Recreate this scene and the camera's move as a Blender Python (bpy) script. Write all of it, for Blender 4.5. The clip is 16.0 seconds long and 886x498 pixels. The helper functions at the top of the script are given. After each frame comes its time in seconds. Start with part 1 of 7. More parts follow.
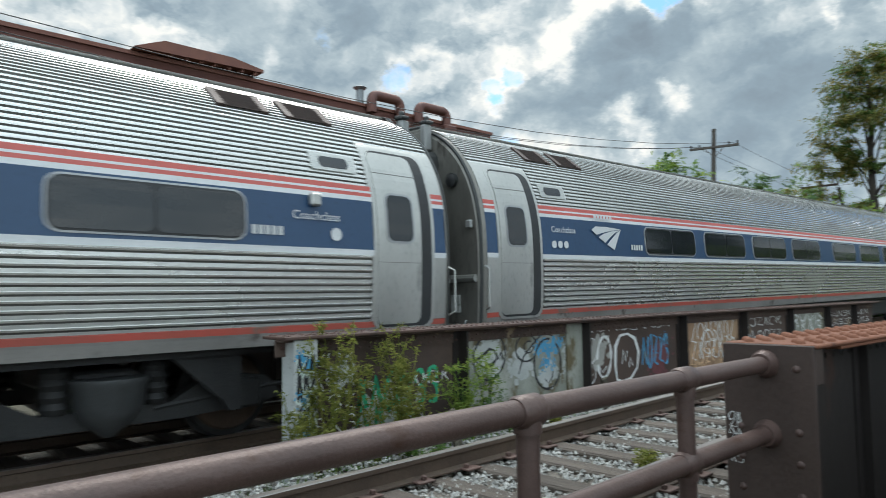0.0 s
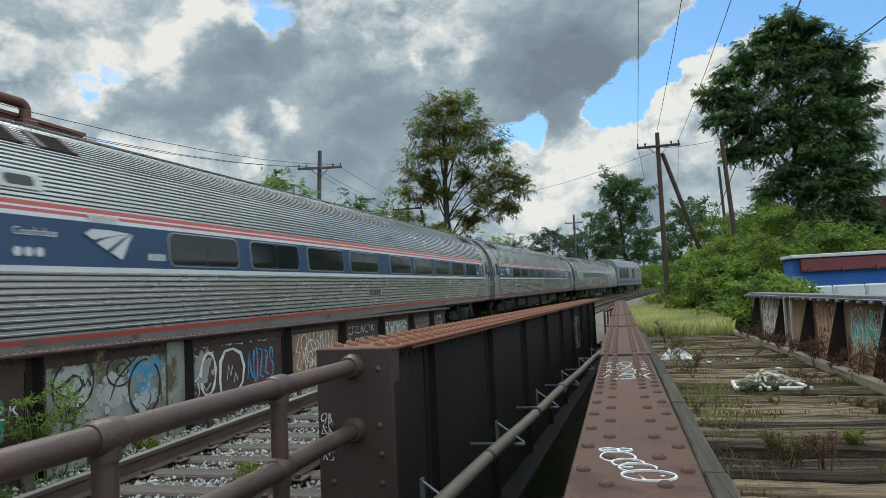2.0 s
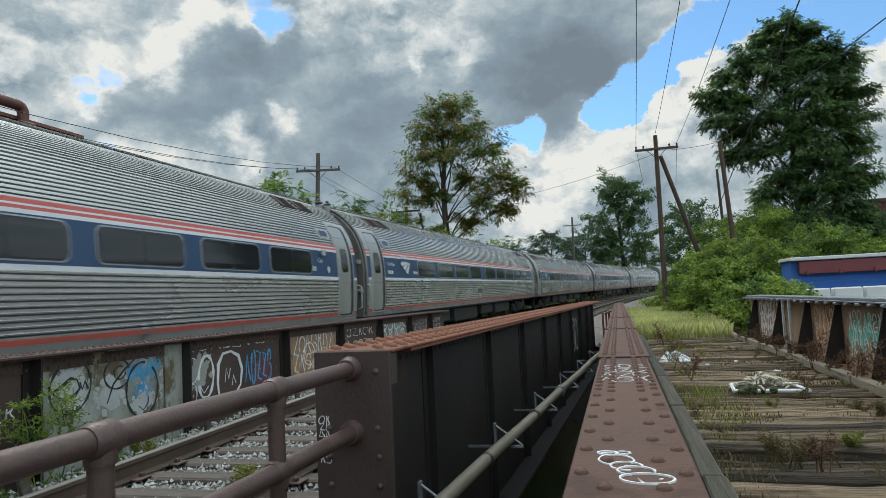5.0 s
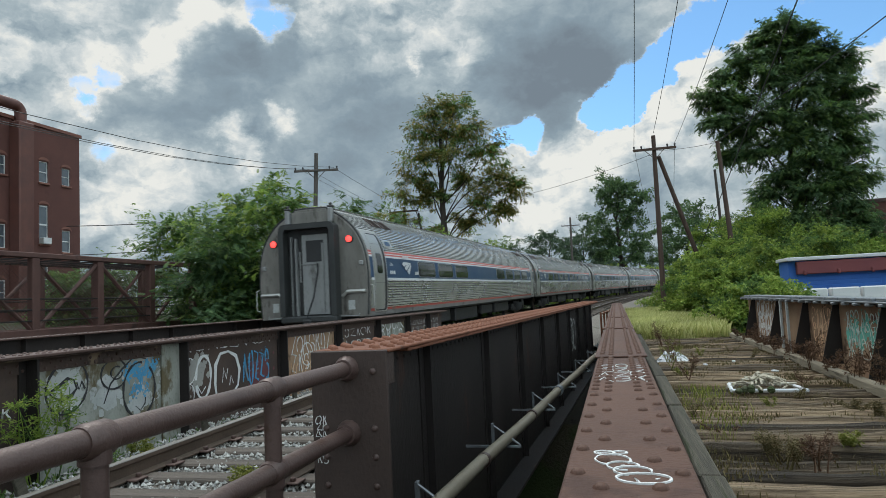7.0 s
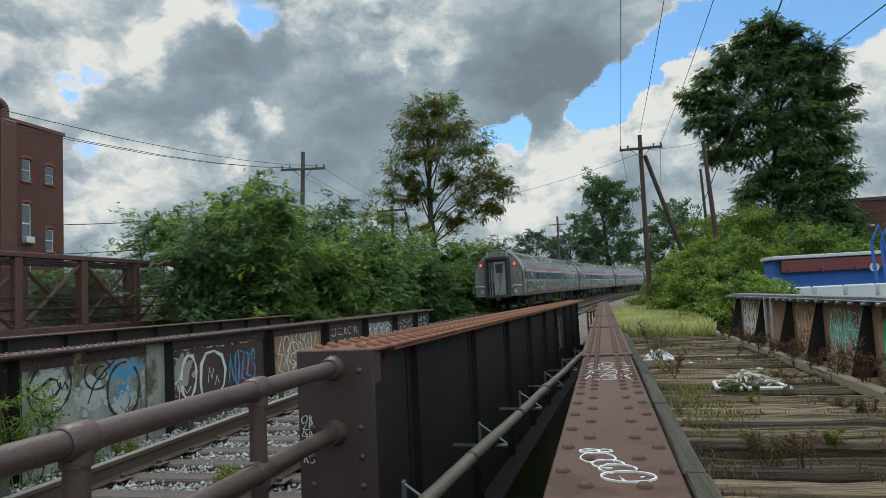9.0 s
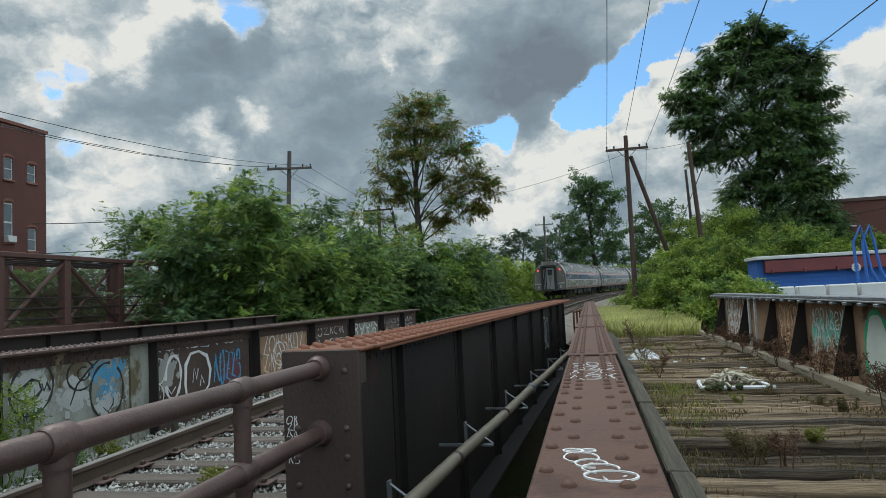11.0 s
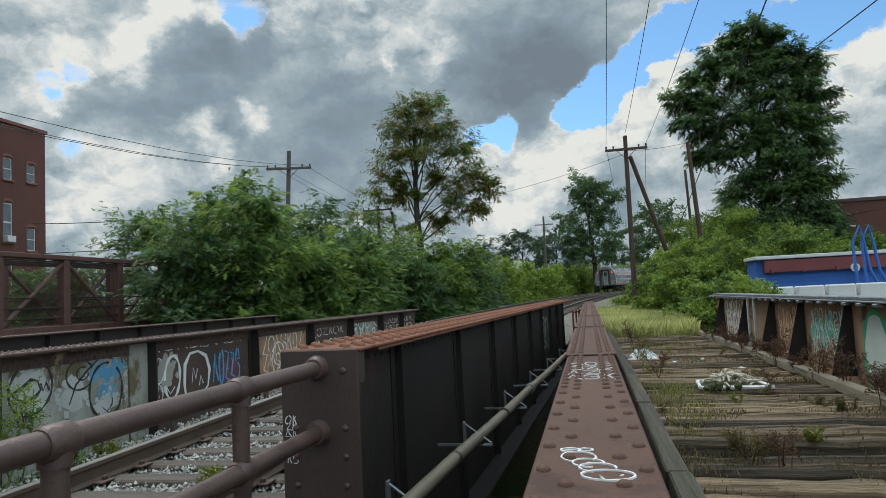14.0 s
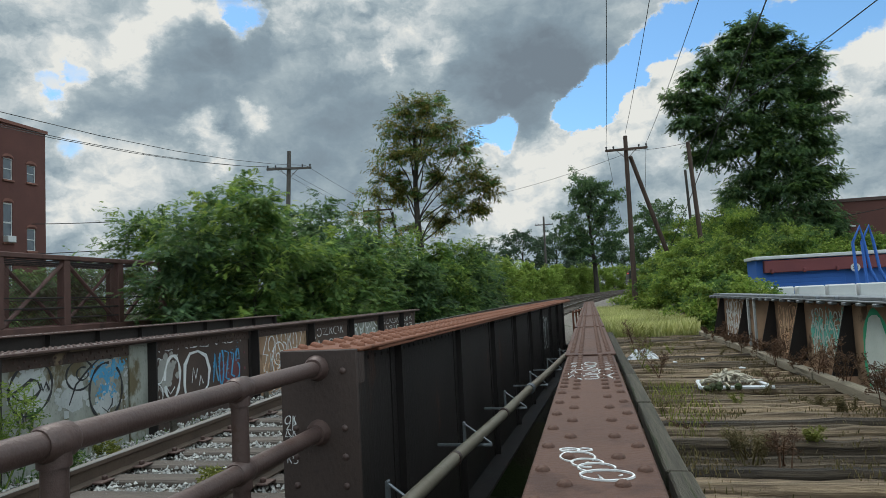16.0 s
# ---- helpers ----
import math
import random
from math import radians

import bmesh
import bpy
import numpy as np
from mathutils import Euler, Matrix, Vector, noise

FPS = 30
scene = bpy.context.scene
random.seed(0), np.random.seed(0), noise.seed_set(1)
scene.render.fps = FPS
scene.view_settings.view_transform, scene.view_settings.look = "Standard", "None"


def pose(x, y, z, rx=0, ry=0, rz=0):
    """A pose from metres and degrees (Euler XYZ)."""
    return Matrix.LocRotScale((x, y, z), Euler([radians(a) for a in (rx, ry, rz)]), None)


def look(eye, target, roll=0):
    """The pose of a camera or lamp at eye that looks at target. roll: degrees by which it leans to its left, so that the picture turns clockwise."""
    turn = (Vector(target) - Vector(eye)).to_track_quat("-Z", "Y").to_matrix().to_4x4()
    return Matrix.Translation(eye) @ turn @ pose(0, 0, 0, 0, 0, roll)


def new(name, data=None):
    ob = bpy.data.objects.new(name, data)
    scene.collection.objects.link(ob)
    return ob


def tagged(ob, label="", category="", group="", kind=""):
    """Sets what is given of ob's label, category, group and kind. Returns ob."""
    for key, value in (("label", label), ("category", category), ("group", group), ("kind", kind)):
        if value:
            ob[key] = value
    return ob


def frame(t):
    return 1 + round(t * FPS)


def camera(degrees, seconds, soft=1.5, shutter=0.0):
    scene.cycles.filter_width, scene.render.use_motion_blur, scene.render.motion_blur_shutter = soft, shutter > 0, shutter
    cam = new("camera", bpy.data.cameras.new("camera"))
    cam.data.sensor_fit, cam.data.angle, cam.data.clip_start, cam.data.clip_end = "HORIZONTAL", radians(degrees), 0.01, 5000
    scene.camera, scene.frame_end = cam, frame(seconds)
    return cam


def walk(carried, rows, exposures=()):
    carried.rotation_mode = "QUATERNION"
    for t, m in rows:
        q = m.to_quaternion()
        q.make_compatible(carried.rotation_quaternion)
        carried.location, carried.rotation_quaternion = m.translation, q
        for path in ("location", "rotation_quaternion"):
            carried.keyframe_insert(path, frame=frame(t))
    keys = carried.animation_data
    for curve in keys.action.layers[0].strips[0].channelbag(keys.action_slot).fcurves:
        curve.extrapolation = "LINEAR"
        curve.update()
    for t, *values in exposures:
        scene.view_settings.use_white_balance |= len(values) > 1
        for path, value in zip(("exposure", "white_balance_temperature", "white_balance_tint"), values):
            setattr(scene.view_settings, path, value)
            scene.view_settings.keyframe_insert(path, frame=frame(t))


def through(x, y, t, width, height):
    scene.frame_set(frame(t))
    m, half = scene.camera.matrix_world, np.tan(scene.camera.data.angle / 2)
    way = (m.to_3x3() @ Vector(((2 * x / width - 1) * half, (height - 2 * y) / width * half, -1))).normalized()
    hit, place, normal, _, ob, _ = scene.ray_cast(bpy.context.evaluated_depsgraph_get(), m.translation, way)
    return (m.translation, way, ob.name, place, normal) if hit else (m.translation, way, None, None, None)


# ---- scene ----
# ---------------------------------------------------------------- camera
# eye x, y, z, turn to the left, tilt up, lean; z = 0 is the top of the sleepers
cam = camera(65.8, 16.0, soft=0.8, shutter=0.2)
EYE_Z = 1.45
PATH = [
    (0, -0.089, -0.029, 0.022, 46.09, 3.85, 0.86),
    (0.5, -0.057, 0.004, 0.014, 32.38, 3.45, 2.09),
    (1, -0.037, -0.017, 0.005, 20.79, 3.30, 2.63),
    (1.5, -0.021, -0.022, 0.006, 15.40, 3.77, 2.87),
    (2, -0.023, -0.022, 0.005, 14.25, 4.08, 2.74),
    (2.5, -0.021, -0.018, 0.008, 14.12, 4.30, 2.69),
    (3, -0.022, -0.015, 0.005, 14.10, 4.31, 2.72),
    (3.5, -0.023, -0.013, 0.003, 14.14, 4.30, 2.76),
    (4, -0.021, -0.015, 0.004, 14.11, 4.29, 2.75),
    (6.5, -0.026, -0.011, 0.004, 14.11, 4.28, 2.73),
    (7, -0.019, -0.005, 0.001, 13.96, 4.29, 2.76),
    (7.5, -0.019, 0.003, 0.001, 13.80, 4.24, 2.77),
    (8, -0.021, 0.001, 0.002, 13.80, 4.22, 2.79),
    (8.5, -0.022, 0.000, 0.001, 13.57, 4.20, 2.79),
    (9, -0.015, 0.001, 0.001, 12.92, 4.15, 2.84),
    (11.5, -0.008, 0.001, 0.002, 11.80, 4.08, 2.84),
    (13, -0.005, -0.001, 0.001, 11.78, 4.08, 2.84),
    (16, 0.000, 0.000, 0.000, 11.80, 4.09, 2.85),
]


def eye_pose(x, y, z, turn, tilt, lean):
    return pose(x, y, z + EYE_Z, 0, 0, turn) @ pose(0, 0, 0, tilt) @ pose(0, 0, 0, 0, lean) @ pose(0, 0, 0, 90)


walk(cam, [(row[0], eye_pose(*row[1:])) for row in PATH], [(0, 0.30), (0.5, 0.22), (1, 0.12), (2, 0.0), (7, 0.0), (8, -0.1), (16, -0.06)])

# ---------------------------------------------------------------- sky and sun
SUN_AZ, SUN_EL = -38.0, 57.0  # azimuth from the line of the track, to the right; height


def aim(az, el):
    a, e = radians(az), radians(el)
    return Vector((math.sin(a) * math.cos(e), math.cos(a) * math.cos(e), math.sin(e)))


def sky():
    world = bpy.data.worlds.new("sky")
    scene.world = world
    world.use_nodes = True
    nt = world.node_tree
    nt.nodes.clear()
    N, L = nt.nodes.new, nt.links.new

    def math_node(op, a, b=None, c=None):
        n = N("ShaderNodeMath")
        n.operation = op
        for i, v in enumerate((a, b, c)):
            if v is None:
                continue
            if isinstance(v, (int, float)):
                n.inputs[i].default_value = v
            else:
                L(v, n.inputs[i])
        return n.outputs[0]

    geo = N("ShaderNodeTexCoord")
    way = geo.outputs["Generated"]

    def fbm(scale, detail, rough, warp=0.0, stretch=(1, 1, 1.8), shift=(0, 0, 0)):
        mp = N("ShaderNodeMapping")
        mp.inputs["Scale"].default_value = stretch
        mp.inputs["Location"].default_value = shift
        L(way, mp.inputs["Vector"])
        n = N("ShaderNodeTexNoise")
        n.inputs["Scale"].default_value, n.inputs["Detail"].default_value = scale, detail
        n.inputs["Roughness"].default_value, n.inputs["Distortion"].default_value = rough, warp
        L(mp.outputs[0], n.inputs["Vector"])
        return n

    # directions are jittered so that cloud rims are ragged
    jit = fbm(9.0, 12, 0.68, 0.1, (1, 1, 1.3))
    off = N("ShaderNodeVectorMath")
    off.operation = "MULTIPLY_ADD"
    L(jit.outputs["Color"], off.inputs[0])
    off.inputs[1].default_value = (0.09, 0.09, 0.09)
    sub = N("ShaderNodeVectorMath")
    sub.operation = "SUBTRACT"
    L(way, sub.inputs[0])
    sub.inputs[1].default_value = (0.045, 0.045, 0.045)
    L(sub.outputs[0], off.inputs[2])
    ragged = off.outputs[0]

    def blob(az, el, size, soft):
        d = N("ShaderNodeVectorMath")
        d.operation = "DISTANCE"
        L(ragged, d.inputs[0])
        d.inputs[1].default_value = aim(az, el)
        m = N("ShaderNodeMapRange")
        m.interpolation_type = "SMOOTHSTEP"
        L(d.outputs["Value"], m.inputs["Value"])
        m.inputs["From Min"].default_value = radians(size * (1 - soft))
        m.inputs["From Max"].default_value = radians(size * (1 + soft))
        m.inputs["To Min"].default_value, m.inputs["To Max"].default_value = 1.0, 0.0
        return m.outputs[0]

    def total(base, blobs):
        for az, el, size, soft, weight in blobs:
            base = math_node("MULTIPLY_ADD", blob(az, el, size, soft), weight, base)
        return base

    def billow(shift, scale, detail):
        """Heaped cloud tops: round bumps with creases between them."""
        mp = N("ShaderNodeMapping")
        mp.inputs["Scale"].default_value = (1, 1, 1.5)
        mp.inputs["Location"].default_value = shift
        L(curled, mp.inputs["Vector"])
        n = N("ShaderNodeTexVoronoi")
        n.feature, n.normalize = "F1", True
        n.inputs["Scale"].default_value, n.inputs["Detail"].default_value = scale, detail
        n.inputs["Roughness"].default_value = 0.55
        L(mp.outputs[0], n.inputs["Vector"])
        return n.outputs["Distance"]

    # a slight curl of the directions keeps the bumps from looking like cells
    curl = fbm(14.0, 5, 0.6, 0.0, (1, 1, 1.3))
    bent = N("ShaderNodeVectorMath")
    bent.operation = "MULTIPLY_ADD"
    L(curl.outputs["Color"], bent.inputs[0])
    bent.inputs[1].default_value = (0.07, 0.07, 0.07)
    L(way, bent.inputs[2])
    curled = bent.outputs[0]
    # towards the sun, across the line of sight
    ahead = aim(-14, 14)
    tow = aim(SUN_AZ - 22, SUN_EL)
    tow = (tow - ahead * tow.dot(ahead)).normalized() * 0.022
    heap = billow((0.3, 0.1, 0.6), 7.0, 5.0)
    heap_sunward = billow((0.3 + tow.x, 0.1 + tow.y, 0.6 + tow.z * 1.5), 7.0, 5.0)
    relief = math_node("SUBTRACT", heap_sunward, heap)

    # how much cloud there is
    big = fbm(2.4, 8, 0.58, 0.2, shift=(3.1, 0.4, 0.2))
    cover = math_node("MULTIPLY_ADD", big.outputs["Fac"], 1.2, 0.30)
    cover = math_node("MULTIPLY_ADD", heap, -0.55, cover)
    cover = total(cover, GAPS + GAPS_ASIDE)
    m = N("ShaderNodeMapRange")
    m.interpolation_type = "SMOOTHSTEP"
    L(cover, m.inputs["Value"])
    m.inputs["From Min"].default_value, m.inputs["From Max"].default_value = 0.16, 0.46
    alpha = m.outputs[0]
    # thin cloud next to a gap glows
    rim = N("ShaderNodeMapRange")
    rim.interpolation_type = "SMOOTHSTEP"
    L(cover, rim.inputs["Value"])
    rim.inputs["From Min"].default_value, rim.inputs["From Max"].default_value = 0.30, 0.66
    rim.inputs["To Min"].default_value, rim.inputs["To Max"].default_value = 0.20, 0.0
    # how bright the cloud is
    broad = total(math_node("ADD", rim.outputs[0], 0.54), SUNLIT_RIMS + CUMULUS + SHADED_BASES + CLOUDS_ASIDE)
    fine = fbm(5.0, 12, 0.6, 0.1, shift=(1.7, 2.2, 0.3))
    lit = math_node("MULTIPLY_ADD", fine.outputs["Fac"], 0.75, math_node("ADD", broad, -0.34))
    # the relief of the heaps shows most where the sun reaches them
    strong = N("ShaderNodeMapRange")
    L(broad, strong.inputs["Value"])
    strong.inputs["From Min"].default_value, strong.inputs["From Max"].default_value = 0.38, 0.72
    strong.inputs["To Min"].default_value, strong.inputs["To Max"].default_value = 0.8, 2.8
    lit = math_node("MULTIPLY_ADD", relief, strong.outputs[0], lit)
    ramp = N("ShaderNodeValToRGB")
    e = ramp.color_ramp.elements
    e[0].position, e[0].color = 0.15, (0.186, 0.234, 0.280, 1)
    e[1].position, e[1].color = 1.0, (0.82, 0.83, 0.79, 1)
    for pos, col in ((0.40, (0.254, 0.332, 0.390, 1)), (0.60, (0.382, 0.464, 0.506, 1)), (0.80, (0.60, 0.655, 0.67, 1))):
        x = e.new(pos)
        x.color = col
    L(lit, ramp.inputs[0])
    blue = N("ShaderNodeTexSky")
    blue.sky_type, blue.sun_disc = "NISHITA", False
    blue.sun_elevation, blue.sun_rotation = radians(SUN_EL), radians(SUN_AZ)
    blue.dust_density, blue.ozone_density = 0.5, 2.0
    b1 = N("ShaderNodeBackground")
    clear = N("ShaderNodeVectorMath")
    clear.operation = "MULTIPLY"
    L(blue.outputs[0], clear.inputs[0])
    clear.inputs[1].default_value = (0.72, 1.0, 1.12)
    L(clear.outputs[0], b1.inputs[0])
    b1.inputs[1].default_value = 0.15
    b2 = N("ShaderNodeBackground")
    L(ramp.outputs[0], b2.inputs[0])
    # as under any overcast, the deck is brightest overhead and dimmer towards the horizon
    high = N("ShaderNodeSeparateXYZ")
    L(way, high.inputs[0])
    zenith = N("ShaderNodeMapRange")
    zenith.interpolation_type = "SMOOTHSTEP"
    L(high.outputs["Z"], zenith.inputs["Value"])
    zenith.inputs["From Min"].default_value, zenith.inputs["From Max"].default_value = 0.38, 0.95
    zenith.inputs["To Min"].default_value, zenith.inputs["To Max"].default_value = 1.0, 2.6
    # clouds opposite the sun are lit from the front and brighter
    facing = N("ShaderNodeVectorMath")
    facing.operation = "DOT_PRODUCT"
    L(way, facing.inputs[0])
    facing.inputs[1].default_value = aim(SUN_AZ + 165, 14)
    lit_side = N("ShaderNodeMapRange")
    lit_side.interpolation_type = "SMOOTHSTEP"
    L(facing.outputs["Value"], lit_side.inputs["Value"])
    lit_side.inputs["From Min"].default_value, lit_side.inputs["From Max"].default_value = -0.25, 0.85
    lit_side.inputs["To Min"].default_value, lit_side.inputs["To Max"].default_value = 0.0, 1.55
    L(math_node("ADD", zenith.outputs[0], lit_side.outputs[0]), b2.inputs[1])
    mix = N("ShaderNodeMixShader")
    L(alpha, mix.inputs[0])
    L(b1.outputs[0], mix.inputs[1])
    L(b2.outputs[0], mix.inputs[2])
    out = N("ShaderNodeOutputWorld")
    L(mix.outputs[0], out.inputs[0])


# the sky's parts: azimuth, height, size, softness, weight
GAPS = (
    (-28.9, 23.6, 1.48, 0.5, -0.58), (-26.6, 22.9, 0.92, 0.5, -0.43), (-34.1, 23.3, 1.06, 0.5, -0.43), (-40.0, 18.0, 1.2, 0.5, -0.43), (-41.5, 16.7, 0.99, 0.5, -0.36),
    (-41.2, 15.3, 0.99, 0.5, -0.3), (-40.1, 12.4, 1.27, 0.6, -0.32), (0.7, 15.1, 1.89, 0.4, -0.95), (-0.9, 14.6, 1.23, 0.4, -0.7), (2.1, 16.5, 1.7, 0.4, -0.9),
    (4.3, 17.5, 1.42, 0.4, -0.8), (6.2, 18.6, 1.79, 0.4, -0.8), (8.4, 19.4, 1.98, 0.5, -0.8), (11.0, 19.8, 1.98, 0.5, -0.7), (13.1, 20.3, 1.79, 0.5, -0.6),
    (-6.6, 13.4, 1.32, 0.4, -0.75), (-8.7, 13.3, 1.13, 0.4, -0.6), (16.4, 18.2, 2.08, 0.5, -0.8),
)
GAPS_ASIDE = (
    (19.0, 18.2, 2.17, 0.5, -0.8), (22.1, 18.8, 1.98, 0.5, -0.6), (2.3, 14.2, 1.04, 0.4, -0.6), (18.7, 9.1, 1.32, 0.6, -0.25), (18.0, 14.0, 1.23, 0.5, -0.4),
    (-49.9, 17.8, 1.42, 0.6, -0.5), (-55.6, 20.5, 1.13, 0.6, -0.45), (-60.7, 18.3, 1.42, 0.6, -0.35), (-28.1, 22.1, 1.13, 0.5, -0.4),
)
SUNLIT_RIMS = (
    (-36.4, 18.7, 1.42, 0.6, 0.34), (-35.6, 20.9, 1.42, 0.6, 0.34), (-33.3, 22.5, 1.51, 0.6, 0.34), (-30.3, 22.9, 1.13, 0.6, 0.3), (-42.6, 20.8, 2.83, 0.8, 0.16),
    (-40.7, 19.0, 1.7, 0.7, 0.22), (-27.6, 22.2, 1.32, 0.6, 0.22), (-24.2, 22.6, 1.51, 0.6, 0.22), (-37.5, 11.3, 2.74, 0.7, 0.22), (-34.9, 10.5, 2.64, 0.7, 0.18),
    (-31.3, 14.3, 1.04, 0.7, 0.28), (-30.0, 13.0, 1.13, 0.6, 0.38), (-29.4, 11.7, 0.85, 0.6, 0.25), (-27.1, 15.3, 1.04, 0.6, 0.36), (-28.2, 16.4, 0.57, 0.6, 0.25),
    (-39.8, 9.4, 2.74, 0.7, 0.18), (-40.6, 6.2, 2.74, 0.7, 0.16), (-19.7, 23.4, 4.15, 0.8, 0.1), (-15.9, 19.7, 0.75, 0.6, 0.4), (-11.1, 19.3, 1.6, 0.7, 0.28),
)
CUMULUS = (
    (5.9, 15.4, 2.64, 0.6, 0.36), (7.7, 16.5, 1.6, 0.6, 0.3), (3.5, 13.4, 2.26, 0.6, 0.36), (0.2, 11.7, 2.26, 0.6, 0.36), (-3.1, 10.9, 2.26, 0.6, 0.34),
    (-6.0, 9.0, 2.64, 0.6, 0.3), (-7.1, 7.1, 2.26, 0.6, 0.26), (-1.4, 8.4, 2.83, 0.7, 0.16), (6.4, 10.4, 2.83, 0.7, 0.12), (-1.0, 13.6, 1.51, 0.6, 0.3),
    (-4.8, 5.6, 2.74, 0.7, 0.16), (19.8, 14.8, 2.64, 0.6, 0.3), (21.7, 16.3, 1.79, 0.6, 0.34), (20.2, 11.4, 2.64, 0.8, 0.1),
)
SHADED_BASES = (
    (-32.0, 20.2, 2.92, 0.7, -0.14), (-27.6, 20.7, 2.92, 0.7, -0.12), (-39.4, 15.3, 2.55, 0.7, -0.15), (-34.0, 16.1, 2.92, 0.7, -0.15), (-29.7, 18.0, 2.55, 0.7, -0.12),
    (-20.0, 15.4, 5.66, 0.8, -0.08), (-22.0, 11.7, 3.77, 0.8, -0.06), (-3.1, 17.4, 3.77, 0.7, -0.2), (-0.6, 18.6, 2.55, 0.7, -0.13), (-6.5, 16.4, 2.55, 0.7, -0.13),
    (-7.2, 21.3, 5.19, 0.8, -0.06), (-12.3, 15.8, 3.58, 0.8, -0.05), (19.9, 7.3, 2.55, 0.8, -0.06),
)
CLOUDS_ASIDE = (
    (-3.0, 19.0, 6.0, 0.8, -0.07),
    (-14.8, 22.1, 4.0, 0.8, 0.18), (-19.1, 14.7, 5.0, 0.8, -0.10), (-0.6, 20.7, 3.5, 0.8, -0.12), (2.3, 8.4, 4.0, 0.8, -0.10), (-36.0, 6.5, 5.0, 0.8, -0.10),
    (-78.1, 19.5, 3.3, 0.7, 0.22), (-70.2, 19.9, 2.83, 0.7, 0.16), (-47.0, 18.0, 2.36, 0.7, 0.22), (-41.8, 16.1, 1.7, 0.6, 0.24), (-62.5, 21.8, 2.55, 0.7, -0.16),
    (-52.7, 22.9, 1.89, 0.7, -0.16), (-66.8, 18.3, 2.83, 0.7, 0.14), (-56.5, 18.1, 1.89, 0.7, -0.12),
)
sky()
sun_data = bpy.data.lights.new("sun", "SUN")
sun_data.energy, sun_data.angle, sun_data.color = 1.5, radians(25), (1.0, 0.97, 0.92)
sun = new("sun", sun_data)
sun.matrix_world = look(aim(SUN_AZ, SUN_EL) * 60, (0, 0, 0))

# ---------------------------------------------------------------- materials


def rgb(c):
    return (*c, 1) if len(c) == 3 else c


def mat(name, a, b, scale=3.0, rough=0.7, metal=0.0, bump=0.25, fine=40.0, streak=(1, 1, 1), island=0.0, spots=None, spot_at=0.62, spot_scale=2.0, dist=0.02, gloss=0.5):
    """Two tones mixed by coarse and fine noise, with relief, and patches of a third tone (rust, moss, dirt)."""
    m = bpy.data.materials.new(name)
    m.use_nodes = True
    nt = m.node_tree
    N, L = nt.nodes.new, nt.links.new
    bs = nt.nodes["Principled BSDF"]
    tc = N("ShaderNodeTexCoord")
    mp = N("ShaderNodeMapping")
    mp.inputs["Scale"].default_value = streak
    L(tc.outputs["Object"], mp.inputs[0])

    def noise_node(s, detail, rg=0.6):
        n = N("ShaderNodeTexNoise")
        n.inputs["Scale"].default_value, n.inputs["Detail"].default_value, n.inputs["Roughness"].default_value = s, detail, rg
        L(mp.outputs[0], n.inputs["Vector"])
        return n.outputs["Fac"]

    def mix(f, x, y):
        n = N("ShaderNodeMix")
        n.data_type = "RGBA"
        for v, s in ((f, n.inputs[0]), (x, n.inputs[6]), (y, n.inputs[7])):
            if hasattr(v, "links"):
                L(v, s)
            else:
                s.default_value = v
        return n.outputs[2]

    def ramp(f, lo, hi):
        n = N("ShaderNodeMapRange")
        L(f, n.inputs[0])
        n.inputs[1].default_value, n.inputs[2].default_value = lo, hi
        return n.outputs[0]

    co, fi = noise_node(scale, 6), noise_node(fine, 4)
    col = mix(ramp(co, 0.32, 0.68), rgb(a), rgb(b))
    dark = tuple(v * 0.72 for v in a)
    col = mix(ramp(fi, 0.55, 0.85), col, rgb(dark))
    if spots:
        col = mix(ramp(noise_node(spot_scale, 8, 0.65), spot_at, spot_at + 0.08), col, rgb(spots))
    if island:
        geo = N("ShaderNodeNewGeometry")
        oi = N("ShaderNodeObjectInfo")
        add = N("ShaderNodeMath")
        add.operation = "ADD"
        L(geo.outputs["Random Per Island"], add.inputs[0])
        L(oi.outputs["Random"], add.inputs[1])
        fr = N("ShaderNodeMath")
        fr.operation = "FRACT"
        L(add.outputs[0], fr.inputs[0])
        hv = N("ShaderNodeHueSaturation")
        v = N("ShaderNodeMapRange")
        L(fr.outputs[0], v.inputs[0])
        v.inputs[3].default_value, v.inputs[4].default_value = 1 - island, 1 + island
        L(v.outputs[0], hv.inputs["Value"])
        L(col, hv.inputs["Color"])
        col = hv.outputs[0]
    L(col, bs.inputs["Base Color"])
    rr = N("ShaderNodeMapRange")
    L(co, rr.inputs[0])
    rr.inputs[3].default_value, rr.inputs[4].default_value = max(0.05, rough - 0.12), min(1, rough + 0.12)
    L(rr.outputs[0], bs.inputs["Roughness"])
    bs.inputs["Metallic"].default_value = metal
    bs.inputs["Specular IOR Level"].default_value = gloss
    if bump:
        bp = N("ShaderNodeBump")
        bp.inputs["Strength"].default_value, bp.inputs["Distance"].default_value = bump, dist
        ad = N("ShaderNodeMath")
        ad.operation = "ADD"
        L(co, ad.inputs[0])
        L(fi, ad.inputs[1])
        L(ad.outputs[0], bp.inputs["Height"])
        L(bp.outputs[0], bs.inputs["Normal"])
    return m


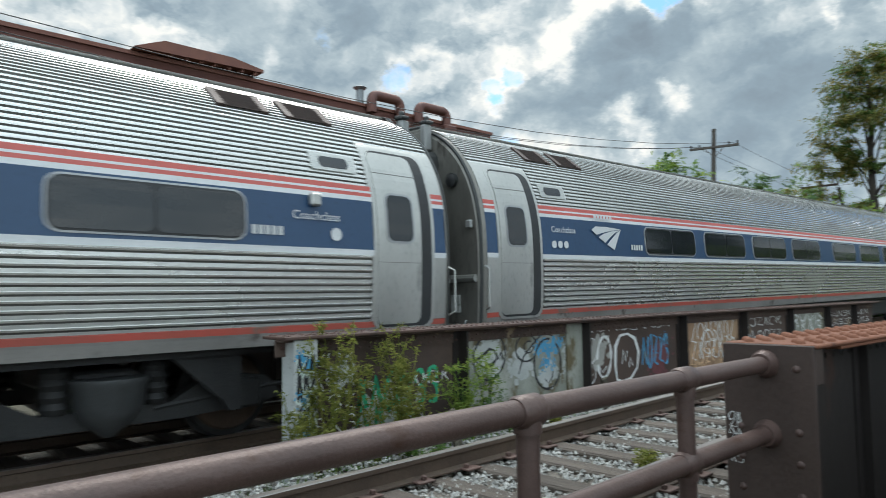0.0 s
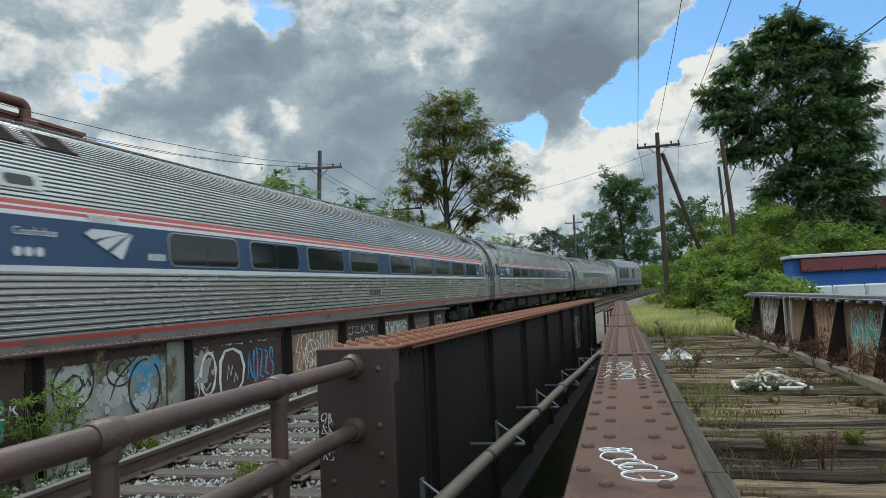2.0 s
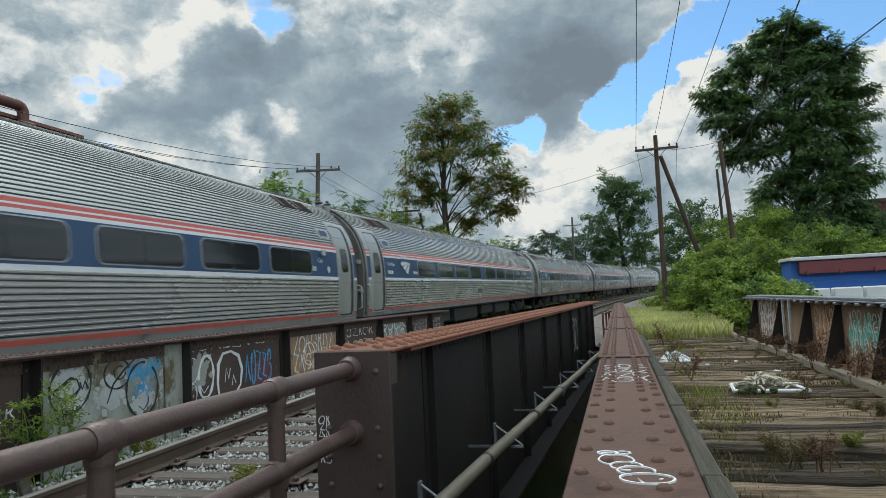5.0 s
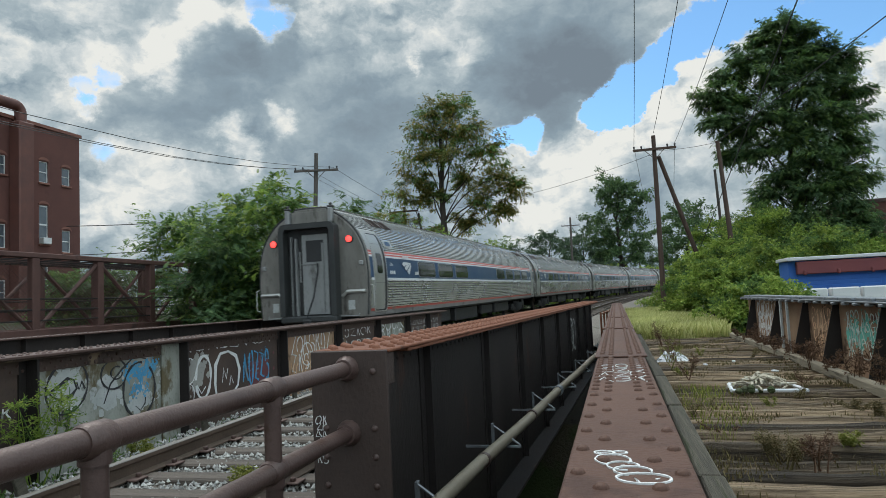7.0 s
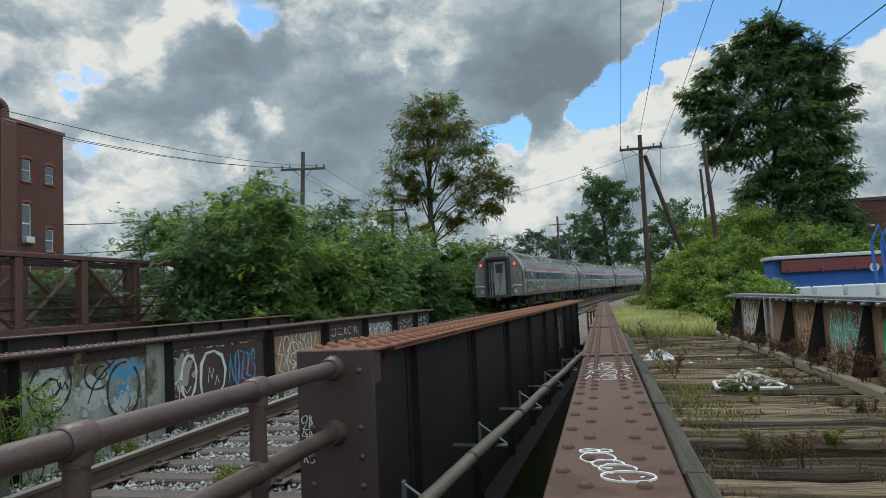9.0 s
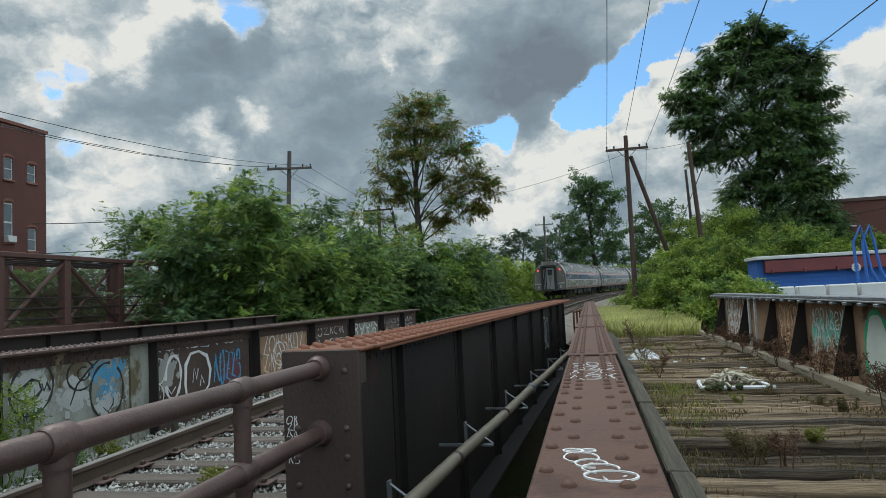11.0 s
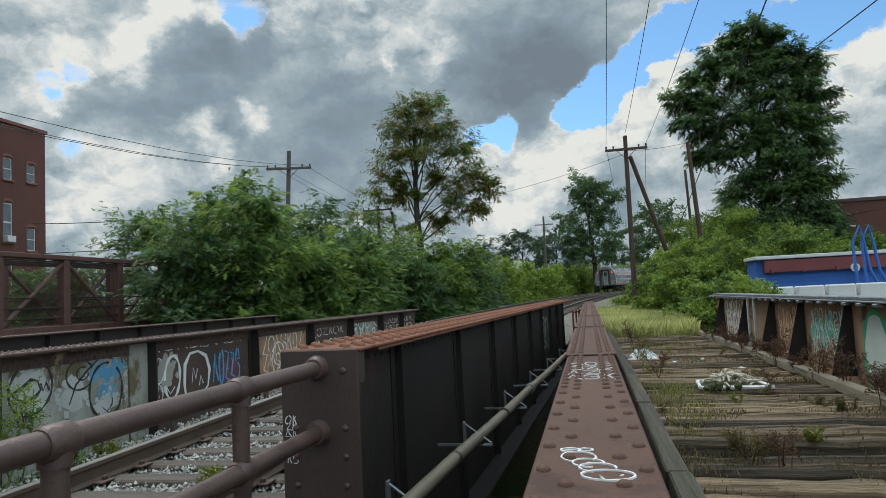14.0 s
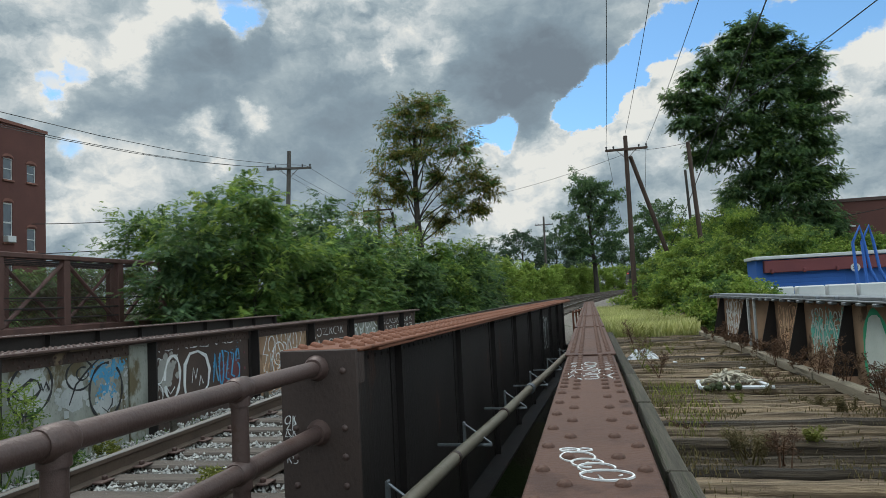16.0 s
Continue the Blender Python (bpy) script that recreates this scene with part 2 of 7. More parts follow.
def leafy(name, a, b, c, through=0.35):
    """Leaves: three greens by leaf, and some light through them."""
    m = bpy.data.materials.new(name)
    m.use_nodes = True
    nt = m.node_tree
    N, L = nt.nodes.new, nt.links.new
    bs, out = nt.nodes["Principled BSDF"], nt.nodes["Material Output"]
    geo = N("ShaderNodeNewGeometry")
    rp = N("ShaderNodeValToRGB")
    e = rp.color_ramp.elements
    e[0].position, e[0].color = 0.0, rgb(a)
    e[1].position, e[1].color = 1.0, rgb(c)
    x = e.new(0.55)
    x.color = rgb(b)
    L(geo.outputs["Random Per Island"], rp.inputs[0])
    tc = N("ShaderNodeTexCoord")
    n = N("ShaderNodeTexNoise")
    n.inputs["Scale"].default_value = 0.5
    L(tc.outputs["Object"], n.inputs["Vector"])
    hv = N("ShaderNodeHueSaturation")
    v = N("ShaderNodeMapRange")
    L(n.outputs["Fac"], v.inputs[0])
    v.inputs[1].default_value, v.inputs[2].default_value = 0.3, 0.7
    v.inputs[3].default_value, v.inputs[4].default_value = 0.7, 1.35
    L(v.outputs[0], hv.inputs["Value"])
    L(rp.outputs[0], hv.inputs["Color"])
    L(hv.outputs[0], bs.inputs["Base Color"])
    bs.inputs["Roughness"].default_value = 0.6
    bs.inputs["Specular IOR Level"].default_value = 0.25
    tr = N("ShaderNodeBsdfTranslucent")
    L(hv.outputs[0], tr.inputs[0])
    mx = N("ShaderNodeMixShader")
    mx.inputs[0].default_value = through
    L(bs.outputs[0], mx.inputs[1])
    L(tr.outputs[0], mx.inputs[2])
    L(mx.outputs[0], out.inputs[0])
    return m


def glow(name, c, strength):
    m = bpy.data.materials.new(name)
    m.use_nodes = True
    bs = m.node_tree.nodes["Principled BSDF"]
    bs.inputs["Base Color"].default_value = rgb(c)
    bs.inputs["Emission Color"].default_value = rgb(c)
    bs.inputs["Emission Strength"].default_value = strength
    return m


STEEL = mat("stainless_steel", (0.60, 0.60, 0.575), (0.72, 0.715, 0.69), 0.6, 0.26, 0.72, 0.05, 25, streak=(1, 0.3, 1), spots=(0.42, 0.415, 0.39), spot_at=0.60, spot_scale=0.9)
# shade below each flute, put into the colour as a dark band
FLUTE_SHADE = mat("shade_under_flutes", (0.075, 0.073, 0.067), (0.12, 0.117, 0.108), 1.5, 0.75, 0.0, 0.05, gloss=0.2)
STEEL_FLAT = mat("brushed_steel", (0.42, 0.42, 0.40), (0.54, 0.535, 0.51), 1.2, 0.36, 0.7, 0.06, 30, streak=(1, 1, 0.4), spots=(0.28, 0.275, 0.26), spot_at=0.60)
STEEL_DULL = mat("weathered_steel", (0.23, 0.235, 0.235), (0.34, 0.345, 0.34), 1.6, 0.55, 0.45, 0.1, 20, streak=(1, 1, 0.35), spots=(0.14, 0.135, 0.13), spot_at=0.60)
BLUE = mat("blue_paint", (0.016, 0.050, 0.112), (0.023, 0.062, 0.135), 1.0, 0.35, 0.0, 0.02, 18, spots=(0.05, 0.10, 0.18), spot_at=0.68)
RED = mat("red_stripe", (0.46, 0.085, 0.07), (0.52, 0.11, 0.09), 1.5, 0.4, 0, 0.02)
RED_DIRTY = mat("red_sill_stripe", (0.42, 0.07, 0.05), (0.30, 0.07, 0.05), 1.5, 0.5, 0, 0.05, spots=(0.16, 0.10, 0.08), spot_at=0.58)
WHITE = mat("white_stripe", (0.55, 0.56, 0.57), (0.64, 0.645, 0.65), 1.5, 0.4, 0, 0.02)
SKIRT = mat("grey_sill", (0.16, 0.15, 0.14), (0.24, 0.225, 0.21), 1.2, 0.6, 0.2, 0.1, spots=(0.07, 0.055, 0.045), spot_at=0.58)
BLACKISH = mat("dark_rubber", (0.018, 0.019, 0.02), (0.03, 0.03, 0.032), 3, 0.6, 0, 0.1)
TRUCK = mat("sooty_iron", (0.021, 0.021, 0.022), (0.038, 0.038, 0.038), 3, 0.6, 0.3, 0.2)
HOPPER_GREY = mat("dusty_dark_casting", (0.040, 0.042, 0.044), (0.070, 0.073, 0.075), 3, 0.65, 0.2, 0.2, spots=(0.03, 0.03, 0.03), spot_at=0.58)
GREY_END = mat("grey_end_paint", (0.150, 0.142, 0.126), (0.245, 0.234, 0.212), 1.8, 0.44, 0.4, 0.15, 15, streak=(1, 1, 0.35), spots=(0.07, 0.062, 0.054), spot_at=0.56)
FRAME_GREY = mat("diaphragm_frame", (0.024, 0.026, 0.026), (0.042, 0.044, 0.043), 2, 0.5, 0, 0.1)
GLASS = mat("tinted_glass", (0.012, 0.014, 0.017), (0.02, 0.022, 0.025), 0.8, 0.05, 0.0, 0.0, gloss=0.6)
RUBBER_RIM = mat("window_rim", (0.30, 0.305, 0.31), (0.40, 0.405, 0.41), 2, 0.4, 0.5, 0.02)
TAIL = glow("tail_lamp_red", (1.0, 0.06, 0.05), 2.2)
RUST_TOP = mat("rust_red_primer", (0.078, 0.037, 0.025), (0.114, 0.056, 0.037), 1.2, 0.62, 0.0, 0.28, 60, spots=(0.060, 0.027, 0.018), spot_at=0.54, spot_scale=3.0, island=0.05, gloss=0.3)
RUST_END = mat("brown_end_plate", (0.040, 0.026, 0.022), (0.066, 0.042, 0.034), 2.0, 0.6, 0.15, 0.25, 50, streak=(1, 1, 0.5), spots=(0.028, 0.02, 0.018), spot_at=0.58)
RUST_ORANGE = mat("orange_rust_top", (0.165, 0.066, 0.038), (0.225, 0.095, 0.058), 1.4, 0.7, 0.0, 0.25, 60, spots=(0.085, 0.035, 0.022), spot_at=0.58, spot_scale=3.0, gloss=0.2)
RUST_DARK = mat("dark_rusty_steel", (0.021, 0.0178, 0.0172), (0.037, 0.029, 0.0265), 1.3, 0.55, 0.15, 0.25, 50, streak=(1, 1, 0.35), spots=(0.075, 0.036, 0.025), spot_at=0.62, gloss=0.35)
RUST_MID = mat("brown_rusty_steel", (0.065, 0.037, 0.031), (0.105, 0.060, 0.048), 1.6, 0.62, 0.15, 0.25, 50, streak=(1, 1, 0.5), spots=(0.05, 0.03, 0.025), spot_at=0.60)
PIPE_RUST = mat("rusted_pipe_paint", (0.070, 0.042, 0.036), (0.110, 0.068, 0.058), 4, 0.45, 0.2, 0.18, 70, spots=(0.07, 0.035, 0.025), spot_at=0.58, spot_scale=6)
CONDUIT = mat("grey_conduit", (0.22, 0.18, 0.13), (0.30, 0.26, 0.20), 3, 0.55, 0.3, 0.15, spots=(0.14, 0.07, 0.04), spot_at=0.60)
BRIDGE_RUST = mat("red_rusted_truss", (0.075, 0.036, 0.030), (0.12, 0.058, 0.046), 1.6, 0.75, 0.05, 0.2, 40, spots=(0.05, 0.026, 0.022), spot_at=0.58)
GALV = mat("galvanised_bracket", (0.18, 0.195, 0.21), (0.29, 0.305, 0.32), 4, 0.5, 0.6, 0.1)
RAIL_SIDE = mat("rail_steel", (0.085, 0.060, 0.046), (0.13, 0.09, 0.066), 3, 0.6, 0.35, 0.2)
RAIL_TOP = mat("rail_head", (0.20, 0.19, 0.18), (0.30, 0.28, 0.26), 3, 0.4, 0.8, 0.05, streak=(1, 0.1, 1))
TIE = mat("creosoted_timber", (0.065, 0.052, 0.044), (0.13, 0.105, 0.085), 2.0, 0.85, 0, 0.7, 30, streak=(0.3, 3, 3), island=0.35, spots=(0.03, 0.026, 0.024), spot_at=0.6)
PLANK = mat("weathered_timber", (0.052, 0.033, 0.019), (0.36, 0.262, 0.165), 3.2, 0.9, 0, 1.0, 30, streak=(0.13, 8, 8), island=0.8, spots=(0.050, 0.042, 0.020), spot_at=0.55, spot_scale=1.6)
PLANK_TAN = mat("bleached_guard_timber", (0.20, 0.17, 0.12), (0.31, 0.27, 0.20), 2.2, 0.88, 0, 0.9, 26, streak=(4, 0.22, 4), island=0.2, spots=(0.09, 0.075, 0.05), spot_at=0.57)
PLANK_LONG = mat("weathered_guard_timber", (0.045, 0.040, 0.028), (0.15, 0.13, 0.098), 3.6, 0.9, 0, 1.0, 34, streak=(5, 0.2, 5), island=0.3, spots=(0.045, 0.052, 0.022), spot_at=0.53)
STONE = mat("ballast_stone", (0.26, 0.25, 0.23), (0.46, 0.45, 0.425), 9, 0.9, 0, 0.3, 60, island=0.4)
GRAVEL = mat("ballast_bed", (0.125, 0.108, 0.090), (0.265, 0.235, 0.20), 22, 0.95, 0, 0.8, 45, spots=(0.06, 0.07, 0.03), spot_at=0.60, spot_scale=0.8, dist=0.05)
EARTH = mat("bare_earth", (0.06, 0.052, 0.035), (0.10, 0.09, 0.06), 0.7, 0.95, 0, 0.6, 12, spots=(0.045, 0.065, 0.02), spot_at=0.5, spot_scale=0.4, dist=0.1)
CONCRETE = mat("stained_concrete", (0.26, 0.255, 0.235), (0.38, 0.37, 0.34), 1.0, 0.9, 0, 0.3, 30, spots=(0.14, 0.13, 0.11), spot_at=0.58)
GIRDER_PAINT = mat("graffitied_grey_paint", (0.19, 0.20, 0.165), (0.35, 0.355, 0.315), 2.2, 0.8, 0, 0.25, 30, streak=(1, 1, 0.6), spots=(0.12, 0.095, 0.05), spot_at=0.51, spot_scale=3.2)
GIRDER_BROWN = mat("peeling_brown_paint", (0.048, 0.031, 0.026), (0.090, 0.058, 0.044), 1.4, 0.8, 0, 0.25, 30, spots=(0.22, 0.16, 0.10), spot_at=0.62, spot_scale=2.2)
GIRDER_TAN = mat("peeling_tan_paint", (0.25, 0.14, 0.08), (0.37, 0.245, 0.15), 1.4, 0.8, 0, 0.25, 30, spots=(0.10, 0.055, 0.03), spot_at=0.56, spot_scale=2.2)
SPRAY_PALE = mat("faded_pale_spray", (0.36, 0.375, 0.365), (0.47, 0.485, 0.475), 3, 0.75, 0, 0.1, spots=(0.22, 0.23, 0.20), spot_at=0.57, spot_scale=5)
SPRAY_WHITE = mat("white_spray", (0.62, 0.63, 0.62), (0.74, 0.74, 0.73), 5, 0.7, 0, 0.05)
SPRAY_BLACK = mat("black_spray", (0.02, 0.02, 0.022), (0.035, 0.035, 0.037), 5, 0.7, 0, 0.05)
SPRAY_BLUE = mat("light_blue_spray", (0.05, 0.25, 0.44), (0.08, 0.34, 0.56), 4, 0.7, 0, 0.05, spots=(0.2, 0.24, 0.23), spot_at=0.55, spot_scale=7)
SPRAY_TEAL = mat("teal_spray", (0.08, 0.38, 0.30), (0.16, 0.50, 0.41), 4, 0.7, 0, 0.05, spots=(0.16, 0.12, 0.08), spot_at=0.62, spot_scale=4)
SPRAY_MINT = mat("pale_green_spray", (0.52, 0.60, 0.54), (0.64, 0.70, 0.65), 3, 0.7, 0, 0.05)
SPRAY_GREEN = mat("green_spray", (0.02, 0.33, 0.16), (0.04, 0.42, 0.22), 4, 0.7, 0, 0.05)
SPRAY_RED = mat("dull_red_spray", (0.105, 0.032, 0.036), (0.16, 0.05, 0.055), 4, 0.7, 0, 0.05, spots=(0.1, 0.05, 0.04), spot_at=0.58, spot_scale=4)
SPRAY_ORANGE = mat("pale_orange_spray", (0.60, 0.36, 0.20), (0.70, 0.47, 0.30), 4, 0.7, 0, 0.05)
BRICK = mat("red_brick", (0.092, 0.036, 0.029), (0.125, 0.050, 0.040), 0.5, 0.9, 0, 0.15, 14, spots=(0.08, 0.03, 0.024), spot_at=0.6, spot_scale=0.4)
BRICK_TRIM = mat("brick_arch", (0.17, 0.075, 0.055), (0.23, 0.10, 0.075), 1, 0.9, 0, 0.1)
CORNICE = mat("rust_red_cornice", (0.15, 0.055, 0.04), (0.20, 0.08, 0.055), 1, 0.7, 0, 0.1)
DUCT = mat("rust_red_duct", (0.10, 0.042, 0.035), (0.15, 0.06, 0.045), 1, 0.55, 0.2, 0.1)
PALE = mat("pale_paint", (0.52, 0.53, 0.53), (0.62, 0.62, 0.61), 1, 0.7, 0, 0.05)
WIN_DARK = mat("house_window_glass", (0.06, 0.075, 0.09), (0.10, 0.12, 0.14), 0.8, 0.08, 0, 0, gloss=0.8)
POLE = mat("pole_timber", (0.055, 0.034, 0.026), (0.095, 0.060, 0.044), 2, 0.9, 0, 0.4, 20, streak=(4, 4, 0.3))
POLE_GREY = mat("grey_pole_timber", (0.075, 0.064, 0.057), (0.12, 0.105, 0.095), 2, 0.9, 0, 0.4, 20, streak=(4, 4, 0.3))
WIRE = mat("black_wire", (0.02, 0.02, 0.02), (0.03, 0.03, 0.03), 2, 0.6, 0, 0)
BLUE_WALL = mat("bright_blue_wall", (0.028, 0.12, 0.42), (0.035, 0.14, 0.47), 1, 0.75, 0, 0.08, 30)
MAROON = mat("maroon_fascia", (0.15, 0.035, 0.04), (0.19, 0.05, 0.05), 1, 0.7, 0, 0.05)
BARK = mat("bark", (0.032, 0.026, 0.021), (0.060, 0.049, 0.040), 2, 0.95, 0, 0.6, 18, streak=(3, 3, 0.5))
LEAF_DARK = leafy("dark_leaves", (0.045, 0.090, 0.041), (0.081, 0.144, 0.058), (0.149, 0.224, 0.078), 0.5)
LEAF_MID = leafy("green_leaves", (0.064, 0.126, 0.036), (0.109, 0.198, 0.054), (0.208, 0.292, 0.075), 0.5)
LEAF_LIGHT = leafy("yellow_green_leaves", (0.125, 0.198, 0.034), (0.219, 0.318, 0.060), (0.350, 0.420, 0.090), 0.5)
LEAF_OLIVE = leafy("olive_leaves", (0.102, 0.120, 0.031), (0.170, 0.188, 0.048), (0.357, 0.255, 0.070), 0.52)
# haze of distance, mixed into the leaf colour as a blue tint
LEAF_HAZE = leafy("haze_tinted_leaves", (0.045, 0.082, 0.050), (0.078, 0.125, 0.075), (0.12, 0.17, 0.09), 0.52)
GRASS = leafy("pale_grass", (0.30, 0.32, 0.10), (0.46, 0.46, 0.18), (0.62, 0.60, 0.30), 0.4)
WEED = leafy("weed_leaves", (0.13, 0.16, 0.03), (0.22, 0.24, 0.055), (0.33, 0.32, 0.085), 0.55)
DEAD = leafy("dead_weeds", (0.07, 0.035, 0.02), (0.13, 0.07, 0.04), (0.20, 0.12, 0.07), 0.15)
STRAW = leafy("dry_moss_grass", (0.085, 0.075, 0.028), (0.15, 0.12, 0.05), (0.22, 0.16, 0.08), 0.15)
RUBBISH = mat("white_plastic", (0.60, 0.62, 0.64), (0.72, 0.73, 0.74), 5, 0.5, 0, 0.3)
ROPE = mat("bleached_debris", (0.42, 0.37, 0.28), (0.55, 0.50, 0.40), 6, 0.85, 0, 0.3)

# ---------------------------------------------------------------- building blocks of meshes


class Mesh:
    """Gathers vertices and faces, with a material slot for each face."""

    def __init__(self):
        self.v, self.f, self.s = [], [], []

    def add(self, verts, faces, slot=0):
        k = len(self.v)
        self.v += [tuple(p) for p in verts]
        self.f += [tuple(i + k for i in fa) for fa in faces]
        self.s += [slot] * len(faces)
        return self

    def box(self, x0, x1, y0, y1, z0, z1, slot=0, m=None):
        vs = [Vector((x, y, z)) for z in (z0, z1) for y in (y0, y1) for x in (x0, x1)]
        if m:
            vs = [m @ p for p in vs]
        return self.add(vs, ((0, 2, 3, 1), (4, 5, 7, 6), (0, 1, 5, 4), (2, 6, 7, 3), (0, 4, 6, 2), (1, 3, 7, 5)), slot)

    def cbox(self, x0, x1, y0, y1, z0, z1, c=0.01, slot=0, m=None):
        """A box with its edges cut off."""
        xs, ys, zs = (x0, x1), (y0, y1), (z0, z1)
        vs, ids = [], {}
        for i in (0, 1):
            for j in (0, 1):
                for k in (0, 1):
                    p, s = (xs[i], ys[j], zs[k]), (1 - 2 * i, 1 - 2 * j, 1 - 2 * k)
                    for a in range(3):
                        q = [p[n] + (0 if n == a else s[n] * c) for n in range(3)]
                        ids[i, j, k, a] = len(vs)
                        vs.append(Vector(q))
        fs = []
        for a in range(3):
            b, d = (a + 1) % 3, (a + 2) % 3
            for side in (0, 1):
                loop = []
                for u, w in ((0, 0), (1, 0), (1, 1), (0, 1)):
                    key = [0, 0, 0]
                    key[a], key[b], key[d] = side, u, w
                    loop.append(ids[(*key, a)])
                fs.append(loop if side else loop[::-1])
            for u in (0, 1):
                for w in (0, 1):
                    k0, k1 = [0, 0, 0], [0, 0, 0]
                    k0[b] = k1[b] = u
                    k0[d] = k1[d] = w
                    k0[a], k1[a] = 0, 1
                    q = [ids[(*k0, b)], ids[(*k1, b)], ids[(*k1, d)], ids[(*k0, d)]]
                    fs.append(q if u == w else q[::-1])
        for i in (0, 1):
            for j in (0, 1):
                for k in (0, 1):
                    t = [ids[i, j, k, a] for a in range(3)]
                    fs.append(t if (i + j + k) % 2 else t[::-1])
        if m:
            vs = [m @ p for p in vs]
        return self.add(vs, fs, slot)

    def tube(self, pts, radii, seg=8, slot=0, caps=True):
        """A round bar along points."""
        pts = [Vector(p) for p in pts]
        if not hasattr(radii, "__len__"):
            radii = [radii] * len(pts)
        k = len(self.v)
        up = None
        for i, p in enumerate(pts):
            d = (pts[min(i + 1, len(pts) - 1)] - pts[max(i - 1, 0)]).normalized()
            if up is None:
                up = d.orthogonal().normalized()
            up = (up - d * up.dot(d)).normalized()
            w = d.cross(up)
            for j in range(seg):
                a = 2 * math.pi * j / seg
                self.v.append(tuple(p + (up * math.cos(a) + w * math.sin(a)) * radii[i]))
        for i in range(len(pts) - 1):
            for j in range(seg):
                a, b = k + i * seg + j, k + i * seg + (j + 1) % seg
                self.f.append((a, b, b + seg, a + seg))
                self.s.append(slot)
        if caps:
            self.f += [tuple(range(k + seg - 1, k - 1, -1)), tuple(range(k + (len(pts) - 1) * seg, k + len(pts) * seg))]
            self.s += [slot, slot]
        return self

    def prism(self, outline, lo, hi, axis=1, slot=0, m=None):
        """A flat outline (two coordinates a point) pulled along an axis."""
        n = len(outline)

        def place(u, w, h):
            q = [u, w]
            q.insert(axis, h)
            q = Vector(q)
            return m @ q if m else q
        vs = [place(u, w, lo) for u, w in outline] + [place(u, w, hi) for u, w in outline]
        fs = [tuple(range(n)), tuple(range(2 * n - 1, n - 1, -1))] + [(i, i + n, (i + 1) % n + n, (i + 1) % n) for i in range(n)]
        return self.add(vs, fs, slot)

    def dome(self, x, y, z, r, h, seg=8, slot=0, m=None):
        """A rivet head on a level surface."""
        vs, fs = [], []
        rings = ((1.0, 0.0), (0.86, 0.5), (0.5, 0.87))
        for s, u in rings:
            vs += [Vector((x + r * s * math.cos(2 * math.pi * j / seg), y + r * s * math.sin(2 * math.pi * j / seg), z + h * u)) for j in range(seg)]
        vs.append(Vector((x, y, z + h)))
        for i in range(2):
            fs += [(i * seg + j, i * seg + (j + 1) % seg, (i + 1) * seg + (j + 1) % seg, (i + 1) * seg + j) for j in range(seg)]
        fs += [(2 * seg + j, 2 * seg + (j + 1) % seg, 3 * seg) for j in range(seg)]
        if m:
            vs = [m @ p for p in vs]
        return self.add(vs, fs, slot)

    def data(self, name, mats, smooth=False):
        me = bpy.data.meshes.new(name)
        me.from_pydata(self.v, [], self.f)
        for mt in (mats if isinstance(mats, (list, tuple)) else [mats]):
            me.materials.append(mt)
        me.polygons.foreach_set("material_index", self.s)
        bm = bmesh.new()
        bm.from_mesh(me)
        bmesh.ops.recalc_face_normals(bm, faces=bm.faces)
        bm.to_mesh(me)
        bm.free()
        if smooth:
            me.polygons.foreach_set("use_smooth", [True] * len(me.polygons))
            me.set_sharp_from_angle(angle=radians(38))
        me.update()
        return me


def part(name, mesh, material, parent, label="", kind="", smooth=False, at=None):
    ob = new(name, mesh if isinstance(mesh, bpy.types.Mesh) else mesh.data(name, material, smooth))
    ob.parent = parent
    if at is not None:
        ob.matrix_basis = at
    return tagged(ob, label, kind=kind)


def thing(name, label, category, at=None, group="", kind=""):
    ob = new(name)
    ob.empty_display_size = 0.2
    if at is not None:
        ob.matrix_basis = at
    return tagged(ob, label, category, group, kind)


def solo(name, mesh, material, label, category, kind="", smooth=False, group=""):
    return tagged(new(name, mesh.data(name, material, smooth)), label, category, group, kind)


def leaves(name, spots, size, material, parent=None, aspect=0.5, droop=0.3, seed=1, up=0.0):
    """One mesh of many small leaves: spots is an (n, 3) array."""
    g = np.random.default_rng(seed)
    n = len(spots)
    d = g.normal(size=(n, 3))
    d[:, 2] = d[:, 2] * 0.6 - droop + up
    d /= np.linalg.norm(d, axis=1)[:, None] + 1e-9
    e = np.cross(d, g.normal(size=(n, 3)))
    e /= np.linalg.norm(e, axis=1)[:, None] + 1e-9
    s = size * g.uniform(0.6, 1.35, n)[:, None]
    fold = np.cross(d, e) * s * 0.12
    quad = np.stack([spots, spots + d * s * 0.5 + e * s * aspect * 0.5 + fold, spots + d * s, spots + d * s * 0.5 - e * s * aspect * 0.5 + fold], 1)
    me = bpy.data.meshes.new(name)
    me.vertices.add(4 * n)
    me.vertices.foreach_set("co", quad.astype(np.float32).ravel())
    me.loops.add(4 * n)
    me.loops.foreach_set("vertex_index", np.arange(4 * n, dtype=np.int32))
    me.polygons.add(n)
    me.polygons.foreach_set("loop_start", np.arange(0, 4 * n, 4, dtype=np.int32))
    me.materials.append(material)
    me.update(calc_edges=True)
    me.validate()
    ob = new(name, me)
    ob.parent = parent
    return ob
# ---------------------------------------------------------------- the line: straight, then a wide curve to the right
BEND, STRAIGHT_TO = 0.00097, 5.0
NEAR_X, TRAIN_X = -3.52, -7.70  # middle of the two tracks
GAUGE = 1.435


